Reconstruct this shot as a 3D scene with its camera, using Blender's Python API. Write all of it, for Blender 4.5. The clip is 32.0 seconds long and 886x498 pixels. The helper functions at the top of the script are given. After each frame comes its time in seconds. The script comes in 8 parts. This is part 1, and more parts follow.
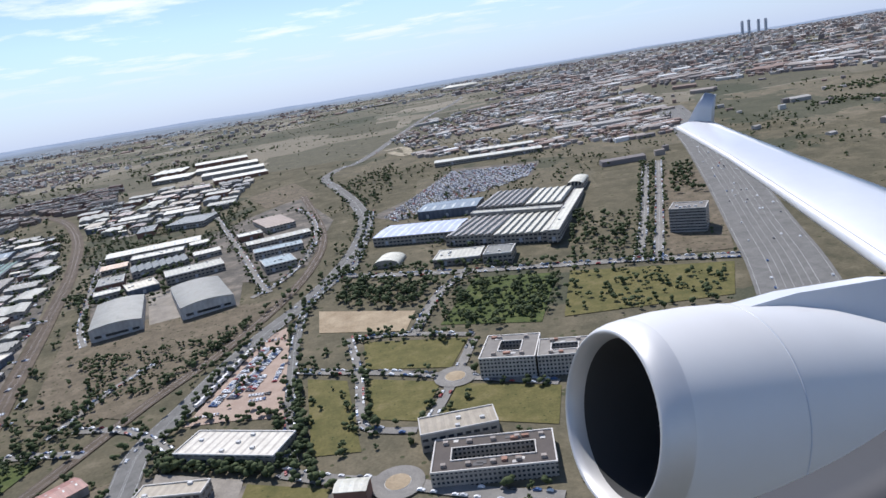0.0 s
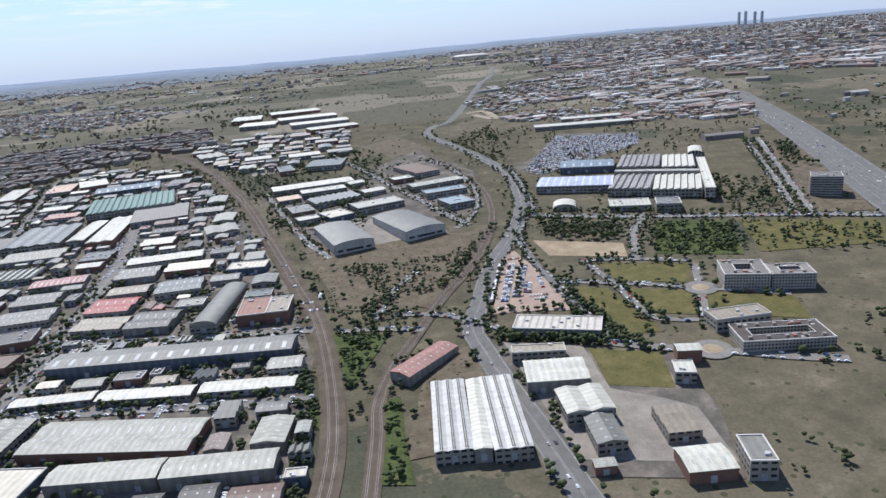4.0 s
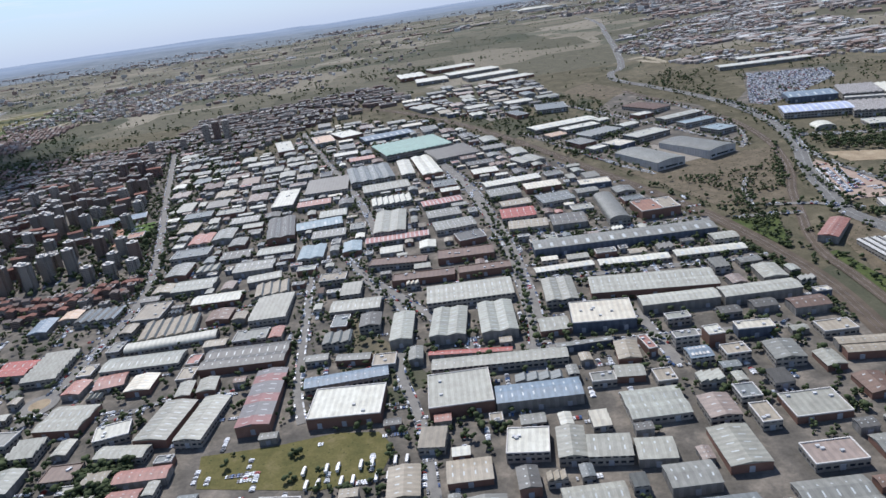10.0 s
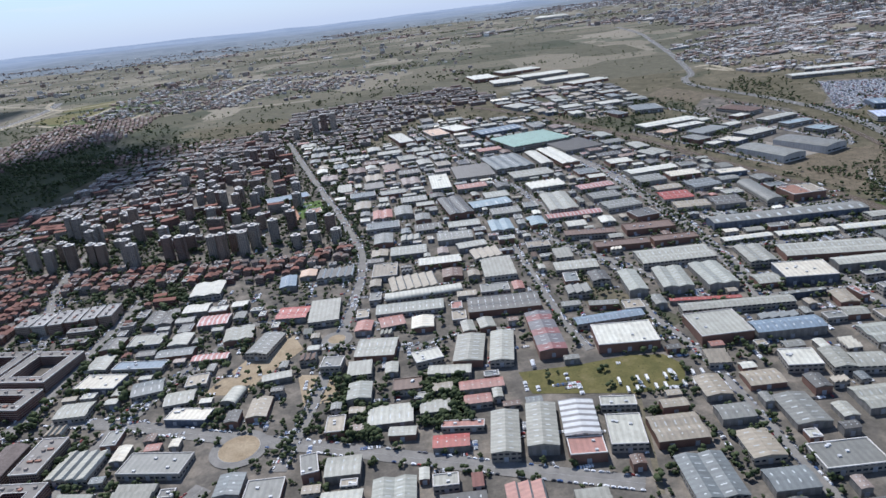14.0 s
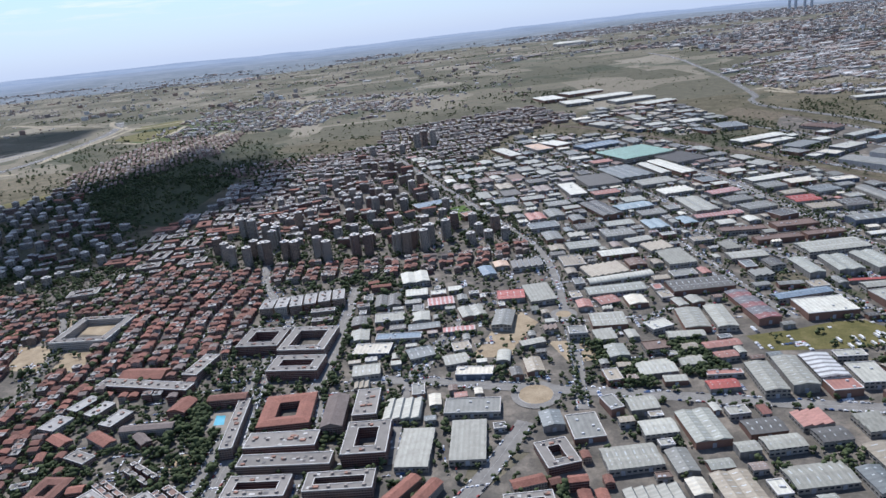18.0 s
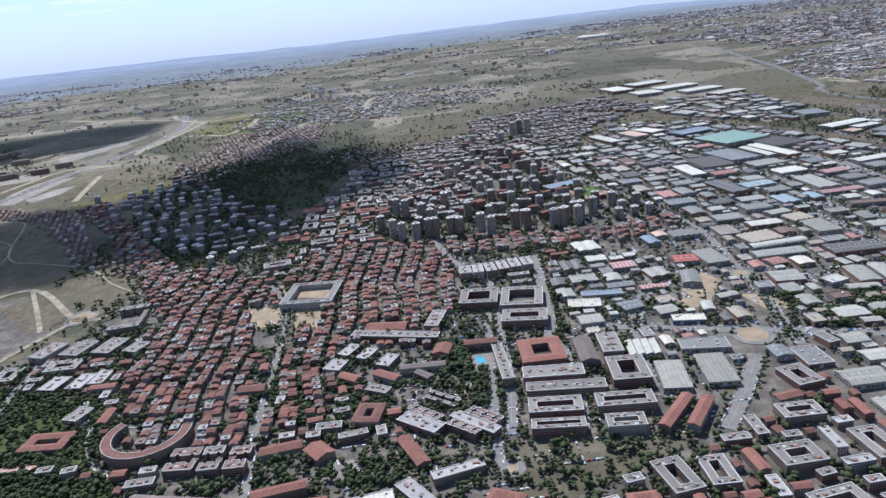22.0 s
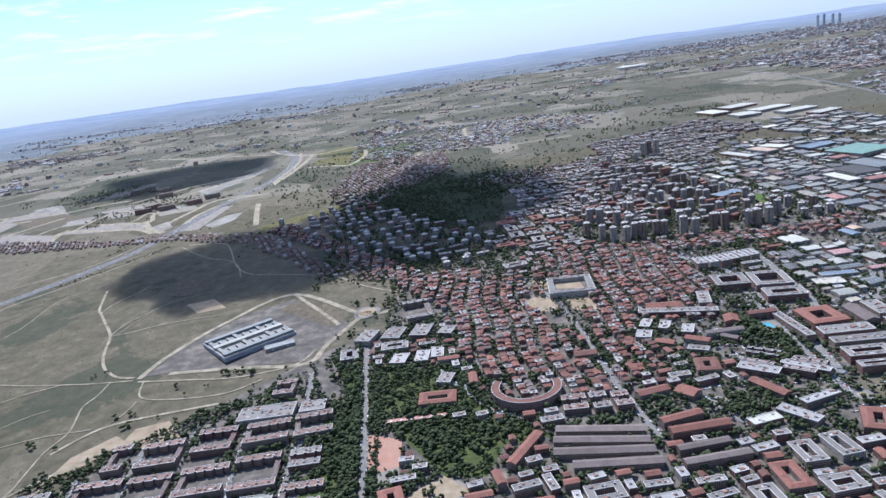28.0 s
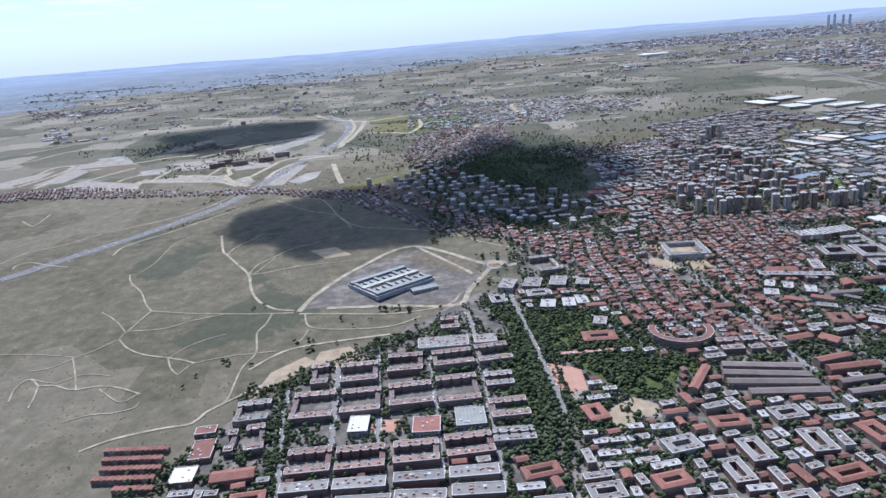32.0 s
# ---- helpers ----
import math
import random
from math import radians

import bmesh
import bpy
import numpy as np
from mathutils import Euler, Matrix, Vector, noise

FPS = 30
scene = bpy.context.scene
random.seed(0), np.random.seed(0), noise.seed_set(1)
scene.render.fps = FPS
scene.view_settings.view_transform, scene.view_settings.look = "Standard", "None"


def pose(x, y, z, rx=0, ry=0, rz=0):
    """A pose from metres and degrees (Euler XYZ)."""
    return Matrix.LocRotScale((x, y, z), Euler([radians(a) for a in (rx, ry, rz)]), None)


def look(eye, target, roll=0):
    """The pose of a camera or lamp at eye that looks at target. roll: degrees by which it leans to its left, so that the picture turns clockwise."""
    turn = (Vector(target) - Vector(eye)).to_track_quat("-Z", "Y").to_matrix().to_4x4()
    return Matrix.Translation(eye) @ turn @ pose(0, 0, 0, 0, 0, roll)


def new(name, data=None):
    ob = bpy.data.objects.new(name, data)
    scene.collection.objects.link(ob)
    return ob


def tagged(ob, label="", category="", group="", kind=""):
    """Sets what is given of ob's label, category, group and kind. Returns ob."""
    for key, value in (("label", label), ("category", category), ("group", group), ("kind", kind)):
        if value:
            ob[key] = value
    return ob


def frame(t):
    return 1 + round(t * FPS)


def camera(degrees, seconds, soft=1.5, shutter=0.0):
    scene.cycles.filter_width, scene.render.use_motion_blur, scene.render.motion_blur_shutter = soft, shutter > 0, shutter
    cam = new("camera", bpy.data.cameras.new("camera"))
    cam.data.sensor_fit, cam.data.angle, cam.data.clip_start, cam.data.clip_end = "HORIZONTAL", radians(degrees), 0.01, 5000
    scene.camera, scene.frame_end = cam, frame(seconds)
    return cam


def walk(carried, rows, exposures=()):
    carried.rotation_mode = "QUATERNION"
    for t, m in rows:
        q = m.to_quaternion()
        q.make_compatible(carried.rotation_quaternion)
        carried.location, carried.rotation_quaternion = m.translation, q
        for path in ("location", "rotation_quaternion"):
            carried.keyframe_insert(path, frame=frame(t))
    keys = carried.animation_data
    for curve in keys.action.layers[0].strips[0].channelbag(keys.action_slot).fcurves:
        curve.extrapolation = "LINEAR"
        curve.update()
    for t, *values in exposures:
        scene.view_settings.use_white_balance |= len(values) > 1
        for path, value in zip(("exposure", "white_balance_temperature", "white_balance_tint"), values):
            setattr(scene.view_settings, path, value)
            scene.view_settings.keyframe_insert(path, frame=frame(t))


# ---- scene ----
# The plan is written in true metres. It is built at one tenth of that (S), so that the far hills stay
# inside the lens's reach and the flight keeps to the allowed pace.
S = 0.1
SPAN = 3000.0                      # length of the flight
EYE_TRUE = 265.9                   # height of the first eye over the ground below it
TILT, LEAN, TURN = -14.0, 8.9, 0.0
METRES, EYE = SPAN * S, EYE_TRUE * S
cam = camera(65.9, 32.0, soft=1.55)
ROWS = [
    (0.0, 0.0, 0.0, 0.0, 0.0, 0.0, 0.0),
    (0.5, -0.0126, -0.0061, -0.0026, -0.24, -0.47, -0.02),
    (1.0, -0.0256, -0.0129, -0.0049, 0.31, -2.32, -0.19),
    (1.5, -0.0377, -0.0195, -0.007, -0.86, -0.46, -0.58),
    (2.0, -0.0512, -0.0262, -0.0096, -1.41, -4.76, -1.15),
    (2.5, -0.0636, -0.0327, -0.0113, -2.25, -1.87, -1.77),
    (4.5, -0.116, -0.0592, -0.0198, -2.22, -2.59, -4.11),
    (5.0, -0.1301, -0.0657, -0.0226, -2.05, -2.77, -4.32),
    (5.5, -0.1425, -0.0721, -0.0239, -1.87, -4.12, -4.41),
    (6.0, -0.1565, -0.0786, -0.0259, -0.94, -4.27, -4.0),
    (6.5, -0.1691, -0.0851, -0.0273, -0.6, -4.21, -3.93),
    (7.0, -0.1831, -0.0917, -0.0298, -0.65, -3.23, -2.84),
    (7.5, -0.1959, -0.0981, -0.0318, -0.74, -3.08, -2.34),
    (8.0, -0.2099, -0.1046, -0.0343, -0.67, -3.07, -1.46),
    (8.5, -0.2229, -0.1105, -0.0371, -0.59, -3.34, -1.17),
    (9.0, -0.2371, -0.1172, -0.0393, -0.49, -5.31, -1.07),
    (9.5, -0.25, -0.1235, -0.0411, -0.44, -6.32, -1.17),
    (10.0, -0.2641, -0.1298, -0.0437, -0.49, -5.86, -1.28),
    (10.5, -0.2774, -0.1358, -0.0452, -0.5, -5.67, -1.37),
    (11.0, -0.2917, -0.1424, -0.0476, -0.48, -5.25, -1.38),
    (11.5, -0.3048, -0.1488, -0.0495, -0.53, -5.25, -1.31),
    (12.0, -0.3191, -0.1555, -0.0518, -0.88, -5.54, -1.39),
    (12.5, -0.3324, -0.1615, -0.0538, -1.18, -5.64, -1.555),
    (13.0, -0.347, -0.168, -0.056, -1.44, -5.77, -2.03),
    (13.5, -0.3606, -0.1739, -0.0582, -1.68, -5.51, -2.345),
    (14.0, -0.3751, -0.1805, -0.0603, -1.83, -5.41, -2.54),
    (14.5, -0.3887, -0.1865, -0.0623, -2.02, -5.0, -2.725),
    (16.5, -0.446, -0.2107, -0.0721, -2.91, -3.74, -2.835),
    (17.0, -0.4611, -0.2168, -0.0744, -2.95, -3.16, -2.8),
    (17.5, -0.4747, -0.2228, -0.0765, -2.85, -2.97, -2.675),
    (18.0, -0.4901, -0.2287, -0.0788, -2.68, -3.42, -2.65),
    (18.5, -0.5042, -0.2345, -0.0805, -2.54, -3.56, -2.675),
    (19.0, -0.5192, -0.2407, -0.083, -2.51, -3.32, -2.65),
    (19.5, -0.5336, -0.2469, -0.0847, -2.53, -3.33, -2.775),
    (20.0, -0.5486, -0.253, -0.0879, -2.52, -2.87, -2.74),
    (20.5, -0.563, -0.2585, -0.0894, -2.56, -3.18, -2.725),
    (21.0, -0.5784, -0.2647, -0.0915, -2.57, -3.58, -2.55),
    (21.5, -0.5923, -0.2705, -0.0935, -2.62, -3.81, -2.355),
    (22.0, -0.6082, -0.2765, -0.0956, -2.98, -3.87, -2.2),
    (22.5, -0.6227, -0.2822, -0.0976, -3.17, -3.99, -1.995),
    (23.0, -0.6382, -0.2879, -0.1, -3.18, -3.72, -1.63),
    (23.5, -0.6525, -0.2938, -0.1023, -3.3, -3.81, -1.465),
    (24.0, -0.6683, -0.2999, -0.1044, -3.38, -4.24, -1.41),
    (24.5, -0.6829, -0.3052, -0.1066, -3.37, -4.43, -1.37),
    (25.0, -0.6987, -0.3112, -0.1086, -3.43, -3.58, -1.23),
    (25.5, -0.7135, -0.3165, -0.1104, -3.37, -2.82, -1.08),
    (27.5, -0.773, -0.3409, -0.1193, -2.57, -0.1, -0.46),
    (28.0, -0.7886, -0.3462, -0.1215, -2.63, -1.1, -0.57),
    (28.5, -0.8033, -0.3511, -0.1238, -2.8, -1.19, -0.88),
    (29.0, -0.8189, -0.3565, -0.1269, -3.01, -1.68, -1.43),
    (29.5, -0.8336, -0.3613, -0.1292, -3.34, -2.53, -1.81),
    (30.0, -0.8495, -0.3666, -0.1324, -3.57, -3.79, -2.15),
    (30.5, -0.8636, -0.3715, -0.1345, -3.9, -4.04, -2.56),
    (31.0, -0.88, -0.377, -0.1377, -4.23, -2.9, -2.94),
    (31.5, -0.8944, -0.382, -0.1408, -3.71, -3.43, -3.17),
    (32.0, -0.9093, -0.3873, -0.143, -3.92, -2.84, -3.75),
]
walk(cam, [(t, pose(0, 0, EYE, TILT, LEAN, TURN) @ pose(METRES * x, METRES * y, METRES * z, 90 + pitch, roll, yaw)) for t, x, y, z, yaw, pitch, roll in ROWS],
     exposures=[(0.0, 0.19, 5760, 15), (5.0, 0.12, 5690, 14), (9.0, 0.06, 5690, 14), (14.0, 0.10, 5570, 14), (19.0, 0.18, 5550, 15), (25.0, 0.34, 5360, 16), (32.0, 0.45, 5240, 17)])

# ---- light ----
SUN_ELEVATION, SUN_AZIMUTH = 54.0, -23.0     # azimuth from +y, to the right
world = bpy.data.worlds.new("sky")
scene.world = world
world.use_nodes = True
wn, wl = world.node_tree.nodes, world.node_tree.links
sky = wn.new("ShaderNodeTexSky")
sky.sky_type, sky.sun_disc = "NISHITA", False
sky.sun_elevation, sky.sun_rotation = radians(SUN_ELEVATION), radians(SUN_AZIMUTH)
sky.air_density, sky.dust_density, sky.ozone_density, sky.altitude = 1.0, 0.2, 2.2, 600
toward = wn.new("ShaderNodeTexCoord").outputs["Generated"]
parts = wn.new("ShaderNodeSeparateXYZ")
wl.new(toward, parts.inputs[0])


def sky_sum(op, a, b=0.0, c=0.0):
    k = wn.new("ShaderNodeMath")
    k.operation = op
    for i, v in enumerate((a, b, c)):
        if isinstance(v, (int, float)):
            k.inputs[i].default_value = v
        else:
            wl.new(v, k.inputs[i])
    return k.outputs[0]


rise = sky_sum("ADD", sky_sum("MAXIMUM", parts.outputs[2], 0.0), 0.035)
flatten = wn.new("ShaderNodeCombineXYZ")
wl.new(sky_sum("DIVIDE", parts.outputs[0], rise), flatten.inputs[0])
wl.new(sky_sum("DIVIDE", parts.outputs[1], rise), flatten.inputs[1])
puff = wn.new("ShaderNodeTexNoise")
puff.inputs["Scale"].default_value, puff.inputs["Detail"].default_value, puff.inputs["Roughness"].default_value = 0.75, 9, 0.62
wl.new(flatten.outputs[0], puff.inputs["Vector"])
cover = sky_sum("MULTIPLY", sky_sum("MULTIPLY_ADD", puff.outputs["Fac"], 8.0, -4.1), 1.0)
cover_on = wn.new("ShaderNodeClamp")
wl.new(cover, cover_on.inputs[0])
high = wn.new("ShaderNodeMapRange")
high.inputs["From Min"].default_value, high.inputs["From Max"].default_value = 0.03, 0.08
wl.new(parts.outputs[2], high.inputs[0])
mixed = wn.new("ShaderNodeMix")
mixed.data_type = "RGBA"
veil = wn.new("ShaderNodeMapRange")          # dust haze, thick at a low angle and thin overhead
veil.inputs["From Min"].default_value, veil.inputs["From Max"].default_value = 0.04, 0.36
veil.inputs["To Min"].default_value, veil.inputs["To Max"].default_value = 0.16, 0.0
wl.new(parts.outputs[2], veil.inputs[0])
thin = wn.new("ShaderNodeMapRange")          # the cumulus is scattered: less of it overhead than along the line of sight
thin.inputs["From Min"].default_value, thin.inputs["From Max"].default_value = 0.2, 0.6
thin.inputs["To Min"].default_value, thin.inputs["To Max"].default_value = 0.72, 0.12
wl.new(parts.outputs[2], thin.inputs[0])
wl.new(sky_sum("MULTIPLY_ADD", sky_sum("MULTIPLY", cover_on.outputs[0], high.outputs[0]), thin.outputs[0], veil.outputs[0]), mixed.inputs[0])
wl.new(sky.outputs[0], mixed.inputs[6])
mixed.inputs[7].default_value = (9.6, 9.6, 9.6, 1)
low = wn.new("ShaderNodeMapRange")
low.inputs["From Min"].default_value, low.inputs["From Max"].default_value = 0.0, 0.11
low.inputs["To Min"].default_value, low.inputs["To Max"].default_value = 0.75, 0.0
wl.new(parts.outputs[2], low.inputs[0])
hazed = wn.new("ShaderNodeMix")
hazed.data_type = "RGBA"
wl.new(low.outputs[0], hazed.inputs[0])
wl.new(mixed.outputs[2], hazed.inputs[6])
hazed.inputs[7].default_value = (4.0, 4.95, 6.6, 1)
wl.new(hazed.outputs[2], wn["Background"].inputs[0])
wn["Background"].inputs[1].default_value = 0.104
sun_way = Vector((math.sin(radians(SUN_AZIMUTH)) * math.cos(radians(SUN_ELEVATION)),
                  math.cos(radians(SUN_AZIMUTH)) * math.cos(radians(SUN_ELEVATION)), math.sin(radians(SUN_ELEVATION))))
sun_data = bpy.data.lights.new("sun", "SUN")
sun_data.energy, sun_data.angle, sun_data.color = 4.7, radians(0.53), (1.0, 0.935, 0.82)
sun = new("sun", sun_data)
sun.matrix_world = look(sun_way * 100, (0, 0, 0))

# ---- ground form ----
SLOPE_X, SLOPE_Y = 0.01254755, 0.05066031


def lift(x, y):
    """Height of the ground, true metres: a long even rise that levels out in the distance."""
    v, u = y / SPAN, x / SPAN
    if v > 0.75:
        v = 0.75 + 0.2 * (1 - math.exp(-(v - 0.75) / 0.2))
    v = max(v, -0.6)
    u = max(-1.9, min(1.2, u))
    return SPAN * (SLOPE_X * u + SLOPE_Y * v)


def P(x, y, h=0.0):
    return (x * S, y * S, (lift(x, y) + h) * S)


# ---- materials ----
def nodes(name):
    m = bpy.data.materials.new(name)
    m.use_nodes = True
    t = m.node_tree
    return m, t.nodes, t.links, t.nodes["Principled BSDF"]


def ramp(n, l, fac, stops):
    r = n.new("ShaderNodeValToRGB")
    while len(r.color_ramp.elements) < len(stops):
        r.color_ramp.elements.new(0.5)
    for e, (p, c) in zip(r.color_ramp.elements, stops):
        e.position, e.color = p, (*c, 1)
    l.new(fac, r.inputs[0])
    return r.outputs[0]


def noise_tex(n, l, vec, scale, detail=4, rough=0.6):
    k = n.new("ShaderNodeTexNoise")
    k.inputs["Scale"].default_value, k.inputs["Detail"].default_value, k.inputs["Roughness"].default_value = scale, detail, rough
    if vec is not None:
        l.new(vec, k.inputs["Vector"])
    return k.outputs["Fac"]


def calc(n, l, op, a, b=None, c=None):
    k = n.new("ShaderNodeMath")
    k.operation = op
    for i, v in enumerate((a, b, c)):
        if v is None:
            continue
        if isinstance(v, (int, float)):
            k.inputs[i].default_value = v
        else:
            l.new(v, k.inputs[i])
    return k.outputs[0]


def blend(n, l, fac, a, b, kind="MIX"):
    k = n.new("ShaderNodeMix")
    k.data_type, k.blend_type = "RGBA", kind
    for i, v in ((0, fac), (6, a), (7, b)):
        if isinstance(v, (int, float)):
            k.inputs[i].default_value = v
        elif isinstance(v, tuple):
            k.inputs[i].default_value = (*v, 1)
        else:
            l.new(v, k.inputs[i])
    return k.outputs[2]


def place(n):
    return n.new("ShaderNodeNewGeometry").outputs["Position"]


def bump(n, l, bsdf, height, strength, distance):
    k = n.new("ShaderNodeBump")
    k.inputs["Strength"].default_value, k.inputs["Distance"].default_value = strength, distance
    l.new(height, k.inputs["Height"])
    l.new(k.outputs[0], bsdf.inputs["Normal"])


def land(name, stops, scale=0.25, fine=4.0, dots=None, rough=0.95):
    """Open ground: broad patches, a fine grain, and scattered shrubs as dots."""
    m, n, l, b = nodes(name)
    p = place(n)
    wide = noise_tex(n, l, p, scale, 6, 0.62)
    col = ramp(n, l, wide, stops)
    grain = noise_tex(n, l, p, fine, 5, 0.7)
    col = blend(n, l, 0.35, col, ramp(n, l, grain, [(0.3, (0.25, 0.24, 0.2)), (0.7, (0.85, 0.82, 0.74))]), "OVERLAY")
    if dots:
        v = n.new("ShaderNodeTexVoronoi")
        v.inputs["Scale"].default_value = dots[0]
        l.new(p, v.inputs["Vector"])
        few = noise_tex(n, l, p, scale * 1.7, 3)
        spot = calc(n, l, "MULTIPLY", calc(n, l, "LESS_THAN", v.outputs["Distance"], dots[1]), calc(n, l, "GREATER_THAN", few, 0.5))
        col = blend(n, l, spot, col, dots[2])
    l.new(col, b.inputs["Base Color"])
    b.inputs["Roughness"].default_value = rough
    b.inputs["Specular IOR Level"].default_value = 0.2
    bump(n, l, b, grain, 0.4, 0.03)
    return m


def far_land():
    """Plain to the horizon: a patchwork of fields, scrub, woods and bare earth."""
    m, n, l, b = nodes("plain")
    p = place(n)
    wide = noise_tex(n, l, p, 0.02, 8, 0.6)
    mid = noise_tex(n, l, p, 0.3, 6, 0.65)
    cell = n.new("ShaderNodeTexVoronoi")
    cell.inputs["Scale"].default_value = 0.03
    l.new(p, cell.inputs["Vector"])
    near = ramp(n, l, mid, [(0.30, (0.066, 0.060, 0.038)), (0.46, (0.105, 0.092, 0.060)), (0.60, (0.142, 0.120, 0.080)), (0.8, (0.235, 0.198, 0.142))])
    cell.distance = "CHEBYCHEV"
    patch_col = ramp(n, l, cell.outputs["Color"], [(0.2, (0.082, 0.088, 0.068)), (0.4, (0.135, 0.132, 0.105)), (0.6, (0.20, 0.185, 0.15)), (0.85, (0.33, 0.30, 0.25))])
    sep = n.new("ShaderNodeSeparateXYZ")
    l.new(p, sep.inputs[0])
    out = calc(n, l, "MULTIPLY", calc(n, l, "GREATER_THAN", sep.outputs[1], 190.0), 0.35)
    col = blend(n, l, calc(n, l, "ADD", out, 0.2), near, patch_col)
    wood = calc(n, l, "GREATER_THAN", wide, 0.58)
    col = blend(n, l, calc(n, l, "MULTIPLY", wood, 0.55), col, (0.05, 0.062, 0.042))
    grain = noise_tex(n, l, p, 3.5, 5, 0.75)
    col = blend(n, l, 0.4, col, ramp(n, l, grain, [(0.28, (0.22, 0.22, 0.18)), (0.72, (0.82, 0.8, 0.72))]), "OVERLAY")
    shrub = n.new("ShaderNodeTexVoronoi")
    shrub.inputs["Scale"].default_value = 0.8
    l.new(p, shrub.inputs["Vector"])
    spot = calc(n, l, "MULTIPLY", calc(n, l, "LESS_THAN", shrub.outputs["Distance"], 0.2), calc(n, l, "GREATER_THAN", mid, 0.5))
    col = blend(n, l, calc(n, l, "MULTIPLY", spot, 0.75), col, (0.045, 0.055, 0.025))
    l.new(col, b.inputs["Base Color"])
    b.inputs["Roughness"].default_value, b.inputs["Specular IOR Level"].default_value = 1.0, 0.1
    bump(n, l, b, grain, 0.5, 0.04)
    return m


def uv_xy(n, l):
    sep = n.new("ShaderNodeSeparateXYZ")
    l.new(n.new("ShaderNodeUVMap").outputs[0], sep.inputs[0])
    return sep.outputs[0], sep.outputs[1]


def varied(n, l, col, amount=0.25):
    r = n.new("ShaderNodeObjectInfo").outputs["Random"]
    tone = n.new("ShaderNodeAttribute")
    tone.attribute_name = "tone"
    r = calc(n, l, "FRACT", calc(n, l, "ADD", r, tone.outputs["Fac"]))
    v = calc(n, l, "ADD", calc(n, l, "MULTIPLY", r, amount), 1 - amount * 0.6)
    k = n.new("ShaderNodeHueSaturation")
    l.new(col, k.inputs["Color"])
    l.new(v, k.inputs["Value"])
    return k.outputs[0]


def sheet_roof(name, one, two=None, bay=6.0, share=0.5, metal=0.0):
    """Ribbed sheet roofing: bays of two tints, ribs, rain streaks and rust stains. UV in true metres."""
    two = two or tuple(c * 0.86 for c in one)
    m, n, l, b = nodes(name)
    u, v = uv_xy(n, l)
    stripe = calc(n, l, "LESS_THAN", calc(n, l, "FRACT", calc(n, l, "DIVIDE", u, bay)), share)
    col = blend(n, l, stripe, one, two)
    p = place(n)
    stain = noise_tex(n, l, p, 0.9, 6, 0.7)
    streak_in = n.new("ShaderNodeCombineXYZ")
    l.new(calc(n, l, "MULTIPLY", u, 1.3), streak_in.inputs[0])
    l.new(calc(n, l, "MULTIPLY", v, 0.08), streak_in.inputs[1])
    streak = noise_tex(n, l, streak_in.outputs[0], 1.0, 4, 0.7)
    col = blend(n, l, 0.45, col, ramp(n, l, stain, [(0.3, (0.3, 0.28, 0.26)), (0.65, (0.72, 0.72, 0.72))]), "OVERLAY")
    col = blend(n, l, 0.3, col, ramp(n, l, streak, [(0.3, (0.25, 0.24, 0.22)), (0.7, (0.75, 0.75, 0.75))]), "OVERLAY")
    l.new(varied(n, l, col), b.inputs["Base Color"])
    rib = calc(n, l, "SINE", calc(n, l, "MULTIPLY", u, 6.28))
    b.inputs["Roughness"].default_value, b.inputs["Metallic"].default_value = 0.55, metal
    bump(n, l, b, rib, 0.25, 0.02)
    return m


def plaster(name, col, rough=0.85):
    m, n, l, b = nodes(name)
    p = place(n)
    a = noise_tex(n, l, p, 1.2, 6, 0.7)
    c = blend(n, l, 0.4, col, ramp(n, l, a, [(0.3, (0.3, 0.29, 0.27)), (0.7, (0.7, 0.7, 0.7))]), "OVERLAY")
    l.new(varied(n, l, c, 0.3), b.inputs["Base Color"])
    b.inputs["Roughness"].default_value = rough
    return m


def facade(name, col, pitch=3.0, wide=0.45, floor_h=3.0, high=0.48, band=None, glass=(0.022, 0.028, 0.038)):
    """Wall of a far building: rows of dark panes under a lintel; UV runs in true metres along and up the wall."""
    m, n, l, b = nodes(name)
    u, v = uv_xy(n, l)
    fu = calc(n, l, "FRACT", calc(n, l, "DIVIDE", u, pitch))
    fv = calc(n, l, "FRACT", calc(n, l, "DIVIDE", v, floor_h))
    inu = calc(n, l, "LESS_THAN", calc(n, l, "ABSOLUTE", calc(n, l, "SUBTRACT", fu, 0.5)), wide / 2)
    inv = calc(n, l, "LESS_THAN", calc(n, l, "ABSOLUTE", calc(n, l, "SUBTRACT", fv, 0.55)), high / 2)
    pane = calc(n, l, "MULTIPLY", inu, inv)
    p = place(n)
    a = noise_tex(n, l, p, 1.5, 5, 0.7)
    base = blend(n, l, 0.35, col, ramp(n, l, a, [(0.3, (0.3, 0.29, 0.28)), (0.7, (0.72, 0.72, 0.7))]), "OVERLAY")
    if band:
        base = blend(n, l, calc(n, l, "LESS_THAN", fv, 0.14), base, band)
    base = varied(n, l, base, 0.3)
    l.new(blend(n, l, pane, base, glass), b.inputs["Base Color"])
    l.new(calc(n, l, "SUBTRACT", 0.85, calc(n, l, "MULTIPLY", pane, 0.65)), b.inputs["Roughness"])
    bump(n, l, b, calc(n, l, "SUBTRACT", 1.0, pane), 0.6, 0.02)
    return m


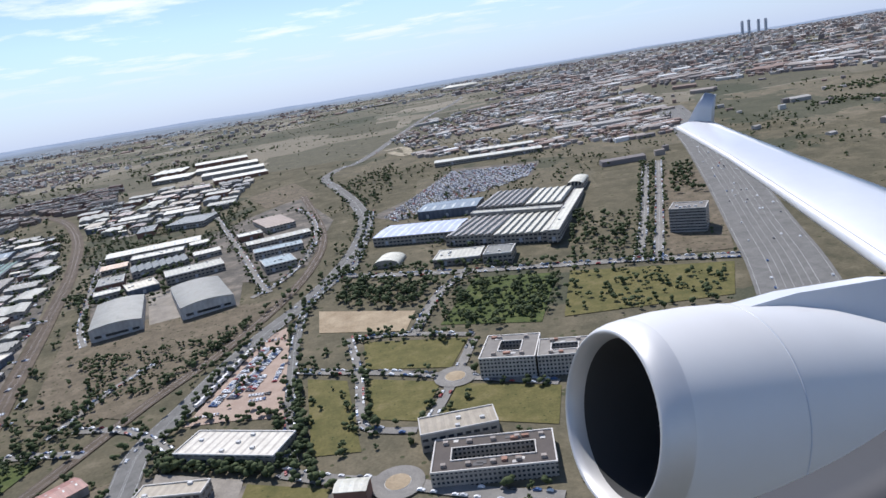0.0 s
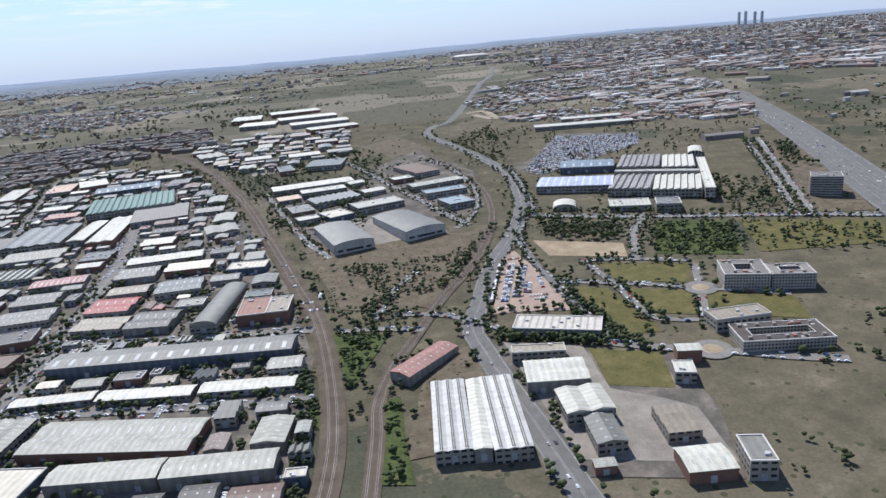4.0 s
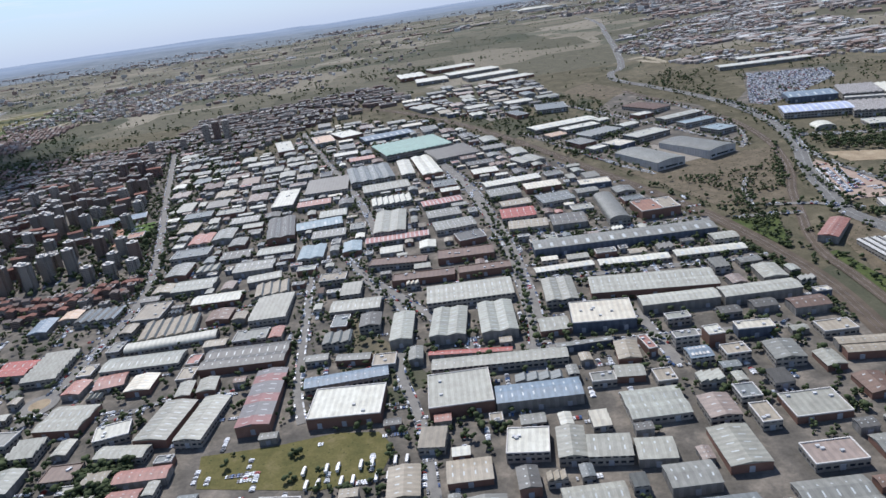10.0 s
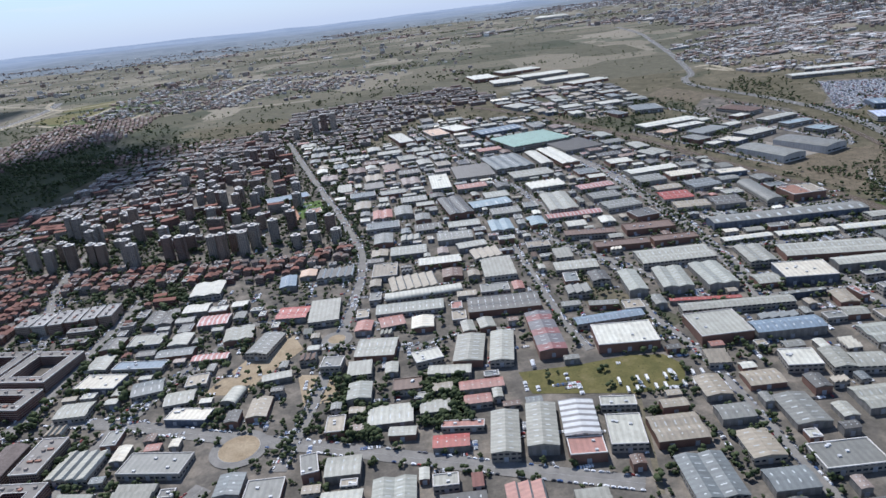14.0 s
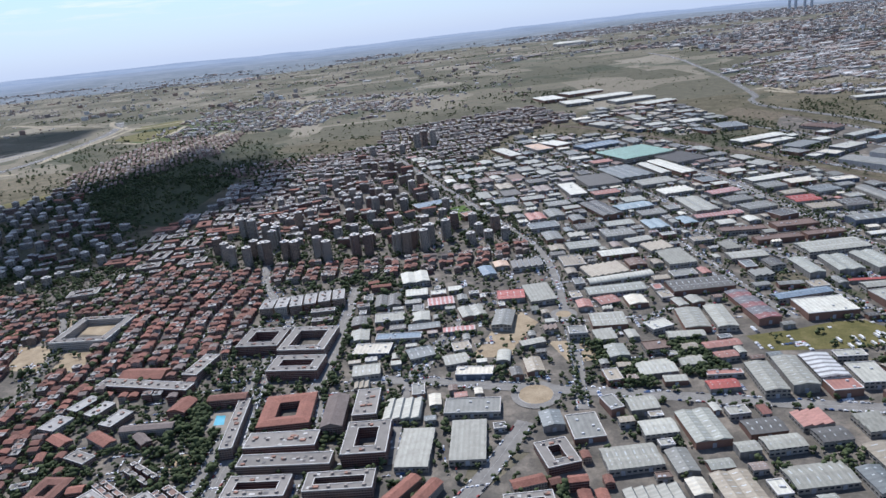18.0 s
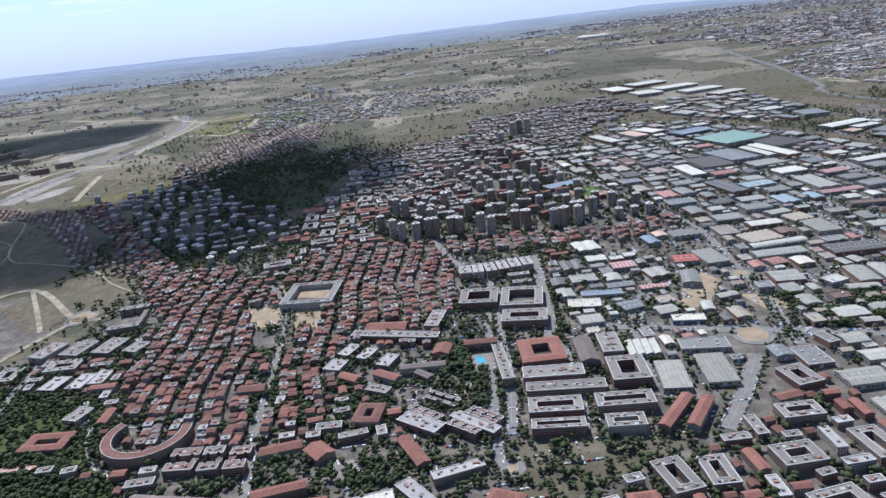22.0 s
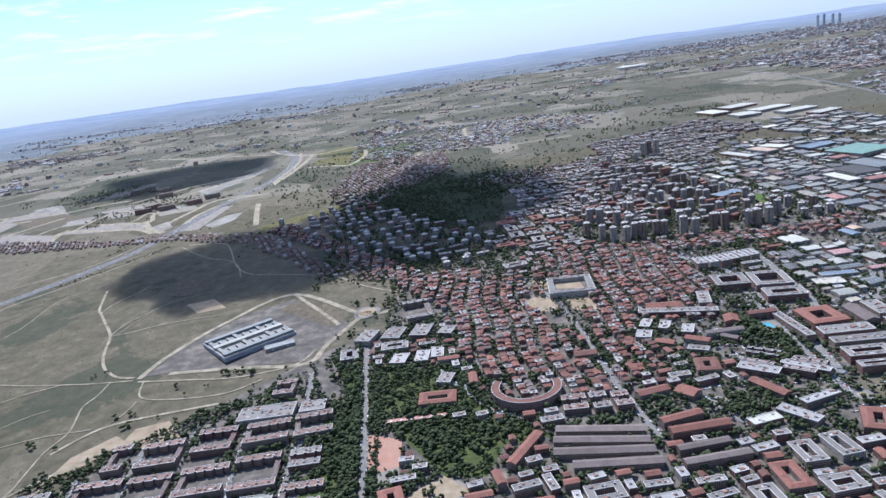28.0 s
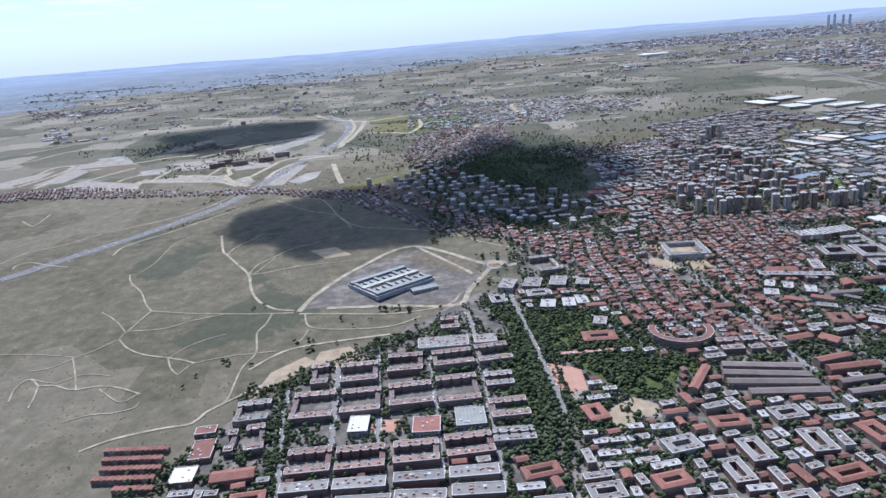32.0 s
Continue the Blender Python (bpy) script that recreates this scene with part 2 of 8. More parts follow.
def tile_roof(name, one, two):
    m, n, l, b = nodes(name)
    p = place(n)
    a = noise_tex(n, l, p, 4.0, 5, 0.7)
    w = noise_tex(n, l, p, 0.6, 4, 0.6)
    c = ramp(n, l, a, [(0.3, one), (0.7, two)])
    c = blend(n, l, 0.4, c, ramp(n, l, w, [(0.3, (0.3, 0.28, 0.27)), (0.7, (0.72, 0.7, 0.68))]), "OVERLAY")
    l.new(varied(n, l, c, 0.35), b.inputs["Base Color"])
    u, v = uv_xy(n, l)
    bump(n, l, b, calc(n, l, "SINE", calc(n, l, "MULTIPLY", u, 12.0)), 0.3, 0.02)
    b.inputs["Roughness"].default_value = 0.9
    return m


def leaves(name, dark, bright):
    m, n, l, b = nodes(name)
    g = n.new("ShaderNodeNewGeometry")
    a = noise_tex(n, l, g.outputs["Position"], 6.0, 4, 0.7)
    f = calc(n, l, "ADD", calc(n, l, "MULTIPLY", a, 0.6), calc(n, l, "MULTIPLY", g.outputs["Random Per Island"], 0.4))
    l.new(ramp(n, l, f, [(0.25, dark), (0.75, bright)]), b.inputs["Base Color"])
    b.inputs["Roughness"].default_value, b.inputs["Specular IOR Level"].default_value = 0.9, 0.15
    return m


def island_paint(name, stops, rough=0.35):
    m, n, l, b = nodes(name)
    g = n.new("ShaderNodeNewGeometry")
    r = ramp(n, l, g.outputs["Random Per Island"], stops)
    for k in n:
        if k.type == "VALTORGB":
            k.color_ramp.interpolation = "CONSTANT"
    l.new(r, b.inputs["Base Color"])
    b.inputs["Roughness"].default_value = rough
    return m


ROOF_TINTS = {
    "white": (0.556, 0.540, 0.446), "offwhite": (0.404, 0.395, 0.324), "light": (0.318, 0.310, 0.252), "pale": (0.303, 0.305, 0.252), "grey": (0.202, 0.200, 0.171),
    "dark": (0.106, 0.100, 0.086), "slate": (0.167, 0.180, 0.171), "brown": (0.150, 0.095, 0.065), "red": (0.330, 0.075, 0.055), "blue": (0.172, 0.220, 0.261),
    "lightblue": (0.290, 0.360, 0.380), "green": (0.150, 0.260, 0.210), "palegreen": (0.300, 0.360, 0.310), "cream": (0.600, 0.550, 0.430), "tan": (0.303, 0.260, 0.189),
    "peach": (0.520, 0.370, 0.250), "terracotta": (0.300, 0.150, 0.090), "redtan": (0.340, 0.160, 0.120), "brownpale": (0.280, 0.220, 0.180)}
ROOFS = {k: sheet_roof("sheet_roof_" + k, c) for k, c in ROOF_TINTS.items()}
ROOFS["redwhite"] = sheet_roof("sheet_roof_redwhite", (0.34, 0.13, 0.11), (0.42, 0.36, 0.33), 7.0, 0.35)
ROOFS["redgrey"] = sheet_roof("sheet_roof_redgrey", (0.16, 0.15, 0.15), (0.24, 0.10, 0.09), 40.0, 0.4)
ROOFS["whitegrey"] = sheet_roof("sheet_roof_whitegrey", (0.58, 0.58, 0.55), (0.22, 0.21, 0.20), 10.0, 0.4)
ROOFS["bluewhite"] = sheet_roof("sheet_roof_bluewhite", (0.34, 0.38, 0.50), (0.52, 0.55, 0.62), 12.0, 0.3)
ROOFS["whitestripe"] = sheet_roof("sheet_roof_whitestripe", (0.54, 0.53, 0.485), (0.50, 0.49, 0.455), 9.0, 0.5)
ROOFS["creamstripe"] = sheet_roof("sheet_roof_creamstripe", (0.50, 0.465, 0.39), (0.33, 0.30, 0.25), 7.0, 0.3)
ROOFS["darkstripe"] = sheet_roof("sheet_roof_darkstripe", (0.15, 0.135, 0.12), (0.40, 0.385, 0.36), 9.0, 0.25)
ROOFS["redroof"] = tile_roof("clay_tiles", (0.165, 0.066, 0.045), (0.30, 0.140, 0.098))
ROOFS["redroof_grey"] = tile_roof("grey_brown_tiles", (0.125, 0.100, 0.087), (0.225, 0.185, 0.16))
ROOFS["redroof_dark"] = tile_roof("old_clay_tiles", (0.11, 0.050, 0.036), (0.225, 0.112, 0.080))
M_GRAVEL = plaster("roof_gravel", (0.215, 0.197, 0.172))
M_GRAVEL_RED = plaster("reddish_roof_tiles", (0.235, 0.15, 0.115))
M_GRAVEL_PALE = plaster("pale_roof_gravel", (0.34, 0.325, 0.30))
M_HEAD = plaster("stair_head_render", (0.30, 0.26, 0.225))
M_PARAPET = plaster("parapet_render", (0.58, 0.55, 0.50))
M_GRAVEL_DARK = plaster("dark_brown_roofing", (0.095, 0.078, 0.066))
M_WALL_SHEET = sheet_roof("wall_sheet", (0.23, 0.22, 0.20), (0.185, 0.178, 0.162), 8.0)
M_WALL_BLUE = sheet_roof("wall_sheet_blue", (0.085, 0.105, 0.14), (0.065, 0.08, 0.108), 8.0)
M_WALL_BRICK = plaster("wall_brick", (0.19, 0.105, 0.075))
M_WALL_PALE = facade("wall_works", (0.27, 0.25, 0.215), 6.0, 0.66, 5.0, 0.42)
M_WALL_HALL = sheet_roof("wall_hall", (0.42, 0.415, 0.40), (0.38, 0.375, 0.36), 6.0)
M_ROOFLIGHT = plaster("rooflight_plastic", (0.46, 0.48, 0.46), 0.5)
M_DOOR = sheet_roof("roller_door", (0.35, 0.37, 0.4), None, 1.0)
M_UNIT = plaster("air_unit_metal", (0.5, 0.5, 0.49), 0.5)
FACADES = [facade("facade_brick", (0.20, 0.125, 0.095), 3.0, 0.6, 3.0, 0.56, band=(0.30, 0.265, 0.225)), facade("facade_tan", (0.27, 0.205, 0.155), 2.8, 0.62, 3.0, 0.58),
           facade("facade_pale", (0.34, 0.305, 0.26), 3.2, 0.58, 3.0, 0.54), facade("facade_red", (0.175, 0.072, 0.05), 3.0, 0.58, 3.0, 0.55, band=(0.30, 0.26, 0.22))]
M_OFFICE = facade("facade_office", (0.30, 0.29, 0.27), 1.5, 0.8, 3.6, 0.5, glass=(0.03, 0.035, 0.04))
M_HOTEL = facade("facade_hotel", (0.36, 0.335, 0.295), 3.0, 0.55, 3.3, 0.5)
M_ASPHALT = land("asphalt", [(0.3, (0.13, 0.128, 0.122)), (0.7, (0.19, 0.186, 0.177))], 0.8, 12.0)
M_STREET = land("street_asphalt", [(0.3, (0.165, 0.158, 0.147)), (0.7, (0.25, 0.238, 0.22))], 0.8, 12.0)
M_YARD = land("yard_paving", [(0.3, (0.075, 0.070, 0.061)), (0.5, (0.125, 0.113, 0.097)), (0.7, (0.235, 0.205, 0.17))], 0.35, 3.0)
M_PAVING = land("pale_paving", [(0.3, (0.19, 0.172, 0.148)), (0.7, (0.31, 0.282, 0.245))], 0.6, 8.0)
M_LOT = land("pink_concrete", [(0.3, (0.30, 0.225, 0.18)), (0.7, (0.40, 0.315, 0.26))], 0.6, 8.0)
M_EARTH = land("pale_earth", [(0.3, (0.17, 0.162, 0.14)), (0.5, (0.24, 0.225, 0.197)), (0.7, (0.34, 0.32, 0.285))], 0.12, 2.0)
M_SAND = land("bare_sand", [(0.3, (0.24, 0.185, 0.12)), (0.7, (0.38, 0.31, 0.215))], 0.5, 5.0)
M_COURT = land("red_court", [(0.3, (0.36, 0.20, 0.145)), (0.7, (0.42, 0.26, 0.19))], 0.5, 6.0)
M_TRACK = land("dirt_track", [(0.32, (0.165, 0.148, 0.098)), (0.5, (0.29, 0.255, 0.185)), (0.7, (0.43, 0.38, 0.295))], 0.5, 6.0)
M_BALLAST = land("rail_ballast", [(0.3, (0.078, 0.062, 0.046)), (0.7, (0.135, 0.108, 0.082))], 0.6, 9.0)
M_GRASS = land("dry_grass", [(0.3, (0.08, 0.08, 0.028)), (0.55, (0.125, 0.112, 0.042)), (0.75, (0.17, 0.145, 0.07))], 0.7, 5.0, (2.0, 0.16, (0.05, 0.06, 0.02)))
M_GREEN = land("scrub_green", [(0.3, (0.045, 0.062, 0.02)), (0.55, (0.075, 0.095, 0.03)), (0.75, (0.12, 0.12, 0.05))], 0.9, 5.0, (2.5, 0.25, (0.03, 0.045, 0.015)))
M_BROWN = land("brown_stubble", [(0.3, (0.095, 0.08, 0.055)), (0.55, (0.14, 0.115, 0.08)), (0.75, (0.19, 0.158, 0.115))], 0.7, 5.0, (1.6, 0.28, (0.05, 0.052, 0.025)))
M_PITCH = land("mown_turf", [(0.3, (0.07, 0.115, 0.03)), (0.7, (0.10, 0.15, 0.04))], 0.4, 4.0)
M_POOL = plaster("pool_water", (0.10, 0.36, 0.46), 0.1)
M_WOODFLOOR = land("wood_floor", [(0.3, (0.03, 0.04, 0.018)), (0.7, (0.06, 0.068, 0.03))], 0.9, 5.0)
M_LEAF = leaves("leaves", (0.035, 0.047, 0.021), (0.084, 0.102, 0.045))
M_BARK = plaster("bark", (0.12, 0.09, 0.065))
M_PAINT = plaster("road_paint", (0.42, 0.42, 0.40))
M_STEEL = plaster("rail_steel", (0.20, 0.17, 0.15), 0.45)
CAR_STOPS = [(0.0, (0.75, 0.75, 0.74)), (0.42, (0.45, 0.46, 0.47)), (0.62, (0.10, 0.10, 0.11)), (0.75, (0.04, 0.045, 0.05)), (0.85, (0.30, 0.04, 0.03)), (0.92, (0.05, 0.10, 0.22))]
M_CARS = island_paint("car_paints", CAR_STOPS)
M_GLASS = plaster("dark_glass", (0.03, 0.035, 0.04), 0.1)
M_TOWN = island_paint("distant_walls", [(0.0, (0.36, 0.34, 0.31)), (0.2, (0.25, 0.18, 0.145)), (0.45, (0.30, 0.26, 0.225)), (0.68, (0.46, 0.45, 0.42)), (0.8, (0.19, 0.17, 0.16)), (0.93, (0.62, 0.61, 0.58))], 0.9)
M_PLAIN = far_land()


# ---- mesh helpers ----
def mesh(name, verts, faces, mats, uvs=None, mat_index=None, smooth=False):
    me = bpy.data.meshes.new(name)
    me.from_pydata(verts, [], faces)
    for m in (mats if isinstance(mats, (list, tuple)) else [mats]):
        me.materials.append(m)
    if uvs:
        layer = me.uv_layers.new(name="UVMap")
        flat = [c for f in uvs for p in f for c in p]
        layer.data.foreach_set("uv", flat)
    if mat_index:
        me.polygons.foreach_set("material_index", mat_index)
    if smooth:
        me.polygons.foreach_set("use_smooth", [True] * len(me.polygons))
    me.update()
    return me


class Shape:
    """Collects faces in a building's own frame (true metres) with UVs in metres."""

    def __init__(self):
        self.v, self.f, self.uv = [], [], []

    def face(self, pts, uv=None):
        k = len(self.v)
        self.v += [tuple(c * S for c in p) for p in pts]
        self.f.append(list(range(k, k + len(pts))))
        self.uv.append(uv or [(p[0], p[1]) for p in pts])

    def wall(self, a, b, z0, z1, start=0.0):
        ln = math.dist(a, b)
        self.face([(*a, z0), (*b, z0), (*b, z1), (*a, z1)], [(start, z0), (start + ln, z0), (start + ln, z1), (start, z1)])

    def ring(self, pts, z0, z1):
        for a, b in zip(pts, pts[1:] + pts[:1]):
            self.wall(a, b, z0, z1)

    def box(self, x0, y0, z0, x1, y1, z1):
        c = [(x0, y0), (x1, y0), (x1, y1), (x0, y1)]
        self.ring(c, z0, z1)
        self.face([(*p, z1) for p in c])
        self.face([(*p, z0) for p in reversed(c)])

    def obj(self, name, mat, parent, label=""):
        if isinstance(parent, Joined):
            return parent.add(self, mat)
        ob = new(name, mesh(name, self.v, self.f, mat, self.uv))
        ob.parent = parent
        if label:
            tagged(ob, label)
        return ob


class Joined:
    """Stands in for a thing's base where far repeats join one mesh: takes shapes in its own frame."""
    bags = {}

    def __init__(self, bag, m, tone):
        self.m, self.tone = m, tone
        self.bag = Joined.bags.setdefault(bag, {"v": [], "f": [], "uv": [], "mi": [], "mats": [], "tone": []})

    def add(self, shape, mat, m=None):
        g = self.bag
        m = self.m @ m if m is not None else self.m
        k = len(g["v"])
        g["v"] += [tuple(m @ Vector(p)) for p in shape.v]
        g["f"] += [[i + k for i in f] for f in shape.f]
        g["uv"] += shape.uv
        if mat not in g["mats"]:
            g["mats"].append(mat)
        g["mi"] += [g["mats"].index(mat)] * len(shape.f)
        g["tone"] += [self.tone] * len(shape.v)


def flush(bag, label, category):
    g = Joined.bags.get(bag)
    if g:
        me = mesh(bag, g["v"], g["f"], g["mats"], g["uv"], g["mi"])
        me.attributes.new("tone", "FLOAT", "POINT").data.foreach_set("value", g["tone"])
        tagged(new(bag, me), label, category, kind="stuff")


def put(name, shape, mat, parent, places):
    """Alike parts on one mesh, at the given local poses."""
    if isinstance(parent, Joined):
        for m in places:
            parent.add(shape, mat, m)
        return
    me = mesh(name, shape.v, shape.f, mat, shape.uv)
    for m in places:
        o = new(name, me)
        o.parent = parent
        o.matrix_local = m


def at(x, y, z):
    return Matrix.Translation((x * S, y * S, z * S))


TAKEN, LANES = {}, {}       # footprints of what stands, and points of roads with half width, by squares of 60 m
SQ = 60.0


def squares(x, y, r):
    for i in range(int((x - r) // SQ), int((x + r) // SQ) + 1):
        for j in range(int((y - r) // SQ), int((y + r) // SQ) + 1):
            yield i, j


def clash(x, y, w, d, ang, gap=1.5, lanes=True):
    """Does a footprint meet another, or a road?"""
    ca, sa = math.cos(radians(ang)), math.sin(radians(ang))
    r = math.hypot(w, d) / 2
    cells_ = list(squares(x, y, r + max(gap, 0)))
    if lanes:
        for c in cells_:
            for lx, ly, lr in LANES.get(c, ()):
                dx, dy = lx - x, ly - y
                if abs(dx * ca + dy * sa) < w / 2 + lr and abs(-dx * sa + dy * ca) < d / 2 + lr:
                    return True
    others = {o for c in cells_ for o in TAKEN.get(c, ())}
    if not others:
        return False
    grid = (0,) if w < 5 else (-1, -0.5, 0, 0.5, 1)
    mine = [(x + ca * i * w / 2 - sa * j * d / 2, y + sa * i * w / 2 + ca * j * d / 2) for i in grid for j in grid]
    for ox, oy, ow, od, oc, os, orad in others:
        if (ox - x) ** 2 + (oy - y) ** 2 > (r + orad + gap) ** 2:
            continue
        for px, py in mine:
            if abs((px - ox) * oc + (py - oy) * os) < ow / 2 + gap and abs(-(px - ox) * os + (py - oy) * oc) < od / 2 + gap:
                return True
        for i in (-1, 0, 1):
            for j in (-1, 0, 1):
                qx, qy = ox + oc * i * ow / 2 - os * j * od / 2 - x, oy + os * i * ow / 2 + oc * j * od / 2 - y
                if abs(qx * ca + qy * sa) < w / 2 + gap and abs(-qx * sa + qy * ca) < d / 2 + gap:
                    return True
    return False


def claim(x, y, w, d, ang):
    o = (x, y, w, d, math.cos(radians(ang)), math.sin(radians(ang)), math.hypot(w, d) / 2)
    for c in squares(x, y, o[6]):
        TAKEN.setdefault(c, []).append(o)


JOIN = [None]        # name of the mesh that far repeats join, or None


def base(name, x, y, ang, label, category, group=""):
    m = Matrix.Translation(P(x, y)) @ pose(0, 0, 0, 0, 0, ang)
    if JOIN[0]:
        return Joined(JOIN[0], m, (x * 0.137 + y * 0.071) % 1.0)
    e = new(name)
    e.matrix_world = m
    e.empty_display_size = 1.0
    return tagged(e, label, category, group)


SINK = 3.0
TINT_WORDS = {"whitestripe": "white and dark striped", "creamstripe": "cream and tan striped", "darkstripe": "dark and pale striped", "pale": "pale grey-green", "light": "light grey", "redwhite": "red and white striped", "redgrey": "grey and faded red", "whitegrey": "white and grey banded",
              "bluewhite": "pale blue solar-panelled", "redtan": "faded red", "brownpale": "dusty brown", "palegreen": "pale green", "lightblue": "light blue", "offwhite": "off-white"}


def words(tint):
    return TINT_WORDS.get(tint, tint)


def roller_doors(parent, w, d, rng):
    n = max(1, min(3, int(w / 22)))
    s = Shape()
    s.box(-2.2, -0.15, -1, 2.2, 0.15, 4.6)
    put("roller_door", s, M_DOOR, parent, [at(-w / 2 + w * (i + 0.5) / n, -d / 2 - 0.1, 0) for i in range(n)])


def gable_roof(parent, w, d, h, rise, bays, mat, over=0.5, axis="y"):
    """Ridges run along y, bays side by side along x (or turned). Slabs 0.3 m thick."""
    r = Shape()
    n = bays
    if axis == "x":
        w, d = d, w
    turn = (lambda x, y, z: (x, y, z)) if axis == "y" else (lambda x, y, z: (-y, x, z))
    bw = w / n
    for i in range(n):
        x0, x1 = -w / 2 + i * bw, -w / 2 + (i + 1) * bw
        xm = (x0 + x1) / 2
        lo0, lo1 = h, h
        if i == 0:
            x0 -= over
        if i == n - 1:
            x1 += over
        y0, y1 = -d / 2 - over, d / 2 + over
        top = h + rise
        for (xa, za), (xb, zb) in (((x0, lo0), (xm, top)), ((xm, top), (x1, lo1))):
            ln = math.hypot(xb - xa, zb - za)
            q = [(xa, y0, za), (xb, y0, zb), (xb, y1, zb), (xa, y1, za)]
            r.face([turn(x, y, z + 0.3) for x, y, z in q], [(0, 0), (0, ln), (y1 - y0, ln), (y1 - y0, 0)])
            r.face([turn(x, y, z) for x, y, z in reversed(q)])
            for a, b in ((0, 1), (2, 3)):
                r.face([turn(*q[a]), turn(*q[b]), turn(q[b][0], q[b][1], q[b][2] + 0.3), turn(q[a][0], q[a][1], q[a][2] + 0.3)])
        for xa, keep in ((x0, i == 0), (x1, i == n - 1)):
            if keep:
                r.face([turn(xa, y0, h), turn(xa, y1, h), turn(xa, y1, h + 0.3), turn(xa, y0, h + 0.3)])
        # gable ends
        for yy in (-d / 2, d / 2):
            r.face([turn(x0, yy, h - 0.02), turn(x1, yy, h - 0.02), turn(xm, yy, top)])
    return r.obj("roof", mat, parent)


def stand(kind, tint, x, y, w, d, ang, h, lanes=False, force=False):
    if not force and clash(x, y, w * 0.9, d * 0.9, ang, -1.5, lanes):
        return None
    claim(x, y, w, d, ang)
    return True


def shed(tint, x, y, w, d, ang, h, plain=False):
    if not stand("shed", tint, x, y, w, d, ang, h):
        return
    rng = random.Random(int(x * 31 + y * 17))
    t = base("warehouse", x, y, ang, f"low industrial shed with a {words(tint)} sheet-metal gable roof", "warehouse", "industrial sheds")
    s = Shape()
    c = [(-w / 2, -d / 2), (w / 2, -d / 2), (w / 2, d / 2), (-w / 2, d / 2)]
    s.ring(c, -SINK, h - 0.4)
    s.face([(*p, h - 0.4) for p in c])
    s.obj("wall", rng.choice([M_WALL_SHEET, M_WALL_SHEET, M_WALL_PALE, M_WALL_PALE, M_WALL_BRICK]), t)
    along_y = d >= w
    short = w if along_y else d
    bays = 3 if tint == "whitestripe" else max(1, round(short / 24))
    bw = short / bays
    rise = min(0.11 * bw, 2.2)
    gable_roof(t, w, d, h - 0.4, rise, bays, ROOFS[tint], 0.5, "y" if along_y else "x")
    if tint == "whitestripe":
        for i in range(bays):
            for k in (-0.75, 0.75):
                v = Shape()
                v.box(-w / 2 + (i + 0.5) * bw + k - 0.4, -d * 0.49, h - 0.2 + rise * 0.8, -w / 2 + (i + 0.5) * bw + k + 0.4, d * 0.49, h + 0.5 + rise)
                v.obj("ridge_vent", ROOFS["dark"], t, "dark ridge vent")
    if plain:
        return
    roller_doors(t, w, d, rng)
    # a dashed row of rooflights on every slope
    long = d if along_y else w
    n = max(3, int(long / 9))
    for k in range(min(bays * 2, 6)):
        side = 1 if k % 2 == 0 else -1
        s = Shape()
        cx = -short / 2 + (k // 2 + (0.25 if side > 0 else 0.75)) * bw
        a, up = bw * 0.13, rise * 0.26 * side
        z = h - 0.4 + rise / 2 + 0.34
        for i in range(n):
            q = -long / 2 + long * (i + 0.5) / n
            c = [(cx - a, q - 0.6, z - up), (cx + a, q - 0.6, z + up), (cx + a, q + 0.6, z + up), (cx - a, q + 0.6, z - up)]
            s.face(c)
            for e in range(4):
                g, j = c[e], c[(e + 1) % 4]
                s.face([(g[0], g[1], g[2] - 0.3), (j[0], j[1], j[2] - 0.3), j, g])
        if not along_y:
            s.v = [(-p[1], p[0], p[2]) for p in s.v]
        o = s.obj("roof_glazing", M_ROOFLIGHT, t)
        if o:
            tagged(o, kind="stuff")


def strip(tint, x, y, w, d, ang, h):
    """A long hall with one shallow ridge along it and cross bands of panels."""
    if not stand("strip", tint, x, y, w, d, ang, h):
        return
    t = base("long_warehouse", x, y, ang, f"long industrial hall with a {words(tint)} banded sheet roof", "warehouse", "industrial sheds")
    s = Shape()
    c = [(-w / 2, -d / 2), (w / 2, -d / 2), (w / 2, d / 2), (-w / 2, d / 2)]
    s.ring(c, -SINK, h - 0.4)
    s.face([(*p, h - 0.4) for p in c])
    s.obj("wall", M_WALL_BLUE if tint in ("grey", "blue") else M_WALL_PALE, t)
    gable_roof(t, w, d, h - 0.4, min(0.08 * d, 2.0), 1, ROOFS[tint], 0.6, "x" if w > d else "y")
    roller_doors(t, w, d, random)
    n = max(4, int(w / 16))
    s = Shape()
    s.box(-2.0, -d * 0.16, 0, 2.0, d * 0.16, 0.25)
    tilt = math.degrees(math.atan2(min(0.08 * d, 2.0), d / 2)) if w > d else 0
    if w > d:
        put("rooflight", s, M_ROOFLIGHT, t, [at(-w / 2 + w * (i + 0.5) / n, -d / 4, h - 0.4 + min(0.08 * d, 2.0) / 2 + 0.25) @ pose(0, 0, 0, tilt, 0, 0) for i in range(n)])


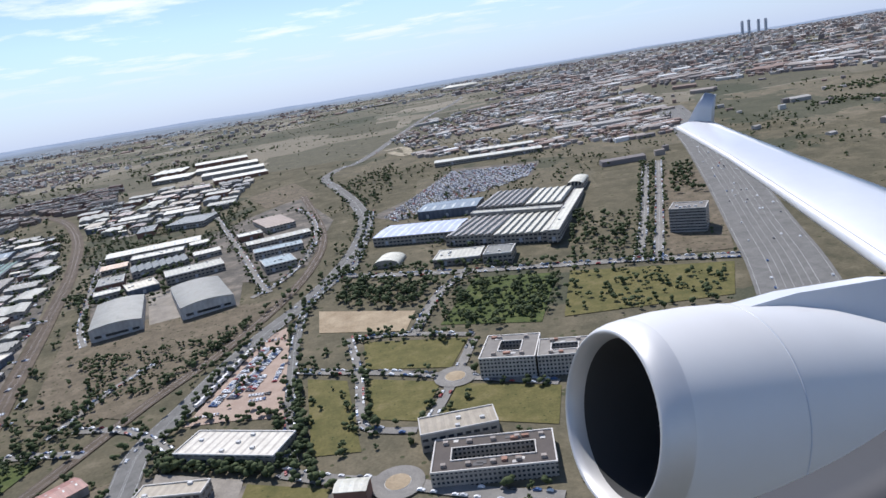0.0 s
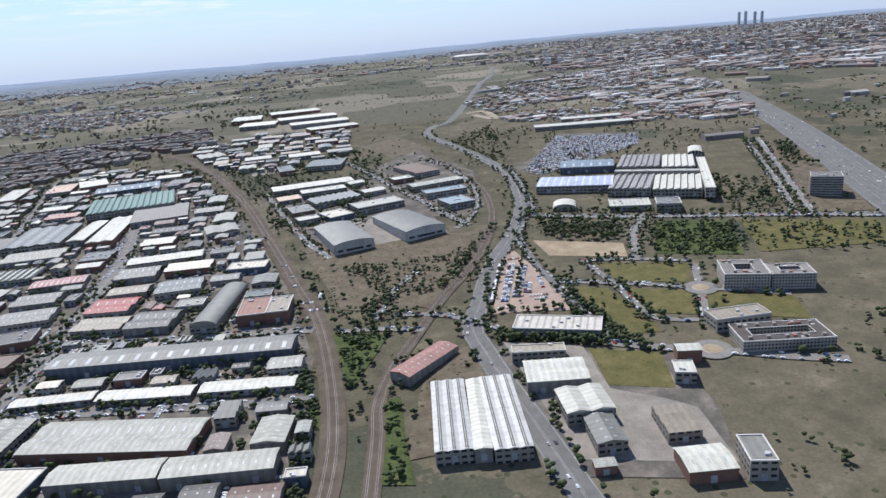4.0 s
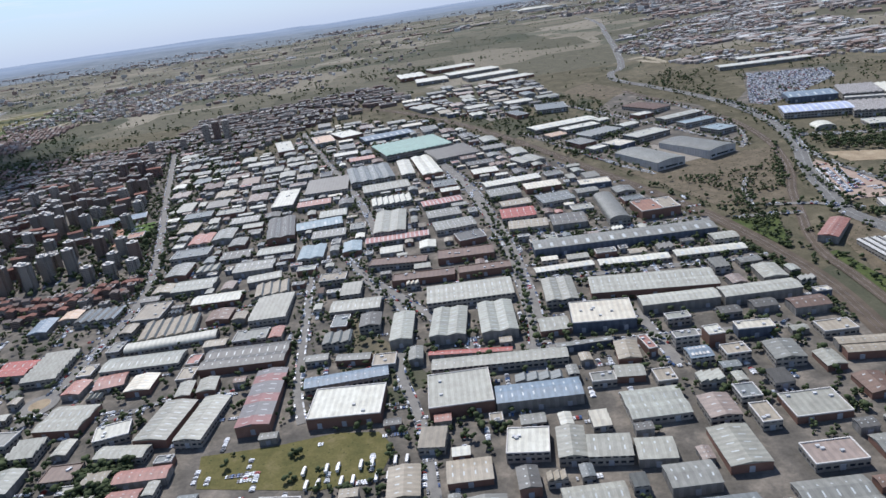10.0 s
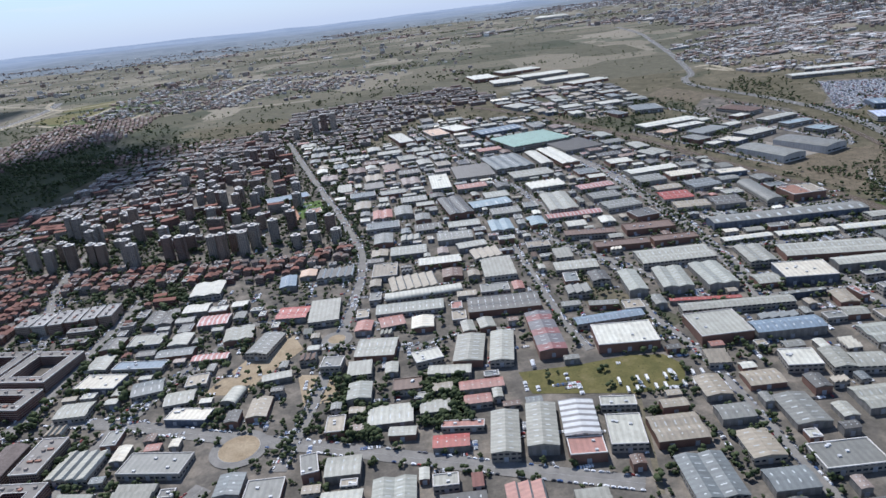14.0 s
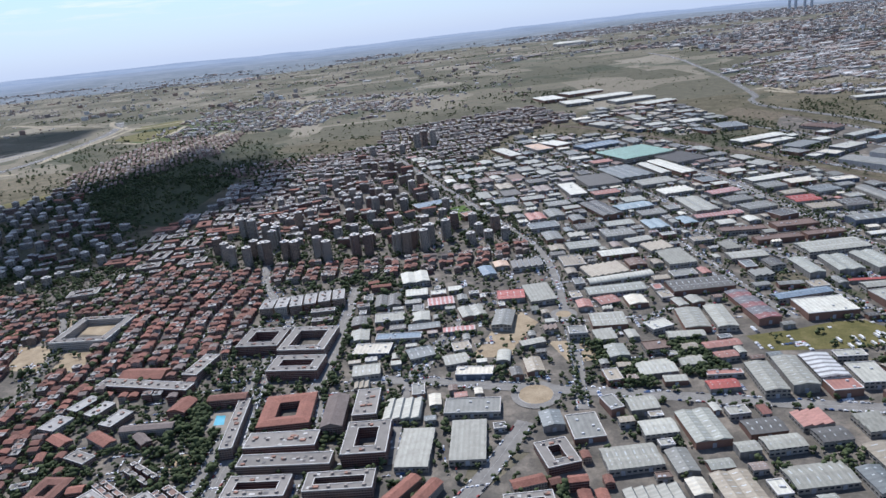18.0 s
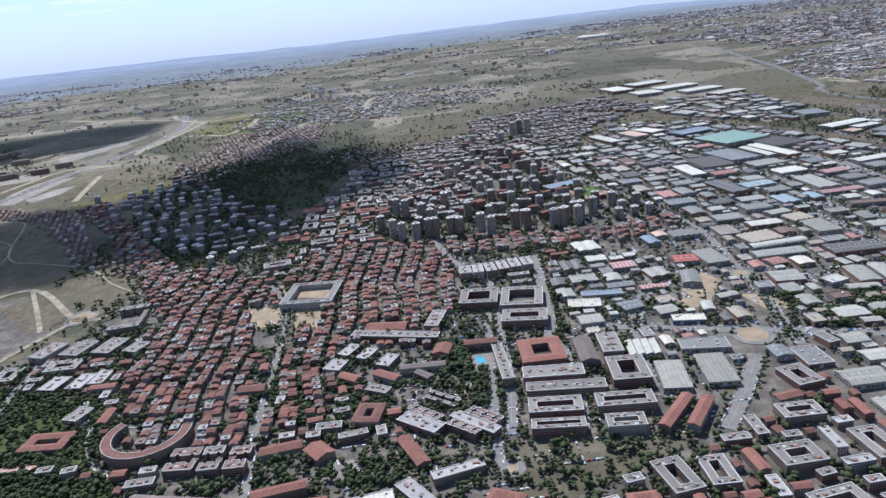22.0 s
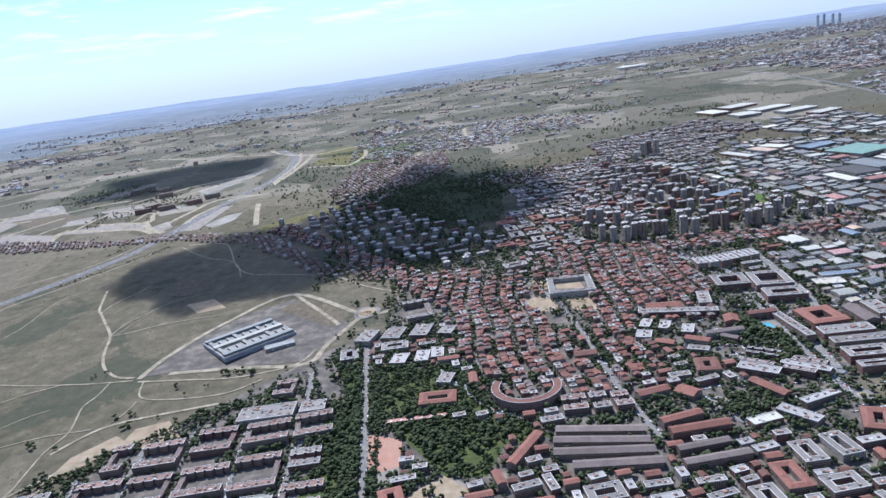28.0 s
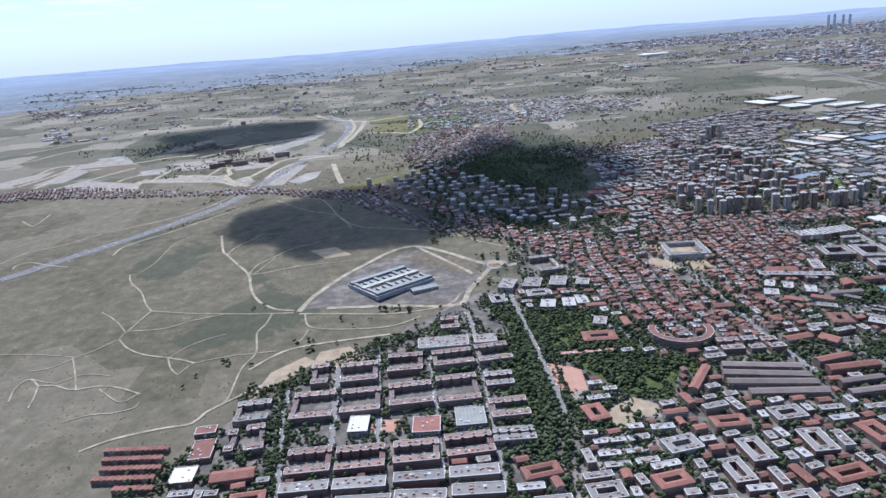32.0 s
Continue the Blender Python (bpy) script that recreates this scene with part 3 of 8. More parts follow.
def saw(tint, x, y, w, d, ang, h, axis=""):
    """Sawtooth roof: teeth side by side along the longer side, each a slope and an upright glazed face."""
    if not stand("saw", tint, x, y, w, d, ang, h):
        return
    t = base("sawtooth_factory", x, y, ang, f"factory hall with a {words(tint)} sawtooth roof", "factory", "industrial sheds")
    s = Shape()
    c = [(-w / 2, -d / 2), (w / 2, -d / 2), (w / 2, d / 2), (-w / 2, d / 2)]
    s.ring(c, -SINK, h - 0.5)
    s.face([(*p, h - 0.5) for p in c])
    s.obj("wall", M_WALL_PALE, t)
    axis = axis or ("x" if w >= d else "y")
    n = max(3, round((w if axis == "x" else d) / 11))
    turn = (lambda a, b, z: (a, b, z)) if axis == "x" else (lambda a, b, z: (-b, a, z))
    ln, wd = (w, d) if axis == "x" else (d, w)
    bw = ln / n
    r = Shape()
    for i in range(n):
        x0, x1 = -ln / 2 + i * bw, -ln / 2 + (i + 1) * bw
        top, low = h + 2.0, h - 0.45
        xm = x0 + bw * 0.82
        q = [(x0, -wd / 2, low), (xm, -wd / 2, top), (xm, wd / 2, top), (x0, wd / 2, low)]
        r.face([turn(*p) for p in q], [(0, 0), (0, bw), (wd, bw), (wd, 0)])
        for yy in (-wd / 2, wd / 2):
            r.face([turn(x0, yy, low), turn(x1, yy, low), turn(xm, yy, top)])
        g = Shape()
        g.face([turn(xm, -wd / 2, top), turn(x1, -wd / 2, low), turn(x1, wd / 2, low), turn(xm, wd / 2, top)])
        g.obj("glazing", ROOFS["slate"] if tint != "dark" else M_ROOFLIGHT, t)
    r.obj("roof", ROOFS[tint], t)
    roller_doors(t, w, d, random)


def arched(tint, x, y, w, d, ang, h):
    """A big modern hall under one low curved roof that overhangs its pale walls."""
    if not stand("arched", tint, x, y, w, d, ang, h):
        return
    t = base("arched_hall", x, y, ang, f"large modern hall with a low curved {words(tint)} metal roof", "warehouse", "industrial sheds")
    n, rise = 14, 0.055 * w
    arc = [(-w / 2 + w * i / n, h + rise * (1 - (2 * i / n - 1) ** 2)) for i in range(n + 1)]
    s, r, ends = Shape(), Shape(), (Shape(), Shape())
    for yy, sgn in ((-d / 2, 1), (d / 2, -1)):
        s.wall((-sgn * w / 2, yy), (sgn * w / 2, yy), -SINK, h)
        s.face([(a, yy, z) for a, z in arc])
    s.wall((w / 2, -d / 2), (w / 2, d / 2), -SINK, h)
    s.wall((-w / 2, d / 2), (-w / 2, -d / 2), -SINK, h)
    s.obj("wall", M_WALL_HALL, t)
    y0, y1 = -d / 2 - 1.2, d / 2 + 1.2
    for (a, za), (b, zb) in zip(arc, arc[1:]):
        q = [(a, y0, za), (b, y0, zb), (b, y1, zb), (a, y1, za)]
        r.face([(px, py, pz + 0.4) for px, py, pz in q], [(0, a), (0, b), (y1 - y0, b), (y1 - y0, a)])
        r.face([(px, py, pz + 0.05) for px, py, pz in reversed(q)])
        for yy, e in zip((y0, y1), ends):
            e.face([(a, yy, za), (b, yy, zb), (b, yy, zb + 0.4), (a, yy, za + 0.4)])
    r.obj("roof", ROOFS[tint], t)
    for e in ends:
        e.obj("fascia", M_PARAPET, t, "white roof edge")
    g = Shape()
    g.box(-w * 0.42, -d / 2 - 0.12, 0.5, w * 0.42, -d / 2 + 0.1, 3.6)
    g.obj("glazing", M_GLASS, t, "dark band of windows")
    roller_doors(t, w, d, random)


def barrel(tint, x, y, w, d, ang, h):
    if not stand("barrel", tint, x, y, w, d, ang, h):
        return
    t = base("vaulted_hall", x, y, ang, f"long hall with a {words(tint)} curved metal roof", "warehouse", "industrial sheds")
    axis = "y" if d >= w else "x"
    ln, wd = (d, w) if axis == "y" else (w, d)
    turn = (lambda a, b, z: (a, b, z)) if axis == "y" else (lambda a, b, z: (-b, a, z))
    s, r = Shape(), Shape()
    eave, rise = h - 0.16 * wd, 0.2 * wd
    c = [(-w / 2, -d / 2), (w / 2, -d / 2), (w / 2, d / 2), (-w / 2, d / 2)]
    s.ring(c, -SINK, eave)
    arc = [(-wd / 2 * math.cos(math.pi * i / 12), eave + rise * math.sin(math.pi * i / 12)) for i in range(13)]
    for yy in (-ln / 2, ln / 2):
        s.face([turn(a, yy, z) for a, z in arc])
    s.obj("wall", M_WALL_PALE, t)
    for i in range(12):
        (a, za), (b, zb) = arc[i], arc[i + 1]
        y0, y1 = -ln / 2 - 0.5, ln / 2 + 0.5
        q = [(a, y0, za), (b, y0, zb), (b, y1, zb), (a, y1, za)]
        r.face([turn(px, py, pz + 0.15) for px, py, pz in q], [(0, i), (0, i + 1), (y1 - y0, i + 1), (y1 - y0, i)])
        r.face([turn(px, py, pz - 0.1) for px, py, pz in reversed(q)])
    r.obj("roof", ROOFS[tint], t)
    roller_doors(t, w, d, random)


def roof_units(t, w, d, z, rng, n):
    s = Shape()
    s.box(-1.6, -1.2, 0, 1.6, 1.2, 1.5)
    put("air_unit", s, M_UNIT, t, [at(rng.uniform(-0.38, 0.38) * w, rng.uniform(-0.38, 0.38) * d, z) for _ in range(n)])


def parapet(t, pts, z, mat=None, high=0.8, thick=0.8):
    """A low wall round the roof edge; pts run counter-clockwise."""
    s = Shape()
    n = len(pts)
    cx, cy = sum(p[0] for p in pts) / n, sum(p[1] for p in pts) / n
    inn = []
    for px, py in pts:
        dx, dy = px - cx, py - cy
        inn.append((px - math.copysign(min(thick, abs(dx)), dx), py - math.copysign(min(thick, abs(dy)), dy)))
    out = [(px + math.copysign(0.1, px - cx), py + math.copysign(0.1, py - cy)) for px, py in pts]
    s.ring(out, z - 0.3, z + high)
    s.ring(inn[::-1], z - 0.1, z + high)
    for i in range(n):
        j = (i + 1) % n
        s.face([(*out[i], z + high), (*out[j], z + high), (*inn[j], z + high), (*inn[i], z + high)])
    s.obj("parapet", mat or M_PARAPET, t)


def flat(tint, x, y, w, d, ang, h):
    if not stand("flat", tint, x, y, w, d, ang, h):
        return
    rng = random.Random(int(x * 13 + y * 7))
    t = base("flat_roofed_building", x, y, ang, f"flat-roofed industrial building, {words(tint)} roof with a low parapet", "building", "industrial buildings")
    c = [(-w / 2, -d / 2), (w / 2, -d / 2), (w / 2, d / 2), (-w / 2, d / 2)]
    s = Shape()
    s.ring(c, -SINK, h)
    s.obj("wall", M_WALL_BLUE if tint == "cream" else rng.choice([M_WALL_PALE, M_WALL_PALE, M_WALL_BRICK]), t)
    s = Shape()
    s.face([(*p, h - 0.05) for p in c])
    s.face([(*p, h - 0.5) for p in reversed(c)])
    s.obj("roof", ROOFS[tint], t)
    parapet(t, c, h, None if tint != "brown" else ROOFS["brown"])
    roller_doors(t, w, d, rng)
    roof_units(t, w, d, h - 0.05, rng, 2 + int(w * d / 900) % 4)


def tent(tint, x, y, w, d, ang, h):
    barrel(tint, x, y, w, d, ang, h)


BLOCK_LABEL = {"redroof_dark": "brick apartment row with a dark clay-tile roof", "redroof_grey": "long brick terrace with a grey-brown tiled roof", "pale": "grey flat-roofed apartment block with pale parapets", "redroof": "brick apartment block with a red clay-tile roof",
               "hotel": "six-storey stone-clad office block round a courtyard", "school": "low institutional block round a courtyard", "institute": "low pale institute with a dark brown roof round a courtyard", "white": "apartment slab with a white gravel roof"}


def block_roof(t, tint, c, h, w, d, rng, inner=None):
    s = Shape()
    if inner is None:
        if tint.startswith("redroof"):
            gable_roof(t, w, d, h, min(w, d) * 0.16, 1, ROOFS[tint], 0.5, "x" if w >= d else "y")
            return
        s.face([(*p, h) for p in c])
        s.face([(*p, h - 0.4) for p in reversed(c)])
        s.obj("roof", M_GRAVEL_PALE if tint == "white" else M_GRAVEL, t)
        parapet(t, c, h)
        return
    z1 = h
    if tint.startswith("redroof"):
        rise = 2.2
        mid = [((a[0] + b[0]) / 2, (a[1] + b[1]) / 2) for a, b in zip(c, inner)]
        for i in range(4):
            j = (i + 1) % 4
            s.face([(*c[i], h), (*c[j], h), (*mid[j], h + rise), (*mid[i], h + rise)])
            s.face([(*mid[i], h + rise), (*mid[j], h + rise), (*inner[j], h), (*inner[i], h)])
        s.obj("roof", ROOFS[tint], t)
        return
    for i in range(4):
        j = (i + 1) % 4
        s.face([(*c[i], z1), (*c[j], z1), (*inner[j], z1), (*inner[i], z1)])
    s.obj("roof", M_GRAVEL_DARK if tint == "institute" else M_GRAVEL, t)
    parapet(t, c, h)
    s = Shape()
    for i in range(4):
        j = (i + 1) % 4
        g = 0.8
        oa = [(p[0] + math.copysign(g, p[0]), p[1] + math.copysign(g, p[1])) for p in inner]
        s.face([(*oa[i], h + 0.8), (*oa[j], h + 0.8), (*inner[j], h + 0.8), (*inner[i], h + 0.8)])
        s.wall(oa[j], oa[i], h, h + 0.8)
    s.obj("inner_parapet", M_PARAPET, t)


def stair_heads(t, spots, z):
    s = Shape()
    s.box(-1.7, -1.4, 0, 1.7, 1.4, 2.2)
    put("stair_head", s, M_HEAD, t, [at(x, y, z) for x, y in spots])


M_TERRACES = [plaster("terrace_tiles", (0.30, 0.165, 0.115)), plaster("terrace_pale", (0.50, 0.48, 0.44)), plaster("terrace_felt", (0.11, 0.105, 0.10))]


def roof_terraces(t, x0, y0, x1, y1, z, rng, n):
    """Tiled terraces, sheds and felted strips that the tenants have laid on a flat roof."""
    for k in range(3):
        a, b = rng.uniform(3.0, 6.5), rng.uniform(2.4, 4.0)
        s = Shape()
        s.box(-a / 2, -b / 2, 0, a / 2, b / 2, 0.3 if k else 1.6)
        spots = [at(rng.uniform(x0 + a, x1 - a), rng.uniform(y0 + b * 0.7, y1 - b * 0.7), z + 0.003 * k) for _ in range(max(1, n // 3))] if x1 - x0 > 2 * a and y1 - y0 > 1.4 * b else []
        if spots:
            put("roof_terrace", s, M_TERRACES[k], t, spots)


def court(tint, x, y, w, d, ang, h):
    if not stand("court", tint, x, y, w, d, ang, h):
        return
    rng = random.Random(int(x * 3 + y * 19))
    t = base("apartment_block" if tint != "hotel" else "office_block", x, y, ang, BLOCK_LABEL.get(tint, BLOCK_LABEL["pale"]), "building", "perimeter blocks")
    c = [(-w / 2, -d / 2), (w / 2, -d / 2), (w / 2, d / 2), (-w / 2, d / 2)]
    deep = min(20.0, 0.36 * min(w, d)) if tint.startswith("redroof") else min(14.0, 0.32 * min(w, d))
    inner = [(px - math.copysign(deep, px), py - math.copysign(deep, py)) for px, py in c]
    wall = M_HOTEL if tint in ("hotel", "school", "institute") else rng.choice(FACADES[:2] + FACADES[3:]) if tint.startswith("redroof") else rng.choice([FACADES[0], FACADES[0], FACADES[1], FACADES[1], FACADES[3], FACADES[2]])
    s = Shape()
    s.ring(c, -SINK, h)
    s.obj("wall", wall, t)
    s = Shape()
    s.ring(inner[::-1], -SINK, h)
    s.obj("courtyard_wall", wall, t)
    block_roof(t, tint, c, h, w, d, rng, inner)
    if not tint.startswith("redroof"):
        n = max(2, int(w / 16))
        m = (d - deep) / 2
        stair_heads(t, [(-w / 2 + w * (i + 0.5) / n, sgn * m) for i in range(n) for sgn in (-1, 1)], h)
        for sgn in (-1, 1):
            lo, hi = sorted((sgn * (d / 2 - 1), sgn * (d / 2 - deep + 1)))
            roof_terraces(t, -w / 2 + 1, lo, w / 2 - 1, hi, h, rng, int(w / 13))


def bars(tint, x, y, w, d, ang, h):
    """A city block of two long parallel houses with light wells, joined at one end round a narrow planted court."""
    if not stand("bars", tint, x, y, w, d, ang, h):
        return
    rng = random.Random(int(x * 3 + y * 19))
    t = base("apartment_block", x, y, ang, "brick apartment block of two parallel wings with pale parapets" if tint == "pale" else BLOCK_LABEL["redroof"], "building", "grid blocks")
    wall = rng.choice([FACADES[0], FACADES[0], FACADES[1], FACADES[3]])
    roof = rng.choice([M_GRAVEL, M_GRAVEL_RED, M_GRAVEL_RED]) if tint == "pale" else M_GRAVEL_RED
    deep = min(17.0, 0.40 * d)
    n = max(2, int(w / 15))
    bay = w / n
    for sgn in (-1, 1):
        top = h + rng.choice([0, 0, 1.5, -1.5])
        out, inn = sgn * d / 2, sgn * (d / 2 - deep)
        pts = [(-w / 2, out), (w / 2, out)]
        for i in range(n):
            a = w / 2 - i * bay
            pts += [(a, inn), (a - bay * 0.36, inn), (a - bay * 0.36, inn + sgn * 3.2), (a - bay * 0.64, inn + sgn * 3.2), (a - bay * 0.64, inn)]
        pts.append((-w / 2, inn))
        if sgn > 0:
            pts.reverse()
        s = Shape()
        s.ring(pts, -SINK, top)
        s.obj("wing_wall", wall, t)
        s = Shape()
        lo, hi = sorted((out, inn + sgn * 3.2))
        s.face([(-w / 2, lo, top), (w / 2, lo, top), (w / 2, hi, top), (-w / 2, hi, top)])
        lo, hi = sorted((inn, inn + sgn * 3.2))
        for i in range(n):
            a = -w / 2 + i * bay
            for u0, u1 in ((0.0, 0.36), (0.64, 1.0)):
                s.face([(a + bay * u0, lo, top), (a + bay * u1, lo, top), (a + bay * u1, hi, top), (a + bay * u0, hi, top)])
        s.obj("roof", roof, t)
        s = Shape()
        for a, b in zip(pts, pts[1:] + pts[:1]):
            dx, dy = (b[0] - a[0]), (b[1] - a[1])
            ln = math.hypot(dx, dy)
            if ln < 0.1:
                continue
            nx, ny = -dy / ln * 0.7, dx / ln * 0.7
            ai, bi = (a[0] + nx, a[1] + ny), (b[0] + nx, b[1] + ny)
            s.wall(a, b, top, top + 0.8)
            s.wall(bi, ai, top, top + 0.8)
            s.face([(*a, top + 0.8), (*b, top + 0.8), (*bi, top + 0.8), (*ai, top + 0.8)])
        s.obj("parapet", M_PARAPET, t)
        mid = out - sgn * deep * 0.42
        stair_heads(t, [(-w / 2 + bay * (i + 0.5), mid) for i in range(n)], top)
        lo, hi = sorted((out - sgn, inn + sgn * 3.6))
        roof_terraces(t, -w / 2 + 1, lo, w / 2 - 1, hi, top, rng, int(w / 11))
    s = Shape()
    end = rng.choice([-1, 1])
    x0, x1 = sorted((end * w / 2, end * (w / 2 - 9)))
    s.box(x0, -d / 2 + deep, -SINK, x1, d / 2 - deep, h - 3)
    s.obj("end_wing", wall, t)


def slab(tint, x, y, w, d, ang, h):
    if not stand("slab", tint, x, y, w, d, ang, h):
        return
    rng = random.Random(int(x * 5 + y * 11))
    t = base("apartment_slab", x, y, ang, BLOCK_LABEL.get(tint, BLOCK_LABEL["pale"]), "building", "apartment slabs")
    c = [(-w / 2, -d / 2), (w / 2, -d / 2), (w / 2, d / 2), (-w / 2, d / 2)]
    s = Shape()
    s.ring(c, -SINK, h)
    s.obj("wall", rng.choice(FACADES), t)
    block_roof(t, tint, c, h, w, d, rng)
    if not tint.startswith("redroof"):
        if w >= d:
            n = max(1, int(w / 15))
            stair_heads(t, [(-w / 2 + w * (i + 0.5) / n, 0) for i in range(n)], h)
        else:
            n = max(1, int(d / 15))
            stair_heads(t, [(0, -d / 2 + d * (i + 0.5) / n) for i in range(n)], h)
        roof_terraces(t, -w / 2 + 1, -d / 2 + 1, w / 2 - 1, d / 2 - 1, h, rng, int(w * d / 170))


def office(tint, x, y, w, d, ang, h):
    if not stand("office", tint, x, y, w, d, ang, h):
        return
    t = base("office_building", x, y, ang, "seven-storey grey office building with ribbon windows", "building")
    d = max(d, 18)
    c = [(-w / 2, -d / 2), (w / 2, -d / 2), (w / 2, d / 2), (-w / 2, d / 2)]
    s = Shape()
    s.ring(c, -SINK, h)
    s.obj("wall", M_OFFICE, t)
    block_roof(t, "pale", c, h, w, d, random)
    roof_units(t, w, d, h, random.Random(4), 6)


def tower(x, y, w, h, ang=None):
    """A slim block of flats: a cross-shaped plan with a lift head on top."""
    if clash(x, y, w, w, 0, 2.0, False):
        return
    claim(x, y, w, w, 0)
    rng = random.Random(int(x * 7 + y * 3))
    ang = rng.choice([0, 12, 20, -8]) if ang is None else ang
    tone = rng.choice([0, 1, 2, 2] if x > -1700 else [1, 2, 2, 2])
    t = base("apartment_tower", x, y, ang, ["red-brick", "tan-brick", "pale rendered"][tone] + " apartment tower with a flat roof", "tower block", "apartment towers")
    a, b = w / 2, w * 0.3
    c = [(-b, -a), (b, -a), (b, -b), (a, -b), (a, b), (b, b), (b, a), (-b, a), (-b, b), (-a, b), (-a, -b), (-b, -b)]
    s = Shape()
    s.ring(c, -SINK, h)
    s.obj("wall", FACADES[tone], t)
    s = Shape()
    s.face([(*p, h) for p in c])
    s.ring(c, h, h + 0.6)
    s.obj("roof", M_PARAPET, t)
    s = Shape()
    s.box(-b * 0.6, -b * 0.6, h, b * 0.6, b * 0.6, h + 3)
    s.obj("lift_head", M_PARAPET, t)


def prison(tint, x, y, w, d, ang, h):
    """A large flat-roofed precinct: a main block with courts cut in and raised bars between them."""
    claim(x, y, w, d, ang)
    t = base("institution_building", x, y, ang, "large white flat-roofed institution with parallel wings", "building")
    s = Shape()
    c = [(-w / 2, -d / 2), (w / 2, -d / 2), (w / 2, d / 2), (-w / 2, d / 2)]
    s.ring(c, -SINK, h * 0.55)
    s.obj("wall", facade("facade_institution", (0.34, 0.36, 0.40), 5, 0.6, 4.0, 0.4), t)
    s = Shape()
    s.face([(*p, h * 0.55) for p in c])
    s.obj("roof", ROOFS["grey"], t)
    parapet(t, c, h * 0.55)
    for k, (y0, y1, tone) in enumerate(((-0.47, -0.36, "slate"), (-0.04, 0.07, "light"), (0.36, 0.47, "slate"))):
        s = Shape()
        s.box(-w * 0.485, d * y0, h * 0.5, w * 0.485, d * y1, h)
        s.obj("long_wing", ROOFS[tone], t)
        n = 9
        if k < 2:
            for i in range(n):
                xx = -w / 2 + w * (i + 0.5) / n
                s = Shape()
                s.box(xx - w / n * 0.22, d * y1, h * 0.5, xx + w / n * 0.22, d * (y1 + (0.2 if i % 3 else 0.30)), h * 0.88)
                s.obj("cross_wing", ROOFS["slate" if k else "grey"], t)


def house(x, y, w, d, ang, h, tint="redroof", axis=""):
    flat_top = tint == "terrace"
    t = base("town_house", x, y, ang, "brick town house with a flat roof terrace" if flat_top else "small town house with a red clay-tile roof", "house", "old town houses")
    rng = random.Random(int(x * 11 + y * 29))
    s = Shape()
    c = [(-w / 2, -d / 2), (w / 2, -d / 2), (w / 2, d / 2), (-w / 2, d / 2)]
    s.ring(c, -SINK, h)
    s.obj("wall", rng.choice(FACADES), t)
    if flat_top:
        s = Shape()
        s.face([(*p, h) for p in c])
        s.obj("roof", M_GRAVEL_PALE if rng.random() < 0.5 else M_GRAVEL_RED, t)
        parapet(t, c, h, None, 0.8, 0.4)
        stair_heads(t, [(rng.uniform(-2, 2), rng.uniform(-2, 2))], h)
        return
    gable_roof(t, w, d, h, min(w, d) * 0.2, 1, ROOFS[tint], 0.4, axis or ("x" if w >= d else "y"))


# ---- large setting ----
def inside(x, y, poly):
    odd, j = False, len(poly) - 1
    for i in range(len(poly)):
        (xi, yi), (xj, yj) = poly[i], poly[j]
        if (yi > y) != (yj > y) and x < (xj - xi) * (y - yi) / (yj - yi) + xi:
            odd = not odd
        j = i
    return odd


def steps(near, far, n):
    """Coordinates from -far to far, dense about the middle."""
    k = np.linspace(-1, 1, n)
    return np.sign(k) * (near * np.abs(k) + (far - near) * np.abs(k) ** 5)


def far_haze():
    """The last hills and plain before the horizon, with blue air haze put into their colour."""
    m, n, l, b = nodes("distance")
    p = place(n)
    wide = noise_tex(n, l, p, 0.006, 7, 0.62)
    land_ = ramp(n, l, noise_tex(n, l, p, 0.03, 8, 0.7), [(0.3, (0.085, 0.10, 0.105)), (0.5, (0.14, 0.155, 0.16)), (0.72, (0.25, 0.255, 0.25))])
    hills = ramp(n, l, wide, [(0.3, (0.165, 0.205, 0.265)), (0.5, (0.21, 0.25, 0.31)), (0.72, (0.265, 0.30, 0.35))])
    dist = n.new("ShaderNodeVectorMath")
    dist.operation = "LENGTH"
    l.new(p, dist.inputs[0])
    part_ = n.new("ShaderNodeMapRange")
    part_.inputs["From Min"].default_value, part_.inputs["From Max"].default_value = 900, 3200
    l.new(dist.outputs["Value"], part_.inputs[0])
    # painted haze: land tones give way to pale blue further out
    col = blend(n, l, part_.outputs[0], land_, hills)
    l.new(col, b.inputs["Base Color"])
    # a weak glow of the same colour adds the haze's brightness
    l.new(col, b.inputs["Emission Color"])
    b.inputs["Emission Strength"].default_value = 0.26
    b.inputs["Roughness"].default_value, b.inputs["Specular IOR Level"].default_value = 1.0, 0.0
    return m


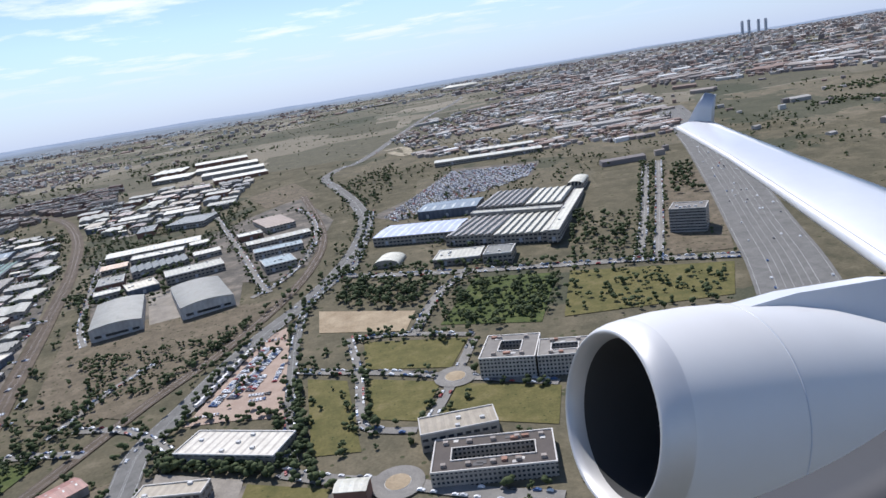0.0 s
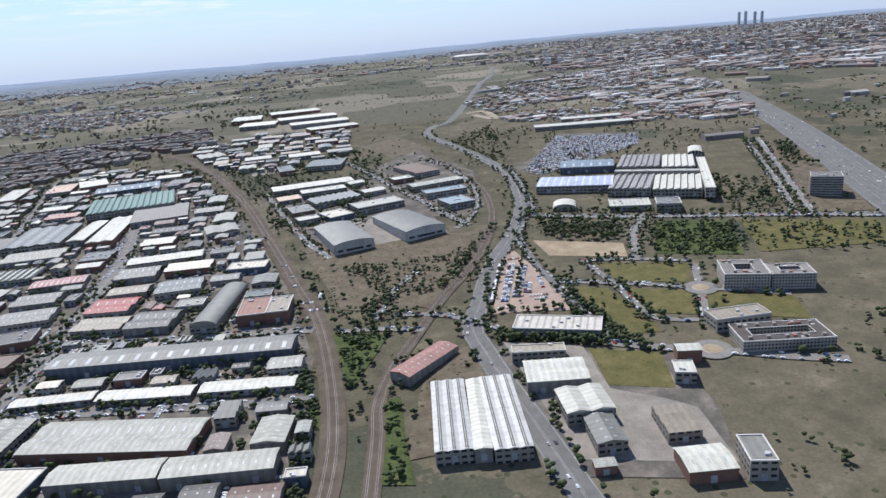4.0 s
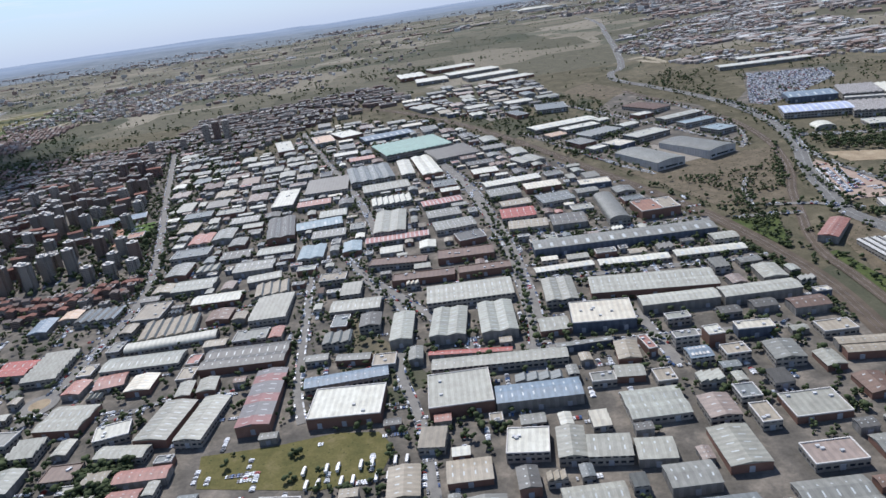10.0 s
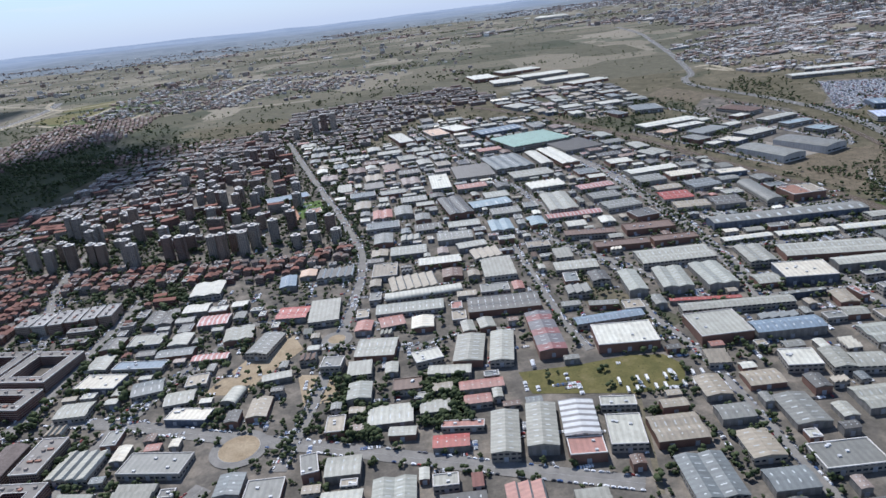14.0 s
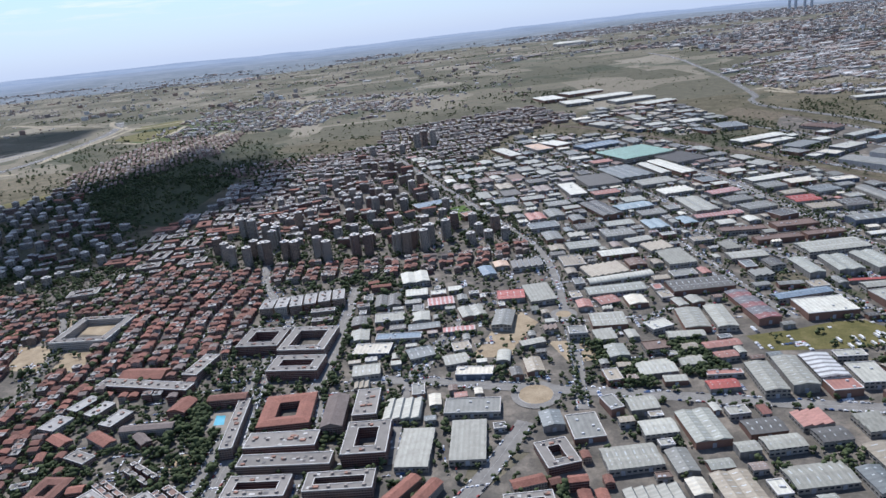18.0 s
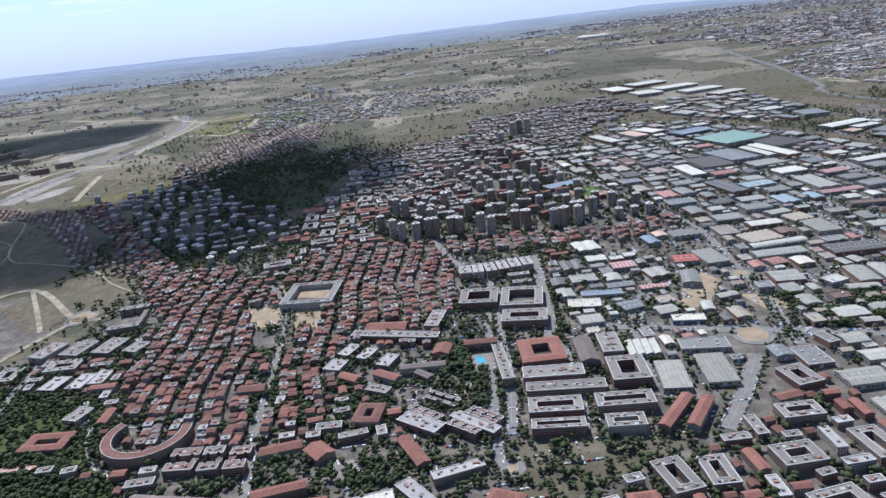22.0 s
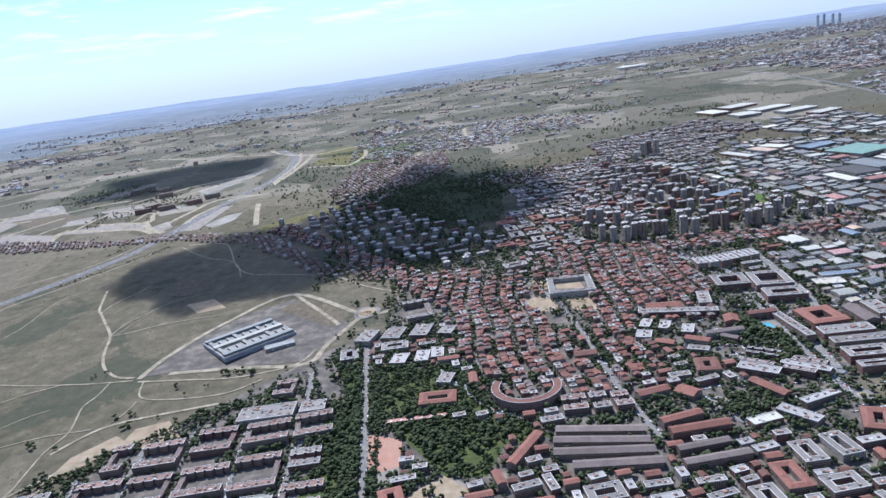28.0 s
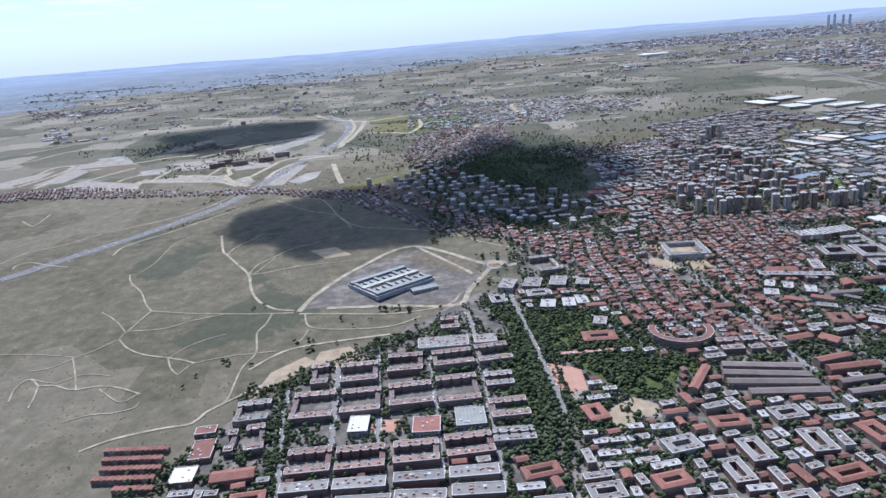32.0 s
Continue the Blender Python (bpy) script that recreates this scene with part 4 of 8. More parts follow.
def ground_sheet():
    xs, ys = steps(6000, 46000, 141) - 1200, steps(6000, 46000, 141) + 800
    verts = []
    for yy in ys:
        for xx in xs:
            far = math.hypot(xx + 1200, yy - 800)
            hill = 0.0
            if far > 5200:
                k = min(1.0, (far - 5200) / 9000)
                hill = k * (110 * noise.noise((xx / 5200, yy / 5200, 0.3)) + 45 * noise.noise((xx / 1700, yy / 1700, 4.3)) - 20)
            verts.append(P(float(xx), float(yy), hill - 0.4))
    n = len(xs)
    faces, back = [], []
    for j in range(len(ys) - 1):
        for i in range(n - 1):
            far = math.hypot(xs[i] + 1200, ys[j] - 800) + 2600 * noise.noise((xs[i] / 2500, ys[j] / 2500, 8.0))
            (back if far > 9000 else faces).append((j * n + i, j * n + i + 1, (j + 1) * n + i + 1, (j + 1) * n + i))
    ob = new("ground", mesh("ground", verts, faces, M_PLAIN, smooth=True))
    tagged(ob, "dry olive and tan plain reaching to hazy hills", "ground", kind="structure")
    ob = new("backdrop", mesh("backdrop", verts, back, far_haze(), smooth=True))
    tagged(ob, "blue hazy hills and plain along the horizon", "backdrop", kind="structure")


ground_sheet()
LAYER = [0.0]
OPEN = []            # open grounds that the quarters leave free


def in_open(x, y, w, d):
    return any(inside(x + i * w / 2, y + j * d / 2, p) for p in OPEN for i, j in ((0, 0), (-1, -1), (1, -1), (1, 1), (-1, 1)))


PATCH = {"earth": (M_EARTH, "bare_earth", "pale graded building land"), "lot": (M_LOT, "pavement", "pinkish concrete lorry park"), "park": (M_GREEN, "park_lawn", "green park lawn under trees"), "sand": (M_SAND, "bare_earth", "bare pale sandy earth"), "paving": (M_PAVING, "pavement", "pale concrete yard"), "grass": (M_GRASS, "field", "field of dry olive grass"),
         "green": (M_GREEN, "scrub", "green scrub and grass"), "yard": (M_YARD, "pavement", "worn grey asphalt and concrete between buildings"),
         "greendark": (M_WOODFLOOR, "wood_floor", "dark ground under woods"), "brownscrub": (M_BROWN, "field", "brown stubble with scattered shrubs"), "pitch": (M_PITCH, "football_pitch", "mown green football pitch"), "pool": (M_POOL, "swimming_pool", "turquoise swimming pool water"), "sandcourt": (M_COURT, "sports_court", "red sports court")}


def patch(kind, pts):
    mat, name, label = PATCH[kind]
    if kind in ("park", "grass", "sand", "sandcourt", "pool", "pitch", "brownscrub"):
        OPEN.append(pts)
    LAYER[0] += 0.012
    z = LAYER[0] * 0.3 + (0.0 if kind == "yard" else 0.12)
    bm = bmesh.new()
    vs = [bm.verts.new(P(x, y, z)) for x, y in pts]
    f = bm.faces.new(vs)
    f.normal_update()
    if f.normal.z < 0:
        f.normal_flip()
    bmesh.ops.triangulate(bm, faces=[f])
    me = bpy.data.meshes.new(name)
    bm.to_mesh(me)
    bm.free()
    me.materials.append(mat)
    tagged(new(name, me), label, name.replace("_", " "), kind="structure")


def smooth_line(pts, gap=12.0):
    """A rounded line through the points, about evenly stepped."""
    out = []
    q = [pts[0]] + list(pts) + [pts[-1]]
    for i in range(1, len(q) - 2):
        a, b, c, d = (Vector(q[i + k]) for k in (-1, 0, 1, 2))
        n = max(2, int((c - b).length / gap))
        for s in range(n):
            u = s / n
            out.append(0.5 * ((2 * b) + (c - a) * u + (2 * a - 5 * b + 4 * c - d) * u * u + (3 * b - a - 3 * c + d) * u ** 3))
    out.append(Vector(pts[-1]))
    return out


def sweep(line, off, width, z):
    verts, faces = [], []
    for i, p in enumerate(line):
        a, b = line[max(0, i - 1)], line[min(len(line) - 1, i + 1)]
        t = (b - a).normalized()
        nrm = Vector((-t.y, t.x))
        for k in (-0.5, 0.5):
            q = p + nrm * (off + k * width)
            verts.append(P(q.x, q.y, z))
        if i:
            j = 2 * i
            faces.append((j - 2, j - 1, j + 1, j)[::-1])
    return verts, faces


RIBBON = {"road": (M_ASPHALT, "road"), "rail": (M_BALLAST, "railway"), "path": (M_TRACK, "dirt_path")}
CAR_SPOTS = []
KERBS = []           # streets that trees line


def ribbon(kind, name, width, pts):
    line = smooth_line(pts)
    mat, nm = RIBBON[kind]
    if name in ("street", "avenue"):
        mat = M_STREET
    LAYER[0] += 0.006
    z = 0.42 + LAYER[0] * 0.12
    v, f = sweep(line, 0, width, z)
    words_ = {"road": "grey asphalt road with faded markings", "rail": "rusty brown railway ballast bed", "path": "pale beaten dirt track"}
    ob = tagged(new(nm, mesh(nm, v, f, mat)), words_[kind], nm.replace("_", " "), kind="structure")
    far = max(math.hypot(p.x + 1100, p.y) for p in line) > 4500
    for p in line:
        for c in squares(p.x, p.y, width / 2):
            LANES.setdefault(c, []).append((p.x, p.y, width / 2))
    if kind == "road" and not far:
        lanes = {"highway": (-10, -0.7, 0.7, 10), "motorway": (-34, -18, -11, -4, 4, 11, 18, 34)}.get(name, (0,))
        if name != "street":
            for off in lanes:
                vv, ff = sweep(line, off, 0.28 if name in ("highway", "motorway") else 0.25, z + 0.12)
                o = new("lane_marking", mesh("lane_marking", vv, ff, M_PAINT))
                o.parent = ob
        rng = random.Random(int(pts[0][0] + pts[-1][1]))
        if name in ("street", "avenue", "service_road"):
            for i in range(len(line) - 1):
                t = (line[i + 1] - line[i]).normalized()
                nrm = Vector((-t.y, t.x))
                for side in (-1, 1):
                    for s in range(2):
                        if rng.random() < 0.62:
                            q = line[i] + t * 5.6 * s + nrm * side * (width / 2 - 1.2)
                            CAR_SPOTS.append((q.x, q.y, z + 0.1, math.atan2(t.y, t.x)))
        else:
            for i in range(0, len(line) - 1):
                t = (line[i + 1] - line[i]).normalized()
                nrm = Vector((-t.y, t.x))
                for off in lanes[:-1]:
                    if rng.random() < 0.10:
                        q = line[i] + nrm * (off + rng.choice([1.9, 5.4]))
                        CAR_SPOTS.append((q.x, q.y, z + 0.1, math.atan2(t.y, t.x)))
    if name in ("street", "avenue", "highway", "service_road") and (not far or name == "highway"):
        KERBS.append((line, width))
    if kind == "rail":
        for off in (-4.2, -2.7, 2.7, 4.2):
            vv, ff = sweep(line, off, 0.3, z + 0.25)
            o = new("rail", mesh("rail", vv, ff, M_STEEL))
            o.parent = ob


patch("yard", [(-1480, -160), (-1300, 10), (-1240, -450), (-1700, -650), (-2600, -750), (-3200, -500), (-2520, -440), (-2400, -10), (-2260, -180), (-1760, -280)])
patch("yard", [(-1330, 0), (-960, -90), (-930, 120), (-840, 200), (-405, 165), (-360, -150), (-600, -400), (-1250, -450)])
patch("sand", [(-178, 733), (-66, 689), (-74, 639), (-167, 669)])
patch("lot", [(-255, 512), (-252, 531), (-226, 677), (-208, 700), (-194, 645), (-168, 502), (-218, 511)])
patch("grass", [(-104, 547), (-39, 522), (-55, 465), (-95, 479)])
patch("grass", [(-115, 627), (-13, 600), (-30, 545), (-107, 566)])
patch("grass", [(-25, 515), (55, 486), (44, 433), (-40, 465)])
patch("grass", [(-160, 565), (-122, 550), (-97, 436), (-134, 439)])
patch("green", [(2, 762), (93, 736), (58, 609), (-39, 640)])
patch("yard", [(-89, 1257), (-10, 1477), (171, 1405), (137, 1281), (68, 1232), (-57, 1257), (-122, 1110), (-160, 1154)])
patch("yard", [(-653, 1144), (-503, 1097), (-434, 1293), (-342, 1448), (-228, 1180), (-227, 925), (-267, 874), (-312, 895), (-281, 762), (-463, 766)])
patch("yard", [(-407, 160), (-439, 451), (-488, 614), (-580, 851), (-705, 1134), (-873, 1428), (-1172, 1556), (-1239, 1356), (-1330, 1241), (-1396, 1097), (-840, 196)])
patch("yard", [(-1571, 1496), (-1413, 953), (-1284, 559), (-1276, 467), (-1415, 496), (-1570, 488), (-1518, 332), (-1576, 209), (-1656, 158), (-1626, 113), (-1416, 70), (-1273, 24), (-1116, -29), (-964, -78), (-932, 143), (-967, 396), (-1082, 981)])
patch("yard", [(-1626, 113), (-1416, 70), (-1273, 24), (-1116, -29), (-964, -78), (-975, -130), (-1512, -56)])
patch("yard", [(-2348, 211), (-2434, 515), (-2289, 707), (-2068, 946), (-1837, 1606), (-1523, 1527), (-1264, 477), (-1396, 97), (-1486, -171), (-2164, -69)])
patch("yard", [(-2504, 220), (-2461, 560), (-2139, 693), (-1639, 430), (-1767, -285), (-2270, -187), (-2396, -7)])
patch("yard", [(-3116, -376), (-3096, -199), (-2978, -97), (-2903, -8), (-2611, 249), (-2381, 329), (-2404, -22), (-2524, -478), (-3197, -375)])
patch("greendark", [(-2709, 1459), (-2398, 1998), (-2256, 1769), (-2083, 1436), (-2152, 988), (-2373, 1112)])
patch("green", [(-2830, 2407), (-2681, 2839), (-2387, 2868), (-2452, 2659), (-2621, 2312)])
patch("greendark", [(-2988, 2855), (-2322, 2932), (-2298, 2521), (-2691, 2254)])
patch("yard", [(-3009, 253), (-2956, 256), (-2659, 210), (-2578, 371), (-2738, 578), (-2847, 525), (-2962, 393)])
patch("sand", [(-3062, -141), (-3033, -25), (-2974, 25), (-2948, 1), (-2986, -45), (-3031, -90)])
patch("sand", [(-1324, 169), (-1275, 159), (-1263, 104), (-1306, 102)])
patch("sand", [(-1437, 148), (-1392, 233), (-1359, 295), (-1327, 231), (-1371, 167), (-1380, 137)])
patch("sandcourt", [(-2512, -96), (-2454, -124), (-2459, -198), (-2507, -184)])
patch("sandcourt", [(-2831, -255), (-2778, -261), (-2782, -226), (-2827, -221)])
patch("sandcourt", [(-2510, -130), (-2456, -133), (-2471, -203), (-2513, -195)])
patch("green", [(-2474, -56), (-2305, -80), (-2217, -177), (-2342, -183), (-2415, -148)])
patch("green", [(-1455, 837), (-1402, 871), (-1377, 775), (-1419, 758)])
patch("sand", [(-1818, -4), (-1783, 1), (-1776, -34), (-1813, -28)])
patch("green", [(-2588, 19), (-2529, 30), (-2557, -294), (-2609, -285)])
patch("brownscrub", [(-483, 1554), (-395, 1645), (-305, 1448), (-401, 1386)])
patch("brownscrub", [(-480, 734), (-325, 711), (-228, 766), (-278, 666), (-310, 538), (-385, 570)])
patch("brownscrub", [(-512, 805), (-340, 801), (-232, 800), (-281, 678), (-346, 539), (-422, 561)])
patch("grass", [(108, 733), (270, 684), (237, 603), (80, 613)])
patch("brownscrub", [(344, 1146), (403, 1091), (285, 721), (216, 734)])
patch("yard", [(-261, 445), (-101, 389), (-99, 303), (-115, 221), (-244, 243)])
patch("brownscrub", [(-331, 382), (-296, 440), (-268, 452), (-264, 382), (-313, 280), (-345, 275)])
patch("sand", [(-2959, -27), (-2945, 39), (-2887, 51), (-2845, -15), (-2894, -43)])
patch("sand", [(-3046, 662), (-2972, 672), (-2921, 594), (-2992, 584)])
patch("pitch", [(-1448, 860), (-1397, 876), (-1372, 782), (-1418, 764)])
patch("sandcourt", [(-1465, 851), (-1451, 857), (-1420, 761), (-1434, 753)])
patch("paving", [(-2422, -283), (-2381, -238), (-2344, -278), (-2354, -299)])
patch("paving", [(-2558, -462), (-2502, -425), (-2499, -471)])
patch("paving", [(-4797, 1935), (-4623, 2171), (-4521, 2237), (-4394, 2384), (-4362, 2477), (-4197, 2339), (-4087, 2188), (-4312, 2143), (-4339, 1935)])
patch("paving", [(-3942, 1814), (-3704, 1838), (-3562, 1755), (-3524, 1635), (-3919, 1766)])
patch("paving", [(-3933, 2139), (-3721, 2157), (-3598, 1981), (-3786, 1937)])
patch("paving", [(-4292, 1830), (-4242, 1933), (-3920, 1758), (-3911, 1672), (-4106, 1691)])
patch("paving", [(-3531, 1842), (-3362, 1869), (-3446, 2022), (-3592, 1978)])
patch("paving", [(-3379, 1511), (-3279, 1830), (-3206, 1839), (-3262, 1487)])
patch("grass", [(-3004, 1377), (-2837, 1478), (-2702, 1558), (-2564, 1542), (-2657, 1489), (-2832, 1387), (-2962, 1280)])
patch("park", [(-2489, -74), (-2262, -128), (-2293, -172), (-2330, -248), (-2391, -235), (-2456, -116)])
patch("park", [(-2585, 148), (-2370, 89), (-2338, 1), (-2289, -102), (-2500, -37), (-2545, 21)])
patch("paving", [(-252, 447), (-179, 423), (-173, 346), (-135, 324), (-114, 307), (-112, 238), (-218, 257)])
patch("grass", [(-175, 417), (-113, 397), (-121, 337), (-173, 351)])
patch("brownscrub", [(-2772, 521), (-2719, 559), (-2625, 468), (-2581, 417), (-2619, 363)])
patch("green", [(-425, 500), (-365, 488), (-384, 420), (-392, 387), (-399, 389)])
patch("green", [(-367, 360), (-350, 365), (-344, 302), (-336, 247), (-365, 251)])
patch("green", [(-447, 432), (-434, 395), (-411, 330), (-417, 327), (-430, 364), (-451, 426)])
patch("sand", [(-2193, 366), (-2115, 340), (-2111, 263), (-2170, 275)])
patch("sand", [(-2094, 339), (-2043, 327), (-2037, 242), (-2089, 254)])
patch("sand", [(-2171, 459), (-2041, 425), (-2039, 365), (-2155, 399)])
patch("paving", [(-1968, -142), (-1951, -138), (-1933, -162), (-1955, -172)])
patch("grass", [(-1060, 120), (-990, 122), (-934, 130), (-893, 124), (-878, 100), (-888, 62), (-940, 56), (-1050, 76)])
patch("paving", [(-2493, -319), (-2390, -325), (-2390, -411), (-2495, -415)])
patch("sand", [(-2457, -269), (-2392, -232), (-2357, -273), (-2438, -318)])
patch("sandcourt", [(-2509, -138), (-2465, -131), (-2466, -195), (-2506, -192)])
patch("paving", [(-2509, -205), (-2459, -194), (-2453, -248), (-2502, -270)])
ribbon("road", "highway", 23, [(-139, -150), (-170, -13), (-201, 123), (-232, 260), (-243, 310), (-257, 365), (-271, 433), (-279, 485), (-265, 547), (-251, 618), (-230, 690), (-201, 769), (-175, 874), (-162, 995), (-167, 1132), (-203, 1293), (-265, 1480), (-314, 1624), (-297, 1745), (-247, 1824), (-177, 2182), (-76, 2801), (24, 3371), (96, 4131)])
ribbon("road", "service_road", 10, [(-145, 423), (-159, 483), (-174, 561), (-190, 664), (-194, 752), (-178, 821), (-155, 888), (-153, 1059), (-161, 1196)])
ribbon("rail", "railway", 22, [(-395, -320), (-398, -160), (-402, 0), (-405, 148), (-402, 310), (-440, 512), (-495, 665), (-572, 867), (-682, 1139), (-832, 1436), (-1031, 1712), (-1294, 1900)])
ribbon("rail", "railway", 14, [(-372, -320), (-370, -100), (-368, 120), (-367, 295), (-369, 355), (-358, 416), (-335, 485), (-306, 571), (-266, 664), (-232, 789), (-218, 927), (-228, 1067), (-272, 1244), (-334, 1451)])
ribbon("road", "street", 9, [(-323, 1323), (-277, 1233), (-244, 1096), (-236, 1000), (-243, 910), (-260, 850), (-280, 821)])
ribbon("road", "street", 10, [(-545, 1475), (-457, 1277), (-387, 1118), (-331, 990), (-285, 880), (-259, 831)])
ribbon("road", "street", 9, [(-636, 1155), (-567, 976), (-504, 823), (-458, 740)])
patch("paving", [(-447, 900), (-409, 915), (-348, 795), (-396, 780)])
patch("paving", [(-702, 1327), (-647, 1342), (-682, 1434), (-735, 1424)])
ribbon("road", "motorway", 75, [(140, 130), (190, 270), (233, 403), (273, 534), (313, 665), (342, 779), (408, 1038), (490, 1392), (576, 1854)])
ribbon("road", "street", 9, [(-171, 582), (-121, 565), (-69, 546), (-27, 526), (-11, 520), (54, 491)])
ribbon("road", "street", 8, [(-131, 641), (-113, 562), (-102, 483), (-91, 462), (-57, 453)])
ribbon("road", "street", 8, [(-121, 638), (-73, 630), (-7, 605)])
ribbon("road", "street", 9, [(-48, 460), (-27, 526), (-8, 595)])
ribbon("road", "avenue", 12, [(-64, 632), (-45, 713), (-25, 759), (-3, 788)])
ribbon("road", "avenue", 14, [(-164, 846), (-81, 814), (43, 774), (167, 739), (282, 698)])
ribbon("road", "avenue", 12, [(183, 730), (240, 903), (332, 1214)])
ribbon("road", "avenue", 12, [(202, 720), (257, 892), (357, 1219)])
ribbon("road", "street", 12, [(-152, 424), (-109, 405), (-68, 393), (-16, 371), (34, 355)])
ribbon("road", "street", 9, [(-361, 535), (-304, 519), (-253, 477)])
ribbon("road", "street", 9, [(-416, 504), (-382, 503), (-329, 491)])
ribbon("road", "street", 8, [(-382, 528), (-371, 571), (-363, 603), (-353, 629), (-333, 662)])
ribbon("road", "avenue", 22, [(-739, 186), (-730, 242), (-726, 331), (-731, 432), (-736, 518), (-759, 691), (-788, 852), (-859, 1081), (-921, 1288)])
ribbon("road", "street", 14, [(-798, 247), (-839, 319), (-880, 386), (-926, 454), (-962, 532), (-935, 601), (-970, 767), (-1041, 990), (-1180, 1388), (-1215, 1509)])
ribbon("road", "street", 14, [(-604, 171), (-610, 223), (-612, 274), (-607, 286)])
ribbon("road", "street", 13, [(-744, 234), (-671, 227), (-610, 223), (-495, 216), (-477, 217)])
ribbon("road", "street", 13, [(-759, 547), (-648, 529), (-550, 525), (-448, 516)])
ribbon("road", "street", 11, [(-711, 393), (-624, 387), (-495, 378), (-427, 376)])
ribbon("road", "street", 10, [(-782, 822), (-663, 830), (-571, 864)])
ribbon("road", "street", 12, [(-826, -130), (-836, -30), (-846, 76), (-859, 148), (-879, 231), (-878, 344), (-926, 437), (-981, 562)])
ribbon("road", "street", 16, [(-1313, -6), (-1295, 110), (-1283, 235), (-1274, 336), (-1270, 475), (-1297, 614), (-1422, 998), (-1587, 1504)])
ribbon("road", "avenue", 20, [(-1607, 124), (-1519, 105), (-1416, 70), (-1273, 24), (-1116, -29), (-973, -76)])
ribbon("road", "street", 11, [(-1020, 498), (-1005, 368), (-987, 219), (-970, 151)])
ribbon("road", "street", 9, [(-1283, 228), (-1195, 202), (-1113, 229), (-1056, 222)])
ribbon("road", "street", 10, [(-1513, 93), (-1486, 168), (-1450, 232), (-1435, 313), (-1363, 311)])
ribbon("road", "avenue", 17, [(-1749, -128), (-1733, 3), (-1732, 96), (-1725, 199), (-1724, 328), (-1801, 512), (-1829, 698)])
ribbon("road", "avenue", 20, [(-1665, 68), (-1645, 155), (-1627, 370), (-1623, 446)])
ribbon("road", "street", 11, [(-1629, -112), (-1642, 77), (-1683, 100), (-1746, 99)])
ribbon("road", "street", 10, [(-1656, -135), (-1644, -59), (-1641, 63)])
ribbon("road", "street", 12, [(-1543, -67), (-1522, 110), (-1480, 204), (-1423, 291)])
ribbon("road", "avenue", 22, [(-1492, -170), (-1436, -97), (-1384, -17)])
ribbon("road", "street", 12, [(-2072, -226), (-2086, -103), (-2094, 9), (-2099, 149), (-2117, 334), (-2166, 460)])
ribbon("road", "street", 14, [(-1771, -195), (-1759, -12), (-1746, 171), (-1712, 425)])
ribbon("road", "street", 10, [(-1974, -140), (-1935, -243)])
ribbon("road", "street", 8, [(-2384, 81), (-2337, -21), (-2305, -80), (-2264, -113)])
ribbon("path", "far_road", 14, [(-3018, 246), (-2985, 344), (-2894, 488), (-2747, 613), (-2555, 417), (-2487, 408)])
ribbon("path", "far_road", 13, [(-2954, 250), (-2804, 227), (-2657, 197), (-2619, 275), (-2554, 400)])
ribbon("path", "far_road", 10, [(-2748, 621), (-2637, 432), (-2604, 371)])
ribbon("road", "street", 13, [(-2510, -263), (-2516, -111), (-2529, 167), (-2533, 272)])
ribbon("road", "street", 12, [(-2614, -239), (-2626, -81), (-2632, 87), (-2637, 154)])
ribbon("road", "avenue", 12, [(-2815, -422), (-2817, -308), (-2819, -182), (-2829, 22)])
ribbon("road", "street", 11, [(-2887, -411), (-2891, -295), (-2897, -131), (-2901, -30)])
ribbon("road", "avenue", 12, [(-2629, -451), (-2630, -311), (-2631, -145), (-2632, 28)])
ribbon("road", "street", 8, [(-2718, -402), (-2721, -165), (-2729, 49)])
ribbon("road", "street", 10, [(-2956, -400), (-2978, -220), (-2989, -95)])
ribbon("path", "far_road", 24, [(-2501, 1950), (-2450, 2174), (-2377, 2427)])
ribbon("path", "far_road", 20, [(-2115, 2749), (-2102, 3098), (-2049, 3184)])
ribbon("path", "far_road", 24, [(-175, 1892), (-123, 1788), (-138, 1933), (-194, 1933)])
ribbon("path", "far_road", 12, [(6214, 30158), (1360, 14640), (-45, 7936), (-875, 11120)])
ribbon("path", "far_road", 20, [(-4506, 4365), (-3686, 3621), (-3210, 3203)])
ribbon("path", "far_road", 20, [(-5037, 2932), (-4832, 3194), (-4536, 3329), (-4593, 3771)])
patch("brownscrub", [(-3156, 849), (-3128, 897), (-3084, 906), (-3031, 866), (-3000, 769), (-3048, 722), (-3115, 752)])
patch("brownscrub", [(-4394, 2229), (-4134, 2231), (-3934, 2050), (-4041, 2014), (-4198, 2011)])
patch("earth", [(-4416, 2480), (-4275, 2503), (-4153, 2290), (-4294, 2312)])
patch("earth", [(-3491, 2305), (-3367, 2479), (-3235, 2706), (-3207, 2628), (-3278, 2382), (-3429, 2153)])
patch("earth", [(-4019, 2028), (-3896, 2058), (-3891, 1921), (-4002, 1922)])
patch("earth", [(-3514, 1640), (-3446, 1711), (-3392, 1593), (-3441, 1529)])
patch("brownscrub", [(-4599, 1976), (-4517, 2071), (-4523, 2282), (-4442, 2261), (-4451, 2045), (-4496, 1877)])
patch("earth", [(-3248, 1537), (-3194, 1651), (-3125, 1673), (-3135, 1559), (-3194, 1480)])
patch("grass", [(-2996, 3049), (-2829, 3152), (-2696, 2989), (-2689, 2595), (-2753, 2420), (-2945, 2550)])
